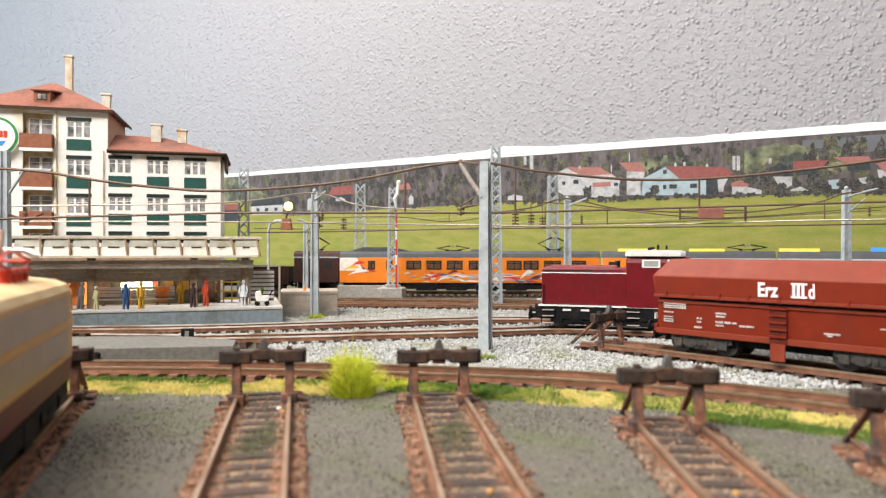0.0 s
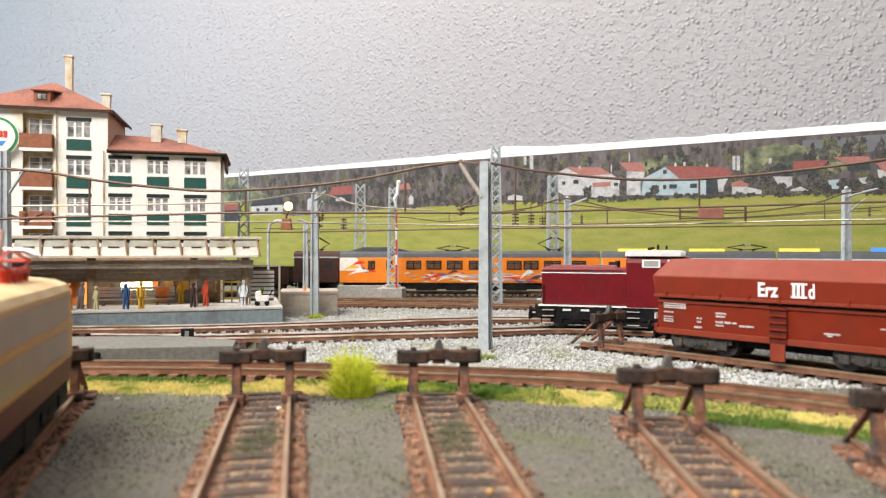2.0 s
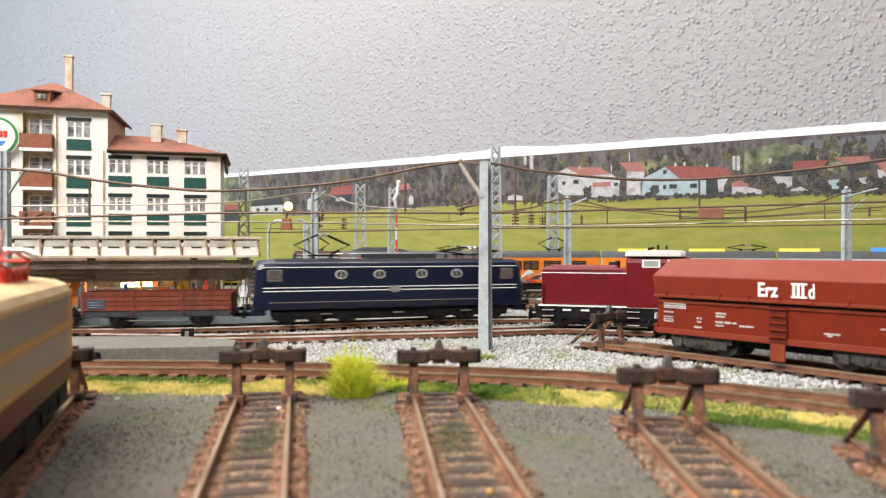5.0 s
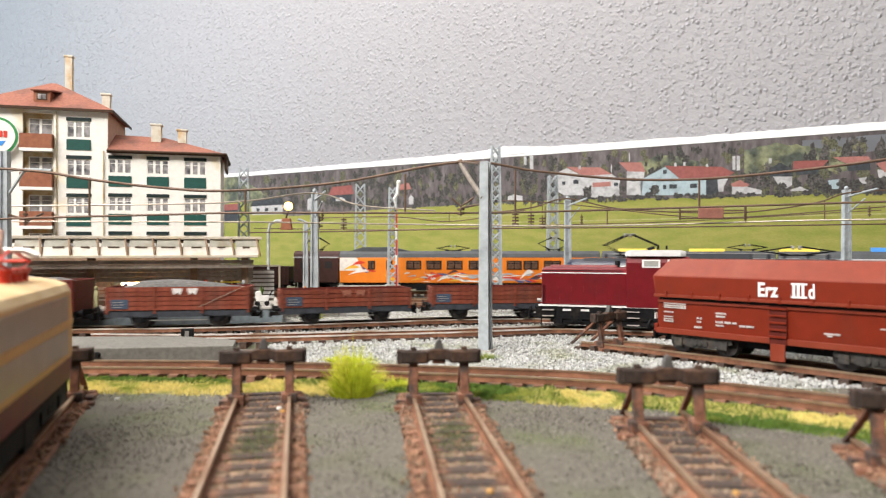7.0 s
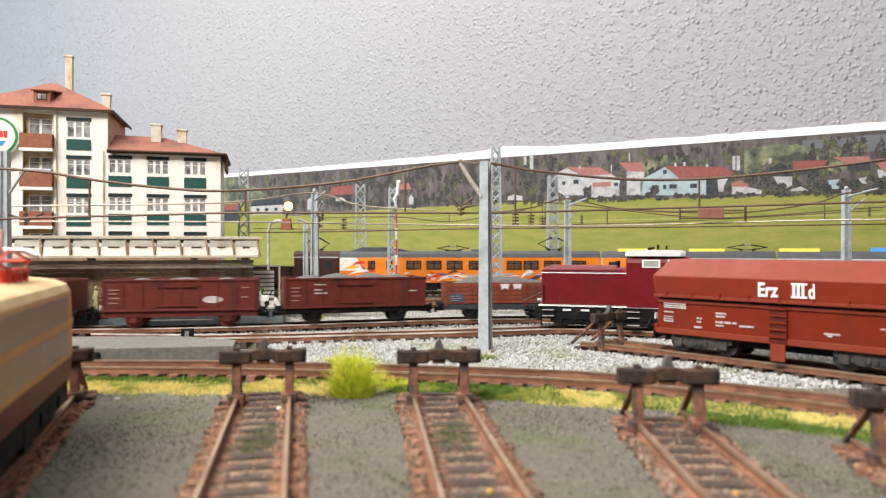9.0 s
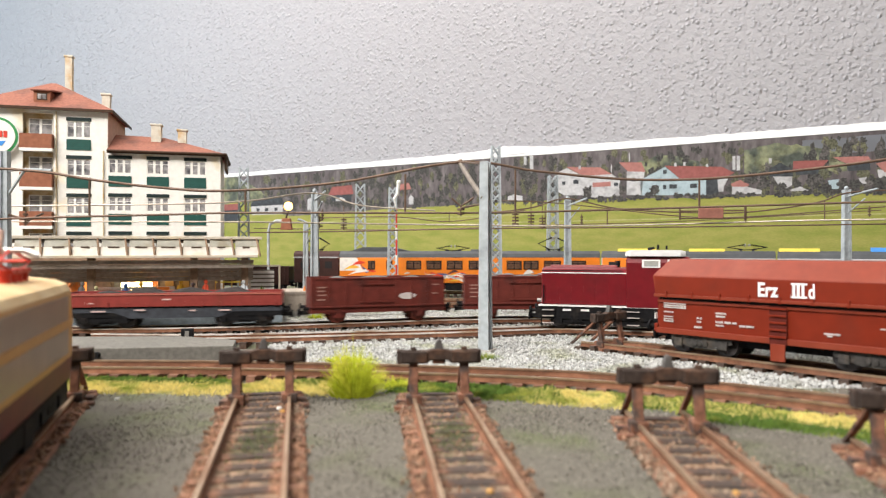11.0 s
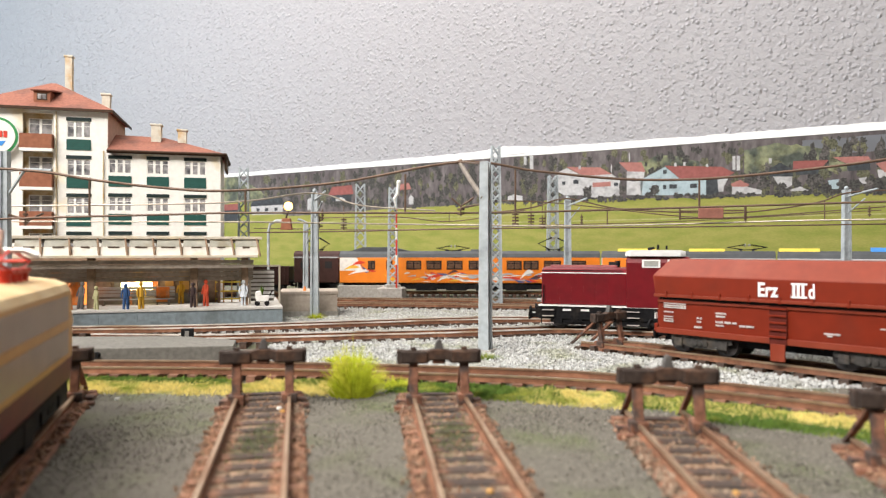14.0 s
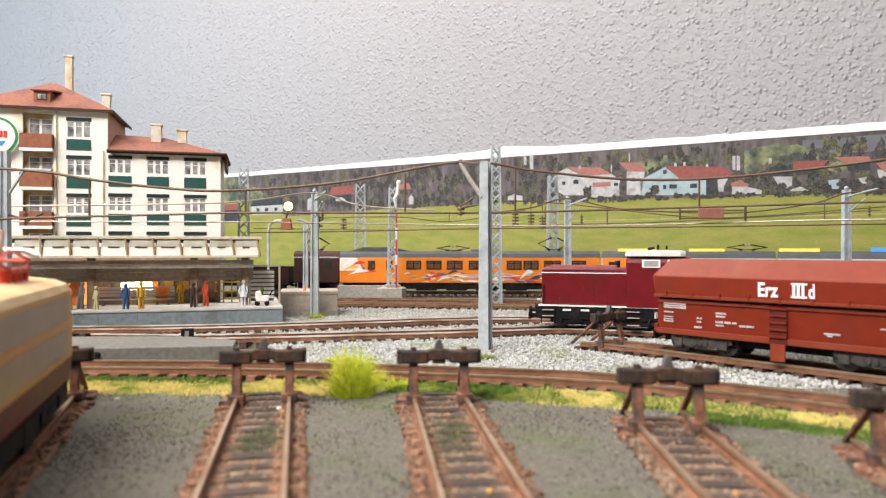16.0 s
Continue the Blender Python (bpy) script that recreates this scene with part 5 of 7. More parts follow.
    for x0, y0, z0, z1, s in ((-142.5, 58, 180, 236, 6.2), (-106, 34, 170, 197, 7.0), (-62, 22, 148, 169, 8.6), (-39, 22, 148, 165, 7.6)):
        ch = part("chimney", G().box(x0, x0 + s, y0, y0 + s, z0, z1), M_CHIM, w, "pale weathered chimney", 0.3)
        part("chimney_cap", G().box(x0 - 0.9, x0 + s + 0.9, y0 - 0.9, y0 + s + 0.9, z1, z1 + 1.8), M_CHIM, ch, bevel=0.3)
    dm = part("dormer", G().box(-153, -140, 2.5, 30, 178, 191.5), M_BALC, w, "brown roof dormer")
    part("dormer_window", G().box(-150.4, -142.4, 2.1, 2.7, 183.6, 189.6), M_DKBROWN, dm)
    part("dormer_pane", G().box(-149.6, -146.8, 1.9, 2.5, 184.4, 188.8).box(-146.0, -143.2, 1.9, 2.5, 184.4, 188.8), M_PANE, dm)
    part("dormer_roof", G().add([(-155, 0.5, 191.2), (-138, 0.5, 191.2), (-135, 30, 195.5), (-155, 30, 195.5), (-155, 0.5, 192.4), (-138, 0.5, 192.4), (-135, 30, 196.7), (-155, 30, 196.7)], [(3, 2, 1, 0), (4, 5, 6, 7), (0, 1, 5, 4), (1, 2, 6, 5), (2, 3, 7, 6), (3, 0, 4, 7)]), M_TILE, dm, bevel=0.2)
    part("bargeboard", G().box(3.4, 5.2, 2, 40, 127.5, 139.2), M_DKBROWN, w, "dark brown board under the wing eaves")
    for x0 in (-134.5, -97.5):
        part("downpipe", G().tube([(x0, -1.2, 60), (x0, -1.2, 140), (x0, -1.2, 174 if x0 < -100 else 141)], 0.55, 6), M_LOGGIA, w)
    return w


HOUSE = house()
sign = empty("wall_sign", -374, 575, 150, 15, "round white and green advertising sign with red shapes", "sign")
for r, yy, m in ((17, 0, M_FRAMEW), (16, -0.5, paint("sign_green", (0.04, 0.25, 0.08), 0.5)), (14, -1.0, M_FRAMEW)):
    g = G()
    disc(g, 0, yy, yy + 1.2, 0, r, 32)
    part("disc", g, m, sign)
for x0 in (-9, -5.4, -1.8, 1.8, 5.4):
    part("bar", G().box(x0, x0 + 2.7, -1.5, -0.9, -1, 4.4), M_REDBRIGHT, sign)
part("lower_shape", G().prism([(-6, -4), (7, -4), (4, -8), (-3, -8)], -1.4, -0.9, "y"), M_SKYBLUE, sign)

# ---- platform ----
M_PTOP = paint("pale_platform_top", (0.50, 0.485, 0.455), 0.9, 0, 0.12, 3, 0.05, 0.8, (0.5, 0.48, 0.43), 25)
M_PSIDE = paint("blue_grey_platform_edge", (0.20, 0.24, 0.26), 0.85, 0, 0.15, 3, 0.05, 0.8, (0.15, 0.175, 0.185), 18)
M_FASCIA = paint("cream_canopy_fascia", (0.62, 0.56, 0.46), 0.6, 0, 0.08, 5, 0, 1, (0.6, 0.52, 0.38), 20)
M_TIMBER = paint("weathered_brown_timber", (0.27, 0.185, 0.125), 0.8, 0, 0.25, 3)
M_GREYT = paint("grey_canopy_boards", (0.20, 0.18, 0.155), 0.8, 0, 0.25, 4)
M_SHOPOR = paint("orange_shop_poster", (0.70, 0.20, 0.04), 0.6, 0, 0.3, 6, 0, 1, (0.5, 0.35, 0.2), 8)
M_BOARD = paint("pale_weathered_boards", (0.36, 0.31, 0.26), 0.8, 0, 0.2, 3, 0.05, 0.8, (0.27, 0.225, 0.18), 40)
PLAT = (-115, 492, 0, 16.3)
def plat_at(u, v):
    a = radians(16.3)
    return PLAT[0] + u * math.cos(a) - v * math.sin(a), PLAT[1] + u * math.sin(a) + v * math.cos(a)


platform = empty("platform", *PLAT, "station platform with pale top and blue-grey edge", "platform", kind="structure")
part("platform_body", G().box(-420, -0.4, 0.8, 96, -0.5, 12.2), M_PSIDE, platform, bevel=0.3)
for k in range(18):
    part("edge_panel", G().box(-24 * (k + 1) + 0.06, -24 * k - 0.06, 0, 1.0, 0, 12.6), M_PSIDE, platform)
part("platform_top", G().box(-420, 0, -0.6, 96, 12.4, 14.2), M_PTOP, platform, "pale concrete platform top", 0.3)

canopy = empty("platform_canopy", *PLAT, "cream-fronted platform canopy on brown timber posts", "canopy")
part("canopy_deck", G().prism([(10.5, 60.5), (12, 62), (34, 61), (34, 59.5)], -420, -16, "x"), M_GREYT, canopy, "grey board canopy roof")
part("top_rail", G().box(-420, -14, 9.0, 12.5, 62.2, 64.2), M_FASCIA, canopy, "cream front rail", 0.3)
part("bottom_rail", G().box(-420, -17, 2.4, 4.6, 49.2, 51.0), M_FASCIA, canopy, bevel=0.2)
M_CANGLASS = paint("dusty_canopy_glass", (0.40, 0.39, 0.33), 0.3, 0, 0.15, 5, 0, 1, (0.30, 0.27, 0.20), 14)
M_CANWHITE = paint("white_canopy_panel", (0.66, 0.63, 0.56), 0.6, 0, 0.06, 5, 0, 1, (0.62, 0.55, 0.42), 16, (0.55, 0.75))


def slanted(g, x0, x1, y0, z0, y1, z1, thick=0.8):
    """A thin board leaning back from its lower front edge (y0, z0) to its upper edge (y1, z1)."""
    return g.add([(x0, y0, z0), (x1, y0, z0), (x1, y1, z1), (x0, y1, z1), (x0, y0 + thick, z0), (x1, y0 + thick, z0), (x1, y1 + thick, z1), (x0, y1 + thick, z1)],
                 [(0, 1, 2, 3), (7, 6, 5, 4), (0, 4, 5, 1), (1, 5, 6, 2), (2, 6, 7, 3), (3, 7, 4, 0)])


rc = random.Random(8)
for k in range(22):
    x0 = -16 - 17.4 * k
    part("glass_strip", slanted(G(), x0 - 16.6, x0 - 0.8, 7.2, 56.9, 10.6, 62.2), M_CANGLASS, canopy, "dusty glass strip")
    part("fascia_panel", slanted(G(), x0 - 16.6, x0 - 0.8, 4.0, 51.0, 7.1, 56.7), M_CANWHITE, canopy, "white canopy panel")
    part("rib", G().tube([(x0 + 0.4, 3.0, 50.0), (x0 - 0.1, 3.8, 53), (x0 - 1.0, 6.2, 58), (x0 - 1.9, 9.4, 62.6)], 0.75, 6), M_TIMBER, canopy, "thin curved brown rib")
    u0, u1 = rc.uniform(11, 13.5), rc.uniform(3.5, 7)
    part("slot", slanted(G(), x0 - u0, x0 - u1, 6.2, 56.1, 6.6, 57.0, 1.2), M_DKBROWN, canopy)
for yy, z in ((8, 44.2), (22, 34.8), (34, 52)):
    top = z + (7.2 if yy == 22 else 3.4)
    rows_ = 3 if yy == 22 else 2
    for j in range(rows_):
        za, zb = z - 2.6 + (top - z + 2.6) * j / rows_, z - 2.6 + (top - z + 2.6) * (j + 1) / rows_
        part("beam", G().box(-420, -20, yy - 0.5 * j, yy + 3, za + 0.15, zb - 0.15), M_BOARD, canopy, "weathered board beam", 0.2)
for x0 in (-26, -61, -128, -200):
    part("post", G().box(x0 - 2.4, x0 + 2.4, 16.5, 21, 14.2, 59), M_TIMBER, canopy, "brown timber post", 0.4)
    part("bracket", G().add([(x0 - 1, 25, 44), (x0 + 1, 25, 44), (x0 + 1, 12, 55), (x0 - 1, 12, 55), (x0 - 1, 27, 48), (x0 + 1, 27, 48), (x0 + 1, 16, 57), (x0 - 1, 16, 57)],
                            [(0, 1, 2, 3), (7, 6, 5, 4), (0, 4, 5, 1), (1, 5, 6, 2), (2, 6, 7, 3), (3, 7, 4, 0)]), M_TIMBER, canopy)

M_LITPOSTER = glow("backlit_orange_poster", (1.0, 0.33, 0.07), 1.3)
for u_, v_, w_, h_ in ((-141, 26, 9, 20), (-131.5, 30, 8, 19), (-84, 40, 9, 13)):
    ps = empty("poster_stand", *plat_at(u_, v_), 14.2, 16, "orange poster board standing on the platform", "poster stand", "poster boards on the platform")
    part("board", G().box(-w_ / 2, w_ / 2, -0.5, 0.5, 2, h_), M_LITPOSTER if w_ == 8 else M_SHOPOR, ps, "backlit orange poster" if w_ == 8 else "orange poster", 0.1)
    part("leg", G().box(-w_ / 2, -w_ / 2 + 0.8, 0.5, 1.2, 0, h_), M_DKBROWN, ps)
    part("leg", G().box(w_ / 2 - 0.8, w_ / 2, 0.5, 1.2, 0, h_), M_DKBROWN, ps)
kiosk = empty("platform_kiosk", *PLAT, "dark timber platform building with orange posters and a lit sign", "kiosk")
part("back_wall", G().box(-420, -44, 56, 58, 14.2, 57), M_TIMBER, kiosk, "dark timber wall")
part("side_wall", G().box(-46, -44, 46, 56, 14.2, 46), M_TIMBER, kiosk)
part("counter_front", G().box(-420, -52, 52, 54, 14.2, 22), M_GREYT, kiosk)
rk = random.Random(3)
for k in range(22):
    x0 = -56 - k * 11
    wd = rk.uniform(5, 9.5)
    part("poster", G().box(x0 - wd, x0, 54.6, 56.1, rk.uniform(22, 26), rk.uniform(34, 41)), rk.choice([M_SHOPOR, M_SHOPOR, M_TIMBER, M_OCHRE, M_GREYT, M_DKBROWN]), kiosk)
part("lit_sign", G().box(-113, -92, 44, 46, 25.2, 30.8), glow("lit_sign_panel", (1.0, 0.84, 0.46), 8.0), kiosk, "glowing yellow sign")

bench = empty("platform_bench", *PLAT, "grey slatted platform bench with backrest", "bench")
for z in (20.5, 23, 25.5):
    part("slat", G().box(-128, -76, 42.2, 43.0, z, z + 2.0), M_SILVER, bench)
for yy in (38, 40.4):
    part("seat_slat", G().box(-128, -76, yy - 1, yy + 1, 18.2, 19.0), M_SILVER, bench)
for x0 in (-124, -102, -80):
    part("leg", G().box(x0 - 0.6, x0 + 0.6, 37, 43, 14.2, 18.3), M_GREYT, bench)


def figurine(u, v, height, colour, label, lean=0.0, skirt=False):
    """A plain small standing figure in one piece."""
    k = height / 20.0
    g = G()
    if skirt:
        g.tube([(0, 0, 7 * k), (0, 0, 13 * k)], 3.0 * k, 10, 1.6 * k)
        g.tube([(-1, 0, 0), (-1, 0, 7 * k)], 0.7 * k, 6)
        g.tube([(1, 0, 0), (1, 0, 7 * k)], 0.7 * k, 6)
    else:
        g.tube([(-1.3 * k, -0.6 * k, 0), (-1.1 * k, 0, 9.6 * k)], 1.0 * k, 8, 1.2 * k)
        g.tube([(1.4 * k, 0.5 * k, 0), (1.1 * k, 0, 9.6 * k)], 1.0 * k, 8, 1.2 * k)
    g.tube([(0, 0, 9 * k), (0, 0, 12 * k), (0, 0, 15.4 * k), (0, 0, 16.4 * k)], 2.1 * k, 10, 1.5 * k)
    for s in (-1, 1):
        g.tube([(s * 2.2 * k, 0, 15.4 * k), (s * 3.1 * k, -0.6 * k, 12 * k), (s * 2.7 * k, -1.6 * k, 9 * k)], 0.75 * k, 6, 0.55 * k)
    g.tube([(0, 0, 16 * k), (0, 0, 17.4 * k)], 0.7 * k, 6)
    g.ball((0, 0, 18.4 * k), 1.55 * k, 10, 1.15)
    a = radians(16.3)
    x, y = PLAT[0] + u * math.cos(a) - v * math.sin(a), PLAT[1] + u * math.sin(a) + v * math.cos(a)
    ob = part("figurine", g, paint("figurine_%s" % label.split()[0], colour, 0.6, 0, 0.15, 2), None, smooth=True)
    ob.matrix_basis = pose(x / 1000, y / 1000, 0.0142, 0, lean, rk.uniform(-40, 40))
    return tagged(ob, label + " on the platform", "figurine", "figurines on the platform")


figurine(-104, 5, 17.5, (0.03, 0.08, 0.2), "blue and plain model figurine standing")
figurine(-94.5, 6, 18.5, (0.5, 0.28, 0.03), "yellow plain model figurine standing")
figurine(-61, 8, 17.5, (0.04, 0.025, 0.025), "dark plain model figurine standing")
figurine(-53, 18, 19, (0.5, 0.07, 0.03), "red plain model figurine standing")
figurine(-27, 16, 18.5, (0.62, 0.66, 0.70), "white plain model figurine in a dress", 0, True)
figurine(-123, 9, 16, (0.42, 0.40, 0.22), "olive plain model figurine beside the bench")
figurine(-134, 14, 19, (0.14, 0.13, 0.13), "charcoal plain model figurine carrying a case", 8)
figurine(-72, 46, 18, (0.60, 0.33, 0.03), "amber plain model figurine by the kiosk")
figurine(-108, 47, 17, (0.45, 0.2, 0.1), "brown plain model figurine behind the bench")
figurine(-140, 12, 18, (0.6, 0.2, 0.06), "orange plain model figurine near the kiosk")

pram = empty("pram", PLAT[0] + math.cos(radians(16.3)) * -14 - math.sin(radians(16.3)) * 10, PLAT[1] + math.sin(radians(16.3)) * -14 + math.cos(radians(16.3)) * 10, 14.2, 16, "pale pram with a small green plant on it", "pram")
part("basket", G().prism([(-4, 3), (4, 3), (5.4, 7.4), (-5, 7.4)], -2.4, 2.4, "y"), M_FRAMEW, pram, bevel=0.6)
part("hood", G().prism([(-5, 7), (0, 7), (-1, 11), (-4.4, 10.4)], -2.4, 2.4, "y"), M_FRAMEW, pram, bevel=0.6)
part("handle", G().tube([(5, 0, 7), (7.4, 0, 11)], 0.4, 6), M_BLACK, pram)
for x0 in (-3.4, 3.4):
    g = G()
    disc(g, x0, -2.7, -2.2, 1.8, 1.8, 12)
    disc(g, x0, 2.2, 2.7, 1.8, 1.8, 12)
    part("wheel", g, M_BLACK, pram)
g = G()
for k in range(24):
    a, b = rk.uniform(0, 6.28), rk.uniform(0.5, 1.6)
    g.tube([(0, 0, 8), (b * math.cos(a), b * math.sin(a), 10 + rk.uniform(1, 5))], 0.5, 4, 0.1)
part("foliage", g, M_MOSS, pram)


board = empty("notice_board", *plat_at(-12, 30), 14.2, 16, "white slatted notice board in a pale timber frame", "notice board")
part("frame", G().box(-11, -9.8, -1, 1, 0, 26).box(10.6, 12, -1, 1, 0, 29).box(-11, 12, -1, 1, 27.8, 29), M_FASCIA, board, bevel=0.2)
for k in range(7):
    part("slat", G().box(-9.8, 7.4, -0.6, 0.6, 4 + 3.1 * k, 6.0 + 3.1 * k), M_FRAMEW, board)
part("backing", G().box(-9.6, 7.2, 0.7, 1.2, 2, 25.5), M_GREYT, board)
fence = empty("yellow_frame_rack", *plat_at(-32, 52), 14.2, 16, "yellow steel rack beside the kiosk", "rack")
for x0 in (-16, -10, -4, 2):
    part("upright", G().box(x0, x0 + 0.9, -0.5, 0.5, 0, 24), M_OCHRE, fence)
for z in (2, 8, 15, 22):
    part("rail", G().box(-16, 2.9, -0.8, -0.4, z, z + 1.1), M_YELLOW, fence)
part("grid_panel", G().box(5, 16, -0.6, 0.2, 5, 22), M_FRAMEW, fence)
part("grid_opening", G().box(6, 10, -0.9, -0.5, 6, 13).box(11, 15, -0.9, -0.5, 6, 13).box(6, 10, -0.9, -0.5, 14, 21).box(11, 15, -0.9, -0.5, 14, 21), M_PANE, fence)

# ---- concrete pieces ----
M_BEIGE = paint("beige_concrete", (0.40, 0.345, 0.29), 0.9, 0, 0.12, 3, 0.05, 0.8, (0.30, 0.26, 0.22), 16)
blk = empty("concrete_block", -130, 548, 0, 10, "beige concrete retaining block behind the platform end", "block", kind="structure")
part("block_foot", G().box(-0.8, 45.8, -0.8, 40, -0.5, 5.2), M_CONC, blk, bevel=0.4)
part("block_body", G().box(0, 45, 0, 40, 5.0, 18.6), M_BEIGE, blk, bevel=0.4)
part("block_cap", G().box(-0.9, 45.9, -0.9, 41, 18.5, 21.4), M_BEIGE, blk, bevel=0.5)
part("cap_figure", G().tube([(19, 6, 21.4), (19, 6, 25.0)], 1.4, 8, 0.7), M_SHOPOR, blk, "small orange peg")
M_RAMP = paint("stained_concrete", (0.16, 0.153, 0.135), 0.9, 0, 0.2, 2, 0.1, 0.9, (0.14, 0.135, 0.12), 26, (0.45, 0.7))
ramp = empty("concrete_ramp", 0, 0, 0, 0, "low grey concrete loading ramp beside the siding", "ramp", kind="structure")
part("ramp_body", G().prism([(-330, 318), (-165, 321), (-101, 331), (-106, 352), (-140, 368), (-330, 360)], -0.5, 8.7, "z"), M_RAMP, ramp, "stained grey concrete", 0.5)
part("ramp_step", G().prism([(-330, 361), (-150, 369), (-136, 374), (-160, 376), (-330, 376)], -0.5, 6.0, "z"), M_RAMP, ramp, bevel=0.5)
g = G()
disc(g, -162, 319.4, 322.4, 5.6, 1.5, 14)
part("pipe_mouth", g, M_BLACK, ramp)
crate = empty("point_motor", -137, 368, 0, 10, "small black point motor box with pale front", "point motor")
part("case", G().box(-3, 3, -2, 2, 0, 12.6), M_BLACK, crate, bevel=0.3)
part("front_plate", G().box(-1.0, 1.0, -2.3, -1.9, 8.6, 11.6), M_STEEL, crate)
island = empty("mast_footing", -52, 722, 0, 0, "grey concrete footing under a lattice mast", "footing", kind="structure")
part("slab", G().prism([(-68, 704), (-42, 704), (-38, 714), (-42, 736), (-66, 736)], -0.5, 15, "z"), M_CONC, island, bevel=0.6)
island.matrix_basis = at(0, 0)
tagged(part("far_kerb", G().box(-118, -64, 768, 780, -0.5, 14), M_CONC), "pale concrete kerb before the orange railcar", "kerb", kind="structure")

# ---- masts and wires ----
def lattice_mast(x, y, z0, z1, w0, label, rz=12):
    m = empty("lattice_mast", x, y, z0, rz, label, "mast", "lattice masts")
    h = z1 - z0
    for sx in (-1, 1):
        for sy in (-1, 1):
            part("leg", G().add([(sx * w0 + a, sy * w0 * 0.6 + b, 0) for a, b in ((-1.0, -1.0), (1.0, -1.0), (1.0, 1.0), (-1.0, 1.0))] + [(sx * w0 * 0.7 + a, sy * w0 * 0.45 + b, h) for a, b in ((-0.7, -0.7), (0.7, -0.7), (0.7, 0.7), (-0.7, 0.7))],
                                [(3, 2, 1, 0), (4, 5, 6, 7), (0, 1, 5, 4), (1, 2, 6, 5), (2, 3, 7, 6), (3, 0, 4, 7)]), M_MAST, m)
    n = int(h / (w0 * 1.7))
    for side in (-1, 1):
        for k in range(n):
            g = G()
            q0, q1 = 1 - 0.3 * k / n, 1 - 0.3 * (k + 1) / n
            s = 1 if k % 2 else -1
            g.tube([(-s * w0 * q0, side * w0 * 0.55 * q0, h * k / n), (s * w0 * q1, side * w0 * 0.55 * q1, h * (k + 1) / n)], 0.8, 5)
            part("brace", g, M_MAST, m)
            part("brace", G().tube([(s * w0 * q0, side * w0 * 0.55 * q0, h * k / n), (-s * w0 * q1, side * w0 * 0.55 * q1, h * (k + 1) / n)], 0.55, 5), M_MAST, m)
    part("foot", G().box(-w0 - 3, w0 + 3, -w0 - 1, w0 + 1, -1 if z0 < 5 else -z0 * 0.1, 3), M_CONC, m, bevel=0.5)
    return m


def pole(x, y, z1, r, label, rz=0):
    p = empty("catenary_pole", x, y, 0, rz, label, "mast", "catenary poles")
    part("web", G().box(-r, r, -0.6, 0.6, 0, z1), M_MAST, p)
    for s in (-1, 1):
        part("flange", G().add([(s * r + a, b, 0) for a, b in ((-0.8, -r), (0.8, -r), (0.8, r), (-0.8, r))] + [(s * r * 0.72 + a, b * 0.8, z1) for a, b in ((-0.7, -r), (0.7, -r), (0.7, r), (-0.7, r))],
                               [(3, 2, 1, 0), (4, 5, 6, 7), (0, 1, 5, 4), (1, 2, 6, 5), (2, 3, 7, 6), (3, 0, 4, 7)]), M_MAST, p, bevel=0.15)
    part("foot", G().box(-r - 3, r + 3, -r - 2, r + 2, -0.5, 2.2), M_CONC, p, bevel=0.4)
    return p


def insulator(g, x, y, z, n=3, r=1.6):
    for k in range(n):
        g.tube([(x, y, z + k * 2.4), (x, y, z + k * 2.4 + 1.2)], r, 8)
    g.tube([(x, y, z - 1), (x, y, z + n * 2.4 + 0.6)], 0.5, 5)
    return g


M_ARM = paint("brown_grey_arm", (0.20, 0.17, 0.14), 0.6, 0, 0.2, 3)
main_mast = pole(22.5, 364, 101.5, 2.9, "pale grey catenary mast with slanting bracket arm", 68)
MAST_TURN = Matrix.Rotation(radians(-68), 4, "Z")
part("bracket", G(MAST_TURN).tube([(-1.5, -2, 82), (-7.5, 18, 94), (-12.2, 40, 105.6)], 1.3, 8), M_ARM, main_mast, "pale slanting bracket")
part("top_tie", G(MAST_TURN).tube([(0, 0, 100.4), (-12.2, 40, 106.4)], 0.5, 6), M_WIRE, main_mast)
part("clamp", G(MAST_TURN).ball((-12.2, 40, 106.6), 1.8, 8), M_WIRE, main_mast)
part("steady_arm", G(MAST_TURN).tube([(-1, 0, 79), (-4, 22, 80), (-12, 40, 79.6)], 0.6, 6).tube([(-17.5, 40, 85.2), (-12, 40, 80.5), (-4.5, 40, 85.4)], 0.6, 6), M_WIRE, main_mast)
part("insulator_stack", insulator(G(MAST_TURN), -12, 40, 75.6, 2, 2.2), M_WIRE, main_mast, "brown ceramic insulators")
lattice_mast(49, 640, 0, 151.5, 5.0, "tall pale lattice mast beside the far loop", 8)
lattice_mast(-109, 905, 0, 141, 7.6, "pale lattice mast behind the orange railcar")
lattice_mast(-212, 730, 0, 142, 6.0, "pale lattice mast beside the house")
lattice_mast(-53, 722, 15, 120, 4.8, "slim lattice mast on a concrete footing")
lattice_mast(140, 875, 0, 149, 7.0, "pale lattice mast near the backdrop")
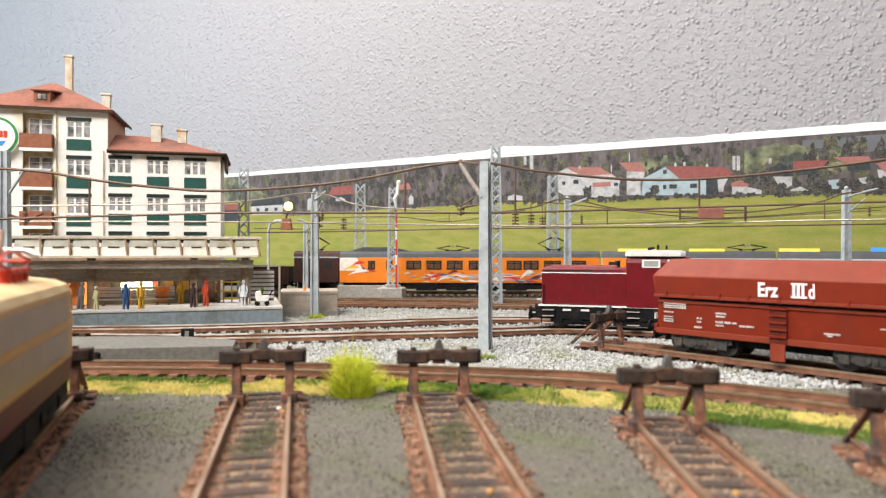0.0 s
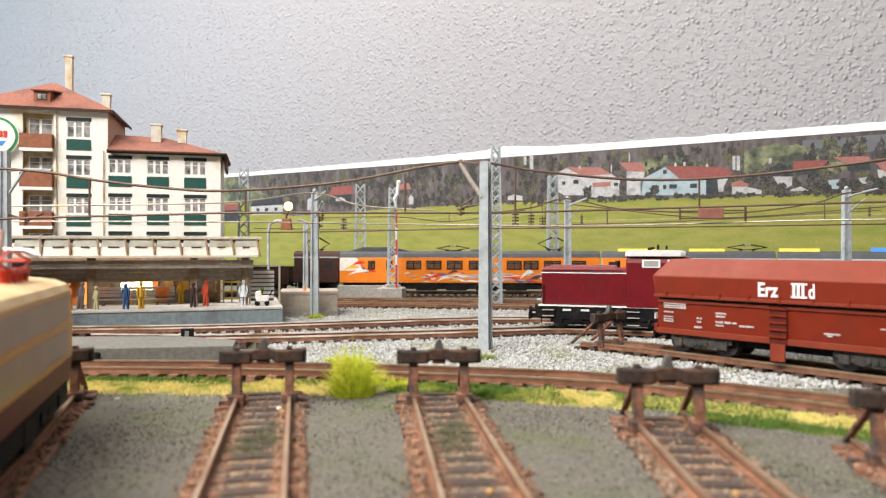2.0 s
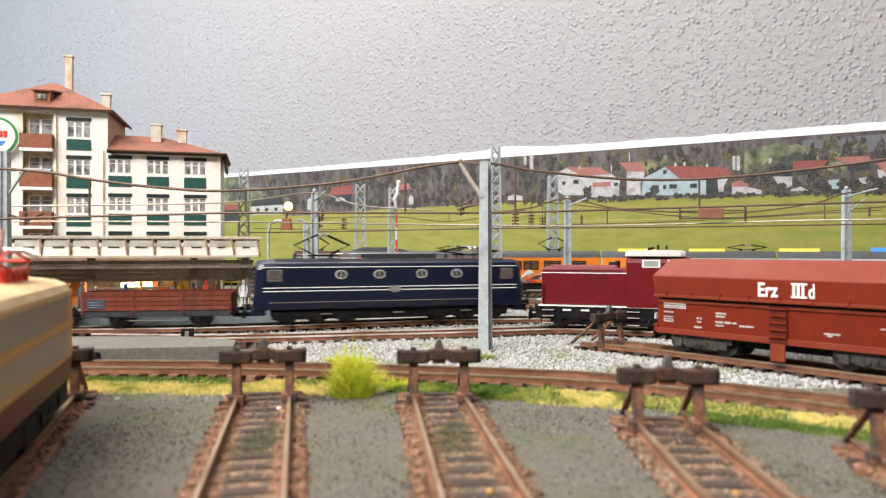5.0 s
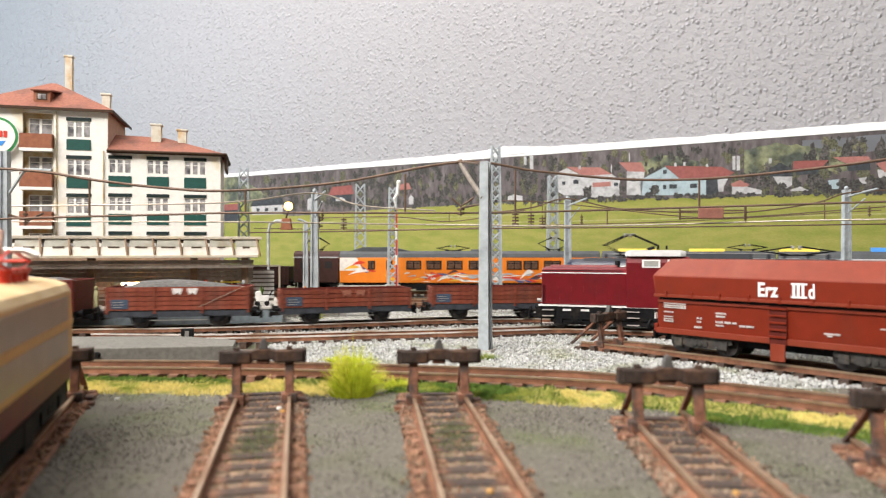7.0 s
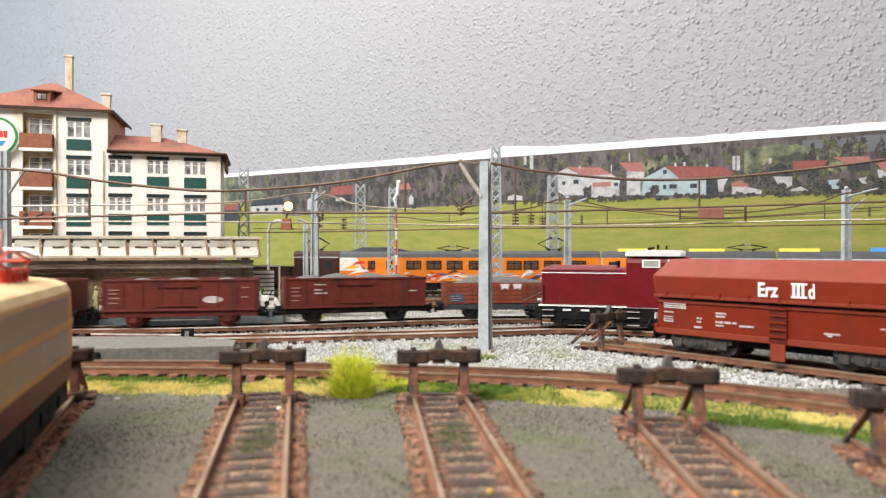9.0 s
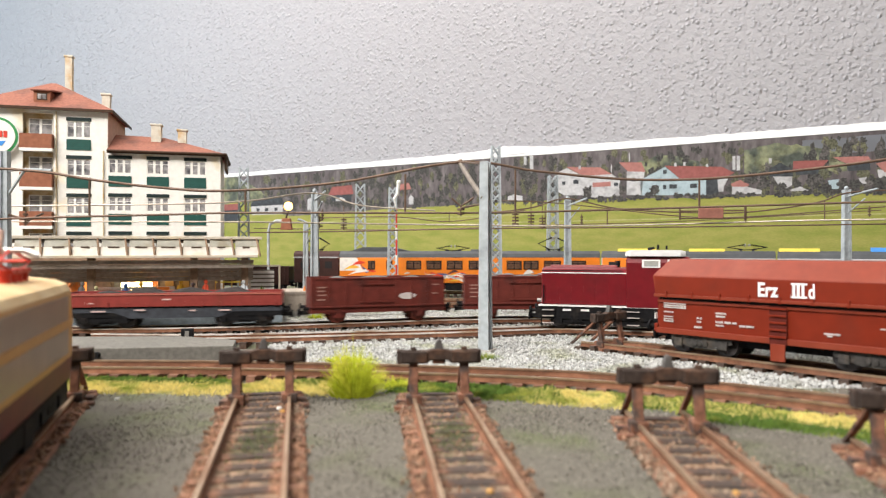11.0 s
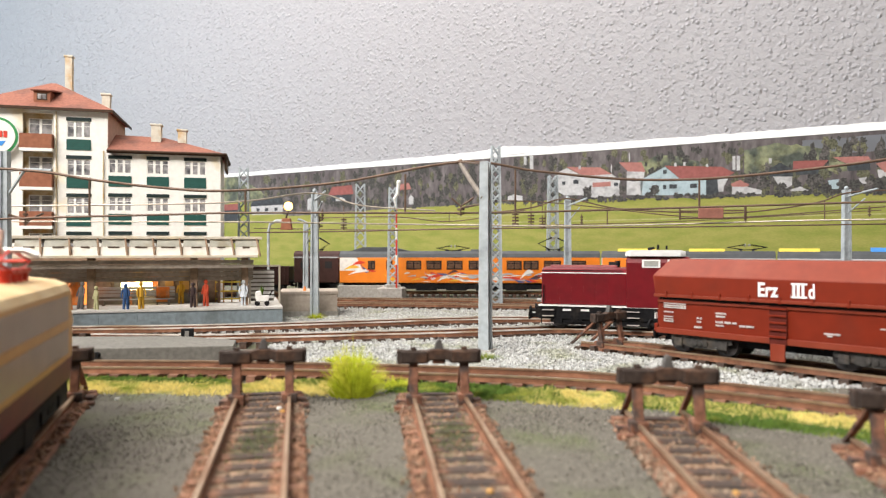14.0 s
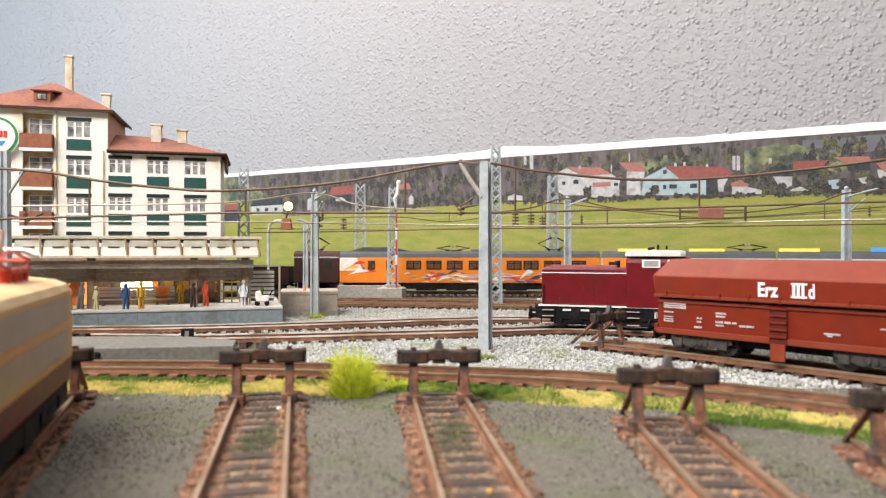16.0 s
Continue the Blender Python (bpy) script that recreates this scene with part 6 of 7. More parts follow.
for x, y, z, r in ((-101, 540, 100, 2.6), (-131, 655, 79, 2.0), (109, 600, 99, 2.6), (331, 563, 104, 2.8)):
    p = pole(x, y, z, r, "pale grey catenary pole with small arm")
    part("arm", G().tube([(0, 0, z - 6), (7, -10, z - 3), (12, -22, z - 1)], 0.8, 6).tube([(0, 0, z - 20), (8, -12, z - 8)], 0.6, 5), M_MAST, p)
    part("insulator_stack", insulator(G(), 9, -16, z - 22, 3, 1.3), M_WIRE, p)
    part("top_knob", G().ball((0, 0, z + 1.2), 1.8, 8), M_MAST, p)
    if z < 90:
        part("hook", G().tube([(0, 0, z - 4), (-1.5, -1, z + 3), (-7, -3, z + 4.5)], 1.1, 6), M_MAST, p)


_lp = pole(-258, 404, 113, 2.4, "pale grey catenary pole with a long bracket arm")
part("bracket", G().tube([(0, 0, 84), (13, -2, 102), (30, -4, 101)], 0.9, 6).tube([(0, 0, 101), (13, -2, 102)], 0.6, 6), M_MAST, _lp)
part("steady_arm", G().tube([(0, 0, 76), (16, -3, 72), (26, -6, 76)], 0.7, 6), M_WIRE, _lp)
part("insulator_stack", insulator(G(), 14, -3, 70, 3, 1.4), M_WIRE, _lp)


def wire(label, pts, r, material, drop=None):
    """A wire through plan points with heights, smoothed."""
    P = [Vector(p) for p in pts]
    Q = [P[0] * 2 - P[1]] + P + [P[-1] * 2 - P[-2]]
    out = []
    for i in range(1, len(Q) - 2):
        a, b, c, d = Q[i - 1:i + 3]
        for k in range(8):
            t = k / 8
            out.append(0.5 * (2 * b + (c - a) * t + (2 * a - 5 * b + 4 * c - d) * t * t + (3 * b - a - 3 * c + d) * t ** 3))
    out.append(P[-1])
    e = empty("overhead_wire", 0, 0, 0, 0, label, "overhead wire", "overhead wires")
    part("strand", G().tube(out, r, 8), material, e)
    for x, y, z0, z1 in drop or ():
        part("dropper", G().tube([(x, y, z0), (x, y, z1)], r * 0.85, 5), material, e)
    return e


wire("brown upper catenary wire sagging between masts", [(-279, 375, 101.3), (-226.4, 380, 98.5), (-197.7, 385, 94.3), (-161.8, 390, 90.3), (-124.8, 395, 88.8), (-60.9, 402, 94.3), (10.3, 404, 106.5), (55.2, 404, 101.2), (104, 400, 96.1), (147.1, 392, 95.3), (191.6, 378, 98.2), (232.3, 360, 102.4), (274.3, 345, 109.5)], 0.75, M_WIRE,
     [(-198.4, 385, 94.3, 74.0), (-114.1, 396, 88.9, 75.8), (-22.2, 403, 99.1, 76.5), (42.6, 404, 102.2, 76.6), (146.5, 392, 95.3, 78.9)])
wire("brown contact wire above the running line", [(-279, 375, 70.4), (-226.4, 380, 72.5), (-156.2, 392, 75.0), (-108.9, 396, 76.2), (21.9, 404, 76.6), (104, 400, 78.3), (147.1, 392, 79.2), (232.3, 360, 80.2), (274.3, 345, 81.1)], 0.6, M_WIRE)
wire("thin brown wire of the second line", [(-305.6, 440, 82.5), (-152.4, 470, 87.0), (-96, 505, 96.4), (-60.4, 510, 87.6), (-5.9, 515, 84.1)], 0.55, M_PALEWIRE)
wire("pale contact wire above the main line", [(-305.6, 440, 73.0), (-152.4, 470, 73.9), (-34.9, 505, 73.6), (88.9, 500, 72.2), (176.2, 480, 73.1), (228.1, 450, 73.8), (282.1, 420, 73.6)], 0.55, M_PALEWIRE)
wire("dark contact wire of the loop line", [(-158.6, 560, 68.7), (-87.8, 580, 70.1), (31.5, 580, 72.5), (191.7, 560, 73.3), (357.8, 520, 74.6)], 0.55, M_WIRE)
wire("catenary wire of the loop line", [(36.9, 590, 85.9), (76, 592, 90.9), (107.2, 595, 98.9), (148.6, 590, 90.3), (203.4, 580, 86.3), (251.5, 570, 85.8), (302.4, 560, 92.6), (331.6, 555, 101.4), (380.4, 540, 102.0)], 0.6, M_WIRE,
     [(87.9, 590, 91.7, 76.2), (141.3, 590, 91.7, 75.7), (309.3, 556, 94.2, 78.2)])
wire("second thin wire over the far tracks", [(40, 640, 100.1), (71.6, 640, 100.1), (119, 640, 96.9), (214.8, 620, 84.9), (264.7, 600, 83.4), (367.8, 570, 90.5)], 0.5, M_WIRE)
wire("low thin wire along the field", [(-129.1, 700, 87.0), (-48.4, 700, 88.1), (9.2, 700, 83.5), (84.1, 700, 95.1)], 0.5, M_WIRE, [(6.3, 700, 93.9, 82.4)])
wire("low wire behind the poles", [(-189.7, 690, 76.3), (-48.4, 700, 74.9), (124.4, 700, 80.1), (236.2, 690, 83.1), (408.8, 640, 91.6)], 0.45, M_WIRE)

sect = empty("section_insulator", 183.4, 470, 75.4, -15, "red-brown section insulator box hung in the wires", "insulator")
part("box", G().box(-8, 8, -2.5, 2.5, 0.6, 8), paint("red_brown_box", (0.27, 0.12, 0.09), 0.7), sect, bevel=0.6)
part("frame_rod", G().tube([(-20, 0, 6), (22, 0, 6)], 0.5, 5).tube([(-20, 0, 1), (22, 0, 1)], 0.5, 5).tube([(-20, 0, 0), (-20, 0, 8)], 0.7, 5).tube([(22, 0, -1), (22, 0, 9)], 0.9, 5), M_WIRE, sect)
for x, y, z in ((54.8, 520, 73.7), (68.0, 530, 73.2), (-86.9, 600, 73.1), (81.1, 560, 72.4), (-100.9, 560, 73.3)):
    o = empty("wire_insulator", x, y, z, 0, "brown ceramic insulator hung in the wires", "insulator", "insulators in the wires")
    part("ribs", insulator(G(), 0, 0, 0, 4, 2.6), M_WIRE, o, smooth=True)
    part("hanger", G().tube([(0, 0, 12), (0, 0, 20)], 0.4, 5), M_WIRE, o)

lamp = empty("yard_lamp", -134.8, 600, 0, 0, "lit warm yard lamp on a slim mast beside the house", "lamp")
part("post", G().tube([(-18, 0, 0), (-18, 0, 70), (-16.5, 0, 77), (-11, 0, 80), (-3, 0, 80)], 1.2, 8), M_MAST, lamp)
part("stem", G().tube([(-2, -2, 82), (0.5, -4, 89)], 0.7, 6), M_DKBROWN, lamp)
part("housing", G().prism([(-7, 72), (3, 72), (1.5, 82), (-5.5, 82)], -3, 3, "y"), M_BALC, lamp, bevel=0.5)
part("bulb", G().ball((0.5, -4, 92.5), 3.8, 16), glow("lit_lamp_glass", (1.0, 0.55, 0.13), 6.5), lamp, "glowing warm bulb", smooth=True)
sig = empty("signal_post", -48, 708, 15, 0, "slim red and white signal post beside the lattice mast", "signal")
part("post", G().tube([(0, 0, 0), (0, 0, 82)], 0.9, 8), M_REDBRIGHT, sig)
part("white_band", G().tube([(0, 0, 50), (0, 0, 62)], 1.05, 8).tube([(0, 0, 24), (0, 0, 34)], 1.05, 8), M_FRAMEW, sig)
part("lamp_head", G().tube([(0, 0, 78), (-2.4, 0, 92), (1.0, 0, 97), (2.2, 0, 108)], 1.5, 8, 1.9).ball((2.4, 0, 109), 2.6, 10), M_FRAMEW, sig, smooth=True)
# ---- backdrop: a printed panorama on the far wall ----
M_FOREST = paint("printed_dark_woods", (0.098, 0.084, 0.085), 0.8, 0, 0.32, 5, 0, 1, (0.155, 0.137, 0.137), 30, (0.42, 0.66))


def stretch(m, z):
    """Draws a material's grain out along the height, like rows of trunks."""
    nt = m.node_tree
    co = next(n for n in nt.nodes if n.type == "TEX_COORD")
    mp = nt.nodes.new("ShaderNodeMapping")
    mp.inputs["Scale"].default_value = (1, 1, z)
    nt.links.new(co.outputs["Object"], mp.inputs["Vector"])
    for n in nt.nodes:
        if n.type == "TEX_NOISE":
            nt.links.new(mp.outputs[0], n.inputs["Vector"])


stretch(M_FOREST, 0.35)
M_FIELD = paint("printed_meadow", (0.295, 0.285, 0.078), 0.8, 0, 0.12, 3, 0, 1, (0.225, 0.25, 0.055), 40, (0.4, 0.65))

M_HILL = paint("printed_pale_hill", (0.21, 0.22, 0.13), 0.8, 0, 0.4, 8, 0, 1, (0.075, 0.085, 0.07), 30, (0.42, 0.58))
stretch(M_FIELD, 4.0)
M_HAZE = paint("printed_grey_sky", (0.15, 0.155, 0.17), 0.7, 0, 0.1, 30)
M_PAPER = paint("white_paper_edge", (0.85, 0.85, 0.84), 0.7, 0, 0.04, 10)
M_PWALL = paint("printed_white_wall", (0.45, 0.445, 0.445), 0.7, 0, 0.15, 4, 0, 1, (0.33, 0.325, 0.325), 12)
M_PBLUE = paint("printed_blue_wall", (0.34, 0.42, 0.45), 0.7, 0, 0.1, 4, 0, 1, (0.28, 0.35, 0.37), 12)
M_PROOF = paint("printed_red_roof", (0.26, 0.09, 0.08), 0.7, 0, 0.15, 5)
M_PPINK = paint("printed_pink_roof", (0.34, 0.15, 0.13), 0.7, 0, 0.15, 5)
M_PDARK = paint("printed_dark_shape", (0.05, 0.055, 0.06), 0.7, 0, 0.3, 5)
M_PWOOD = paint("printed_dark_tree", (0.06, 0.058, 0.054), 0.8, 0, 0.6, 2.2, 0, 1, (0.10, 0.092, 0.086), 12)
M_PTREE = paint("printed_tree_green", (0.10, 0.10, 0.066), 0.8, 0, 0.55, 2.2, 0, 1, (0.15, 0.145, 0.09), 12)

panorama = empty("backdrop", WA.x, WA.y, 0, WALL_TURN, "printed landscape panorama with meadow, village and dark woods", "backdrop", kind="structure")


def sheet(name, outline, layer, material, label=""):
    """A flat printed shape on the panorama, as (run along the wall, height); layer counts sheets of a third of a millimetre."""
    pts = list(outline)
    if sum(a[0] * b[1] - b[0] * a[1] for a, b in zip(pts, pts[1:] + pts[:1])) > 0:
        pts.reverse()
    return part(name, G().prism(pts, -2.25 - 0.08 * layer, -2.2, "y"), material, panorama, label)


part("paper_sheet", G().box(-500, 1500, -2.2, -0.2, -0.4, EYE + 143), M_FOREST, panorama, "printed dark wooded hills")
rl = random.Random(11)


def ragged(top, y_low, amp, step, rnd):
    """Top edge given as points, made uneven, closed along a lower line."""
    out = []
    for (x0, y0), (x1, y1) in zip(top, top[1:]):
        n = max(1, int((x1 - x0) / step))
        for k in range(n):
            t = k / n
            out.append((x0 + (x1 - x0) * t, y0 + (y1 - y0) * t + rnd.uniform(-amp, amp)))
    out.append(top[-1])
    return out + [(top[-1][0], y_low), (top[0][0], y_low)]


# the paper's white upper margin, torn unevenly
margin = ragged([(-500, EYE + 148), (250, EYE + 149), (560, EYE + 152.5), (620, EYE + 158), (700, EYE + 152.5), (900, EYE + 151), (1500, EYE + 151)], EYE + 141.5, 0.8, 9, rl)
part("paper_top_edge", G().prism(margin[::-1], -3.0, -2.3, "y"), M_PAPER, panorama, "white torn paper edge")
part("paper_curl", G().add([(590, -3.2, EYE + 143), (660, -3.2, EYE + 145), (655, -3.6, EYE + 153), (620, -3.8, EYE + 156), (590, -4, EYE + 143.6), (660, -4, EYE + 145.8), (655, -4.4, EYE + 153.6), (620, -4.6, EYE + 156.6)],
                          [(0, 1, 2, 3), (7, 6, 5, 4), (0, 4, 5, 1), (1, 5, 6, 2), (2, 6, 7, 3), (3, 7, 4, 0)]), M_PAPER, panorama, "curled torn paper")

sheet("mist", ragged([(1026.8, 190.4), (1075, 191), (1160, 191.5)], 172, 0.8, 9, rl), 1, M_HAZE, "pale misty hill")
sheet("hill", ragged([(960, 184), (994.9, 189.3), (1020.5, 186.3), (1045.4, 180.2), (1075, 172)], 150, 1.2, 5, rl), 2, M_HILL, "pale printed hillside")
sheet("hill", ragged([(820, 176), (850, 184), (885, 180), (905, 172)], 160, 1.5, 5, rl), 1, M_HILL, "pale printed hillside")
sheet("hill", ragged([(-6.3, 197), (46.8, 195), (92.0, 175.9), (135.7, 150.5)], 67, 1.3, 8, rl), 1, M_HILL, "pale printed hillside")
sheet("meadow", ragged([(-30, 107), (163.7, 115.4), (296.9, 119.6), (417.1, 123.6), (526.1, 125.0), (625.5, 127.6), (716.5, 127.8), (800.0, 126.5), (913.3, 123.1), (1014.2, 123.7), (1180, 123.1)], -11, 0.5, 7, rl), 2, M_FIELD, "printed yellow-green meadow")
sheet("meadow", ragged([(-15.9, 140.1), (62.0, 148.7), (135.7, 129.1), (191.7, 112.9)], 108, 0.8, 8, rl), 3, M_FIELD)
M_PTRACK = paint("printed_field_path", (0.34, 0.33, 0.14), 0.8, 0, 0.15, 5)
for x0, x1, z0, tilt in ((180, 700, 104, 5), (560, 1150, 112, -3), (300, 1150, 96, 2)):
    sheet("field_path", ragged([(x0, z0), ((x0 + x1) / 2, z0 + tilt * 0.6), (x1, z0 + tilt)], z0 - 1, 0.5, 9, rl)[:-2] + [(x1, z0 + tilt - 1.6), ((x0 + x1) / 2, z0 + tilt * 0.6 - 1.8), (x0, z0 - 1.2)], 3, M_PTRACK)

# village houses as printed outlines: wall or roof colour and corners (run along the wall, height)
HOUSES = (
    ((M_PWALL, [(706, 139.9), (705, 167.6), (720, 174.3), (745.6, 160.5), (745.6, 133.4), (716.5, 134.5)]), (M_PWALL, [(744, 161.4), (786.3, 162.4), (798.4, 152.2), (798.4, 130.5), (745.6, 132.6)]), (M_PPINK, [(719, 176), (770, 172.2), (787, 161.6), (744.8, 161.4)]), (M_PPINK, [(759, 150.8), (785.5, 151.2), (785.5, 144.7), (759, 144.3)])),
    ((M_PWALL, [(808, 164.4), (833, 163), (828.4, 130.2), (808, 131)]), (M_PPINK, [(796.8, 177.9), (828.4, 175.9), (834, 162.2), (809.6, 164.3)])),
    ((M_PBLUE, [(827, 130.2), (827, 151.5), (860.6, 167.7), (881.4, 148.8), (881.4, 128.1)]), (M_PBLUE, [(880.7, 149.6), (913.3, 150.3), (913.3, 126.9), (880.7, 128.2)]), (M_PDARK, [(913.3, 150), (928.8, 149), (928.8, 127), (913.3, 127.7)]), (M_PWALL, [(927.4, 149.5), (942, 150.3), (935.8, 138), (934.4, 130.6), (928.8, 130.8)]), (M_PROOF, [(859.8, 169.3), (933, 163.4), (948.2, 155.1), (940, 150.4), (882, 148.8)])),
    ((M_PWALL, [(945.4, 136.8), (963, 136), (980.5, 130.8), (980.5, 125.8), (945.4, 127)]), (M_PPINK, [(944, 140.5), (955, 145.2), (965.8, 138.8), (964.5, 135.9), (945.4, 136.8)])),
    ((M_PWALL, [(993.6, 147.6), (1015.5, 147.9), (1015.5, 135.8), (1009, 131.8), (1000, 136.5)]), (M_PDARK, [(989.7, 157.2), (1001.4, 165), (1015.5, 155.7), (1016.7, 146.4), (989.7, 147.8)])),
    ((M_PDARK, [(1018, 156), (1046, 156), (1044, 148), (1020, 148)]), (M_PROOF, [(1016.7, 165.6), (1055.2, 164.6), (1048, 155.3), (1016.7, 155.6)])),
    ((M_PDARK, [(1074, 159), (1099, 159), (1099, 150), (1076, 150)]), (M_PPINK, [(1060, 167.7), (1096.7, 166.7), (1101.3, 158.9), (1075.6, 158.5)])),
    ((M_PWALL, [(1106, 150), (1121, 148), (1121, 138), (1108, 138)]), (M_PPINK, [(1104.7, 157.4), (1115, 159.4), (1122, 148.3), (1113.8, 146)])),
    ((M_PBLUE, [(1055.2, 139.5), (1066, 140.4), (1067.3, 128.6), (1056.4, 129)]),),
    ((M_PWALL, [(1087.4, 140.7), (1095.5, 141.6), (1096.7, 134.1), (1088.5, 133.1)]),),
    ((M_PDARK, [(281, 152), (326, 152), (326, 140), (283, 140)]), (M_PROOF, [(283.7, 166), (327, 167.4), (331, 151.4), (274, 151)])),
    ((M_PWALL, [(86, 137.9), (167, 137.9), (167, 120.7), (86, 120.7)]), (M_PDARK, [(93, 150.8), (164, 151.8), (171, 137.9), (82, 137)])),
    ((M_PPINK, [(427, 164.3), (446, 165), (450, 154.8), (420, 154)]),),
    ((M_PDARK, [(9.5, 132), (53, 132), (53, 109.8), (9.5, 109.8)]), (M_PROOF, [(12.5, 143), (52, 144), (57, 132), (5, 131)])),
)
for faces in HOUSES:
    home = None
    for j, (m_, corners) in enumerate(faces):
        if sum(a_[0] * b_[1] - b_[0] * a_[1] for a_, b_ in zip(corners, corners[1:] + corners[:1])) > 0:
            corners = corners[::-1]
        g_ = G().prism(corners, -2.68 - 0.05 * j, -2.6, "y")
        if home is None:
            home = part("printed_house", g_, m_, panorama, "printed village house")
        else:
            part("printed_face", g_, m_, home)
for x0, z0, w_, h_ in ((713, 154.7, 5, 5), (730, 156.3, 8, 6), (790, 149.3, 6, 5), (857.6, 163.2, 5, 5), (857.6, 143, 4.5, 5.6), (866, 143.4, 10, 5.8), (893, 143, 9, 5.8), (815, 155, 5, 5), (100, 133, 8, 6), (122, 133, 8, 6), (146, 133, 8, 6)):
    part("printed_window", G().box(x0, x0 + w_, -2.96, -2.6, z0 - h_, z0), M_PDARK, panorama)
for x0, z0, x1, z1 in ((946, 176.7, 949.5, 158.8), (951, 176.4, 955, 157.7), (872.5, 172.4, 875.5, 167.6), (884.4, 172.4, 887.3, 167.7), (913.3, 168.4, 916, 164.4), (738, 176.6, 741.4, 171.4), (811, 189.7, 812.4, 178.5), (785.5, 175.3, 787, 164), (989, 171, 992.3, 164.3), (652, 195.5, 656.4, 183.2), (662, 195.7, 667.4, 171.4)):
    part("printed_post", G().box(x0, x1, -2.98, -2.6, z1, z0), M_PWALL, panorama)
for x0, x1, z0, z1 in ((445.4, 454.3, 144.7, 129.7), (292.0, 312.1, 147.4, 140.4), (757, 787, 140, 129.8), (625.5, 649.8, 139.2, 128.8), (226.9, 245.5, 148.9, 126.3), (1014, 1033, 133, 128)):
    sheet("printed_patch", ragged([(x0, z0 - 3), ((x0 + x1) / 2, z0), (x1, z0 - 4)], z1, 1, 3, rl), 9, M_PWALL)


def crown(g, x, z, wide, tall, depth, pointed=False):
    """A ragged tree outline, leafy or pointed."""
    n = 26
    Q = []
    for i in range(n):
        a = 2 * math.pi * i / n
        r = 1 + 0.28 * noise.noise(Vector((x * 0.37 + 2.2 * math.cos(a), z * 0.37 + 2.2 * math.sin(a), 4))) * 2 + rl.uniform(-0.14, 0.14)
        k = (1 - 0.75 * max(0, math.sin(a))) if pointed else 1
        Q.append((x + wide * r * k * math.cos(a), min(EYE + 141, z + tall * r * math.sin(a))))
    return g.prism(Q[::-1], depth, -2.3, "y")


trees, woods = G(), G()
for k in range(750):
    x = rl.uniform(121, 1165)
    base = 133 + (x - 121) * -0.008
    z = rl.uniform(base + 4, 192) if rl.random() < 0.75 else base + rl.uniform(-2, 8)
    if 960 < x < 1050 and z > 166:
        continue
    big = rl.uniform(3.0, 8.5)
    crown(trees if rl.random() < (0.22 if x < 690 else 0.45) else woods, x, z, big * 0.6, big * (1.1 if x < 690 else 0.8), -2.44 - 0.0002 * k)
for x, z, w_, h_ in ((1038, 172, 5, 17), (1052, 172, 6, 16), (1075, 174, 5.5, 15), (1088, 170, 4, 14), (1110, 172, 6, 16), (1030, 165, 4, 12), (1128, 170, 6, 17)):
    crown(woods, x, z, w_, h_, -2.62, True)
for k in range(90):
    x = rl.uniform(690, 1150)
    crown(woods, x, 127.5 + rl.uniform(-2, 3) - (x - 690) * 0.008, rl.uniform(2, 5), rl.uniform(1.5, 3.4), -3.02 - 0.0003 * k)
for x, z, w_, h_ in ((752, 137, 7, 9), (846, 136, 7, 7), (838, 131, 5, 4), (1003, 134, 6, 5), (1040, 140, 9, 9), (700, 145, 6, 12), (968, 148, 8, 8), (800, 140, 3, 8), (1052, 131, 6, 6), (1070, 134, 6, 7), (1085, 133, 5, 5), (1099, 137, 5, 7), (1020, 138, 5, 6), (985, 140, 6, 7), (1112, 136, 7, 6)):
    crown(woods, x, z, w_, h_, -3.06)
tagged(part("printed_trees", trees, M_PTREE, panorama, "printed tree crowns"), kind="stuff")
tagged(part("printed_woods", woods, M_PWOOD, panorama, "printed dark tree crowns"), kind="stuff")

# ---- cinder bed under the stabling tracks ----
bed, nx, ny = G(), 130, 60
vs, fs = [], []
for j in range(ny + 1):
    for i in range(nx + 1):
        x, y = -290 + 600 * i / nx, -70 + 336 * j / ny
        z = 2.2 + 0.5 * noise.noise(Vector((x * 0.03, y * 0.03, 0))) + 0.25 * noise.noise(Vector((x * 0.2, y * 0.2, 1)))
        if j in (0, ny) or i in (0, nx):
            z = -0.3
        vs.append((x, y, z))
for j in range(ny):
    for i in range(nx):
        a = j * (nx + 1) + i
        fs.append((a, a + 1, a + nx + 2, a + nx + 1))
tagged(part("cinder_bed", bed.add(vs, fs), M_GROUND, smooth=True), "grey cinder bed between the stabling tracks", "ground", kind="structure")

# ---- loose stones, flock and grass ----
LINES = [np.array([(p[0], p[1]) for p in spline(l, 4.0)]) for l in (LINE_A, LINE_C, LINE_D, LINE_E, LINE_G)]
rng = np.random.default_rng(7)


def near_line(pts):
    d = np.full(len(pts), 1e9)
    for l in LINES:
        for s in range(0, len(l), 400):
            q = l[s:s + 400]
            d = np.minimum(d, np.sqrt(((pts[:, None, :] - q[None]) ** 2).sum(2)).min(1))
    return d


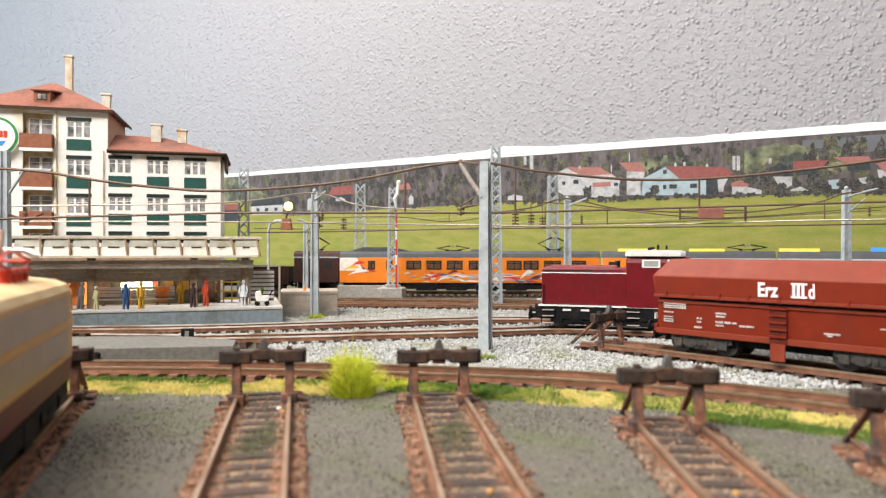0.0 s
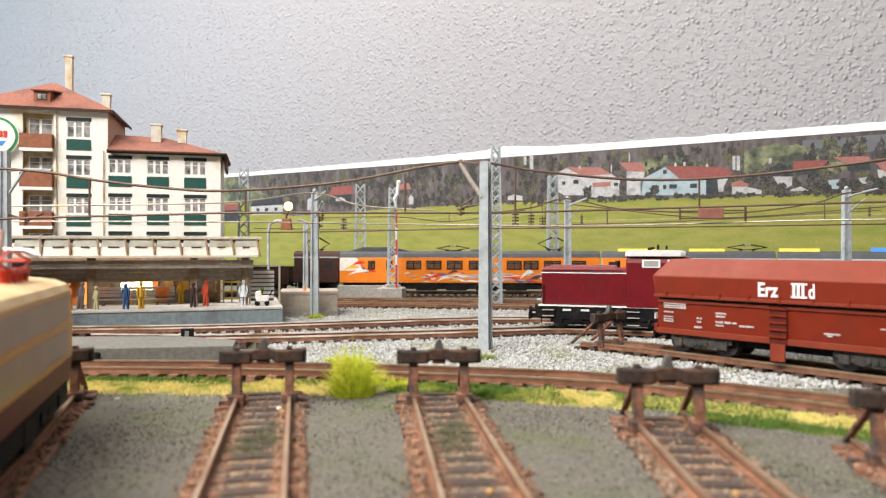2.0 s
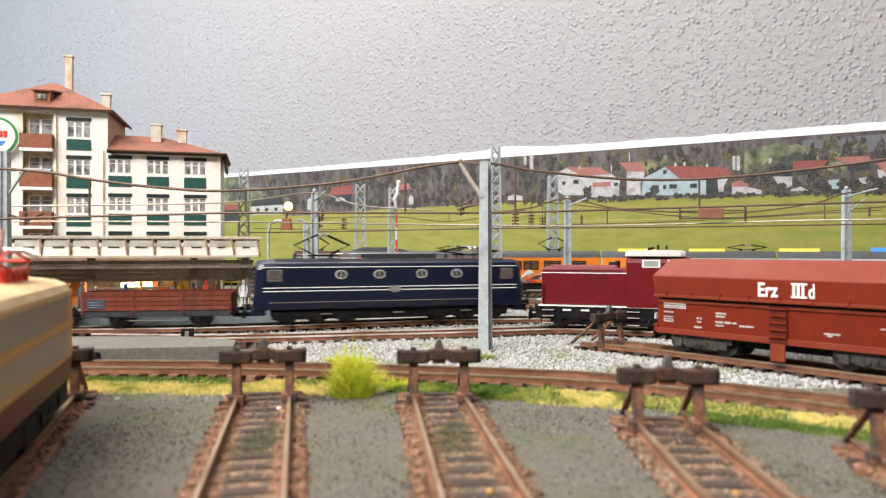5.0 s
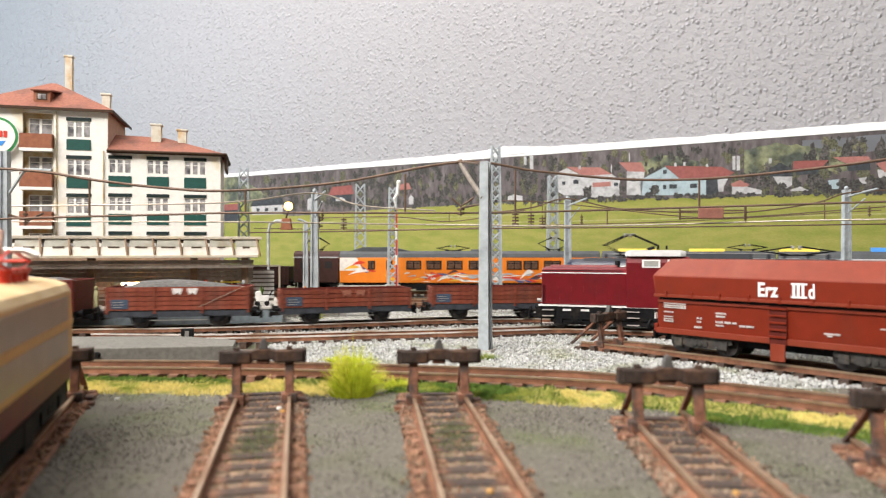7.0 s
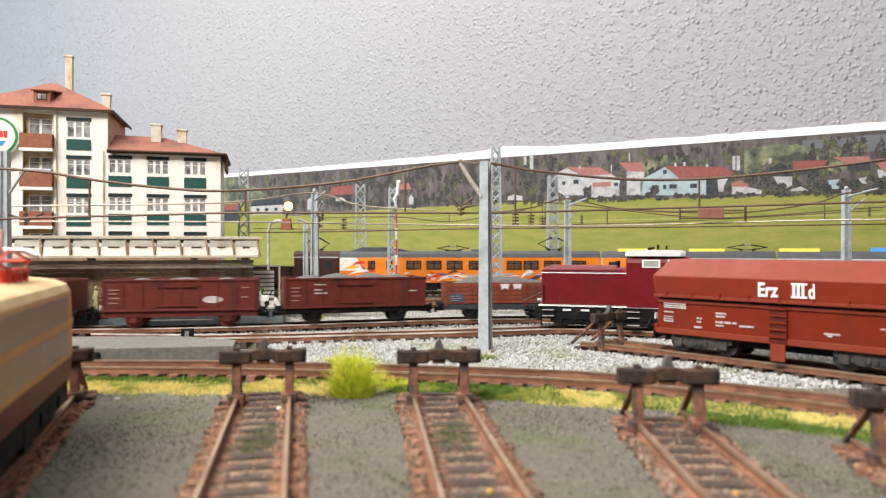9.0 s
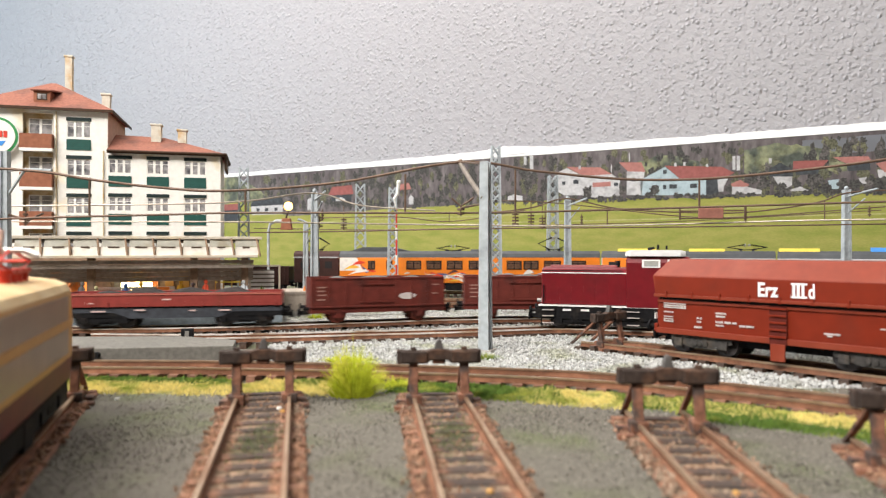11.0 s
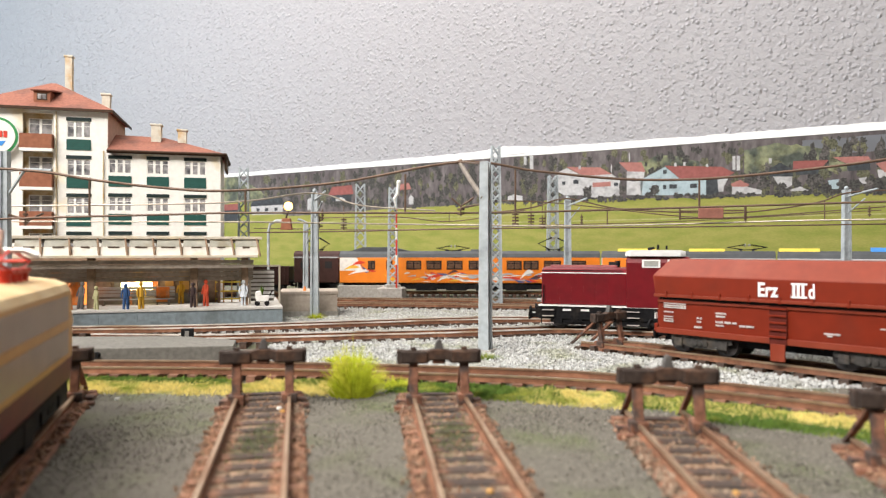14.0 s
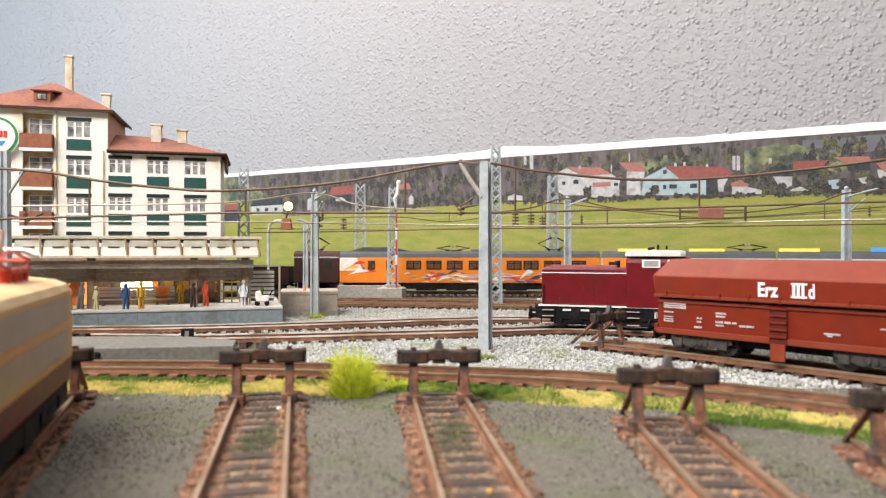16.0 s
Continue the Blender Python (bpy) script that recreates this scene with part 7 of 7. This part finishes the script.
def stones(name, pts, z, size, material, label):
    n = len(pts)
    octa = np.array([(1, 0, 0), (-1, 0, 0), (0, 1, 0), (0, -1, 0), (0, 0, 1), (0, 0, -1)], float)
    tri = np.array([(0, 2, 4), (2, 1, 4), (1, 3, 4), (3, 0, 4), (2, 0, 5), (1, 2, 5), (3, 1, 5), (0, 3, 5)])
    v = octa[None] * rng.uniform(0.6, 1.3, (n, 6, 1)) * (size * rng.uniform(0.6, 1.25, (n, 1, 1)))
    v += rng.normal(0, size * 0.18, v.shape)
    a = rng.uniform(0, 6.28, n)
    c, s = np.cos(a)[:, None], np.sin(a)[:, None]
    x, y = v[..., 0] * c - v[..., 1] * s, v[..., 0] * s + v[..., 1] * c
    v[..., 0], v[..., 1] = x + pts[:, :1], y + pts[:, 1:]
    v[..., 2] += np.asarray(z).reshape(-1, 1)
    f = (tri[None] + 6 * np.arange(n)[:, None, None]).reshape(-1, 3)
    me = bpy.data.meshes.new(name)
    me.from_pydata((v.reshape(-1, 3) * 0.001).tolist(), [], f.tolist())
    me.materials.append(material)
    return tagged(new(name, me), label, "gravel", kind="stuff")


def in_band(n, x0, x1, lo, hi):
    """Random plan points between two smooth lines y = lo(x) and y = hi(x)."""
    x = rng.uniform(x0, x1, n)
    a, b = np.interp(x, *lo), np.interp(x, *hi)
    return np.stack([x, a + (b - a) * rng.random(n)], 1)


def xy(line):
    q = np.array([(p[0], p[1]) for p in spline(line, 4.0)])
    o = np.argsort(q[:, 0])
    return q[o, 0], q[o, 1]


M_BALLASTBED = paint("pale_gravel_bed", (0.29, 0.285, 0.26), 0.95, 0, 0.3, 1.5, 0.15, 1.0, (0.28, 0.27, 0.22), 30)
ax, ay = xy(LINE_A)
dx, dy = xy([(-160, 384)] + LINE_D[1:])
cx_, cy_ = xy(LINE_C[3:13])
gx, gy = xy(LINE_G)
p1 = in_band(36000, -95, 215, (ax, ay + 13), (dx, dy + 30))
p2 = in_band(20000, -200, 240, (cx_, cy_ - 40), (gx, gy + 14))
P = np.concatenate([p1, p2])
dist = near_line(P)
keep = rng.random(len(P)) < np.where(dist < 14.5, 0.5, 1.0)
P, dist = P[keep], dist[keep]
Z = np.where(dist < 14.5, 1.0, 2.0 - np.clip((dist - 15) * 0.02, 0, 0.8)) + rng.uniform(-0.4, 0.5, len(P))
stones("ballast_stones", P, Z, 0.76, M_BALLAST, "pale crushed stone ballast between the tracks")
for nm_, x0_, x1_, lo_, hi_ in (("ballast_bed", -95, 215, (ax, ay + 14), (dx, dy + 30)), ("ballast_bed", -200, 240, (cx_, cy_ - 40), (gx, gy + 14))):
    xs_ = np.linspace(x0_, x1_, 40)
    a_, b_ = np.interp(xs_, *lo_), np.interp(xs_, *hi_)
    b_ = np.maximum(b_, a_ + 1)
    vs_ = [(float(x), float(y), z) for x, ya, yb in zip(xs_, a_, b_) for y, z in ((ya, 0.0), (ya, 0.9), (yb, 0.9), (yb, 0.0))]
    fs_ = [(4 * i + j, 4 * i + 4 + j, 4 * i + 5 + j, 4 * i + 1 + j) for i in range(39) for j in range(3)]
    tagged(part(nm_, G().add(vs_, fs_), M_BALLASTBED), "pale gravel bed under the running lines", "ground", kind="structure")
p3 = in_band(70000, -170, 190, (np.array([-170, 190]), np.array([100, 80])), (ax, ay - 20))
stones("cinder_grit", p3, rng.uniform(1.9, 2.5, len(p3)), 0.26, M_GRIT, "fine grey cinder grit between the stabling tracks")

grit, grit_z = [], []
for x_, d_, sl_, e_ in SPURS:
    for off_, sp_, n_, z_ in ((-11.6, 1.3, 900, 3.1), (11.6, 1.3, 900, 3.1), (-6.6, 0.8, 350, 3.0), (6.6, 0.8, 350, 3.0), (0.0, 3.6, 500, 2.9)):
        yy_ = rng.uniform(70, e_ + 12, n_)
        grit.append(np.stack([x_ + sl_ * (yy_ - d_) + off_ + rng.normal(0, sp_, n_), yy_], 1))
        grit_z.append(z_ + rng.uniform(-0.5, 0.5, n_))
stones("track_grit", np.concatenate(grit), np.concatenate(grit_z), 0.62, M_RUSTGRIT, "rusty brown grit along the stabling rails")


def flock(name, bands, n, height, material, label):
    """Many short blades standing in bands below the front siding: (x0, x1, nearest, farthest offset)."""
    vs, fs = [], []
    for x0, x1, o0, o1, share in bands:
        m = int(n * share)
        x = rng.uniform(x0, x1, m)
        u = rng.beta(1.6, 1.6, m)
        y = np.interp(x, ax, ay) + o0 + (o1 - o0) * u + rng.normal(0, 1.6, m)
        for px, py in zip(x, y):
            k = 0.55 + 0.9 * abs(noise.noise(Vector((px * 0.09, py * 0.09, 5))))
            h, a, l = height * k * rng.uniform(0.6, 1.3), rng.uniform(0, 6.28), rng.uniform(0.2, 1.1)
            w = 0.42
            i = len(vs)
            vs += [(px - w * math.cos(a), py - w * math.sin(a), 1.4), (px + w * math.cos(a), py + w * math.sin(a), 1.4), (px + l * math.sin(a) + w * 0.5, py + l * math.cos(a), 1.6 + h), (px + w * math.sin(a), py - w * math.cos(a), 1.4)]
            fs += [(i, i + 1, i + 2), (i + 1, i + 3, i + 2), (i + 3, i, i + 2)]
    return tagged(part(name, G().add(vs, fs), material), label, "ground cover", kind="stuff")


flock("green_flock", [(-165, -85, -26, -13, 0.16), (-62, -48, -26, -13, 0.04), (-22, 18, -34, -13, 0.2), (0, 42, -38, -13, 0.3), (60, 108, -36, -14, 0.18), (75, 140, -46, -34, 0.14)], 30000, 2.3, M_MOSS, "dark green scatter along the siding")
flock("yellow_flock", [(-150, -72, -44, -22, 0.28), (-72, -36, -40, -13, 0.18), (28, 62, -40, -14, 0.22), (66, 150, -34, -14, 0.32)], 34000, 2.1, M_YFLOCK, "yellow scatter along the siding")


def grass_tuft(x, y, r, height, n, material, label):
    vs, fs = [], []
    for k in range(n):
        a, q = rng.uniform(0, 6.28), r * math.sqrt(rng.random()) * 0.5
        bx, by = x + q * math.cos(a), y + q * math.sin(a) * 0.7
        lean = rng.uniform(0.0, 1.0) ** 1.2 * r * 0.95
        h = height * rng.uniform(0.3, 1.0) ** 0.8 * (1.15 - 0.62 * lean / r - 0.6 * q / r)
        dx_, dy_ = lean * math.cos(a), lean * math.sin(a) * 0.8
        w = 0.17
        i = len(vs)
        for t in (0, 0.5, 1):
            ww = w * (1 - 0.75 * t)
            cx, cy, cz = bx + dx_ * t * t, by + dy_ * t * t, 1.2 + h * (t - 0.12 * t * t)
            vs += [(cx - ww, cy, cz), (cx + ww, cy - 0.06, cz)]
        fs += [(i, i + 1, i + 3, i + 2), (i + 2, i + 3, i + 5, i + 4)]
    return tagged(part("grass_tuft", G().add(vs, fs), material), label, "grass")


def moss_patch(x, y, rx, ry, n):
    vs, fs = [], []
    for k in range(n):
        px, py = rng.normal(x, rx), rng.normal(y, ry)
        a, h = rng.uniform(0, 6.28), rng.uniform(0.5, 1.5)
        i = len(vs)
        vs += [(px - 0.22 * math.cos(a), py - 0.22 * math.sin(a), 2.6), (px + 0.22 * math.cos(a), py + 0.22 * math.sin(a), 2.6), (px + 0.3 * math.sin(a), py + 0.5 * math.cos(a), 3.2 + h)]
        fs.append((i, i + 1, i + 2))
    return tagged(part("moss_patch", G().add(vs, fs), M_MOSSDARK), "dull green moss between the rails", "moss", kind="stuff")


M_MOSSDARK = paint("dull_moss", (0.165, 0.19, 0.105), 0.95, 0, 0.35, 1.5, 0, 1, (0.18, 0.19, 0.10), 8)
moss_patch(-50, 186, 3.4, 9, 900)
moss_patch(3, 192, 3.6, 10, 1000)
for px_, py_, c_ in ((-53, 222, M_FRAMEW), (-51, 218, M_OCHRE), (10, 146, M_OCHRE), (62, 145, M_OCHRE), (-112, 236, M_FRAMEW), (-54.5, 238, M_FRAMEW)):
    tagged(part("pebble", G().ball((px_, py_, 3.7), 0.9, 8, 0.7), c_, smooth=True), "small pale pebble lying on the track", "pebble", "pebbles")
M_TUFT = paint("fresh_yellow_green_grass", (0.42, 0.47, 0.03), 0.8, 0, 0.3, 2, 0, 1, (0.55, 0.54, 0.06), 8)
grass_tuft(-32.6, 247, 12.5, 25, 850, M_TUFT, "bright yellow-green grass tuft beside the siding")
grass_tuft(-18, 262, 8, 7, 300, M_TUFT, "small yellow-green grass tuft at the siding")
grass_tuft(-99.5, 534, 9, 6, 200, M_TUFT, "small green tuft at the foot of a pole")
grass_tuft(20, 336, 10, 4, 260, M_MOSS, "low green tuft at the foot of the mast")
grass_tuft(-48, 322, 16, 5, 500, M_TUFT, "sparse pale grass in the ballast")

# ---- the passing goods train ----
FRONT = [(0.0, 1219.0), (2.5, 1486.2), (3.0, 1539.7), (3.5, 1594.3), (4.2, 1671.6), (6.3, 1903.7), (7.0, 1981.1), (8.0, 2088.3), (9.2, 2220.4), (11.3, 2467.9), (12.5, 2616.0), (16.0, 3047.0)]
TRAIN = [(electric_loco(), 0.0, -178.3),
         (plank_wagon(89, "low-sided red-brown plank wagon with dark frame", False, False, 4), -193.0, -282.0),
         (plank_wagon(87, "red-brown plank wagon with dark lettering panel", False, True, 4), -299.4, -386.2),
         (plank_wagon(86, "red-brown plank wagon heaped with grey coal", True, True), -403.4, -489.4),
         (gondola(96, "dark red-brown high-sided wagon heaped with coal", True, M_WHEEL), -505.8, -601.6),
         (gondola(92.6, "dark red-brown high-sided wagon with an oval label", False, M_WHEELRED), -616.3, -708.9),
         (gondola(92.6, "dark red-brown high-sided wagon before the flat wagon", False, M_WHEELRED), -726.6, -819.2),
         (flat_wagon(130.5), -835.2, -965.7)]


def on_run(s):
    r = [p[3] for p in RUN_C]
    return float(np.interp(s, r, [p[0] for p in RUN_C])), float(np.interp(s, r, [p[1] for p in RUN_C]))


def motions():
    times = [i * 0.25 for i in range(65)]
    ft, fs_ = [p[0] for p in FRONT], [p[1] for p in FRONT]
    for thing, a, b in TRAIN:
        rows = []
        for t in times:
            s = float(np.interp(t, ft, fs_))
            half = (a - b) * 0.34
            mid = s + (a + b) / 2
            p, q = on_run(mid - half), on_run(mid + half)
            rows.append((t, at((p[0] + q[0]) / 2, (p[1] + q[1]) / 2, 0, math.degrees(math.atan2(q[1] - p[1], q[0] - p[0])))))
        walk(thing, rows)
    for ob, x, r in AXLES:
        n = 300
        rows = []
        for i in range(n + 1):
            t = 16 * i / n
            turn = math.degrees((float(np.interp(t, ft, fs_)) - fs_[0]) / r)
            rows.append((t, at(x, 0, RAIL + r) @ Matrix.Rotation(radians(turn), 4, "Y")))
        walk(ob, rows)


motions()
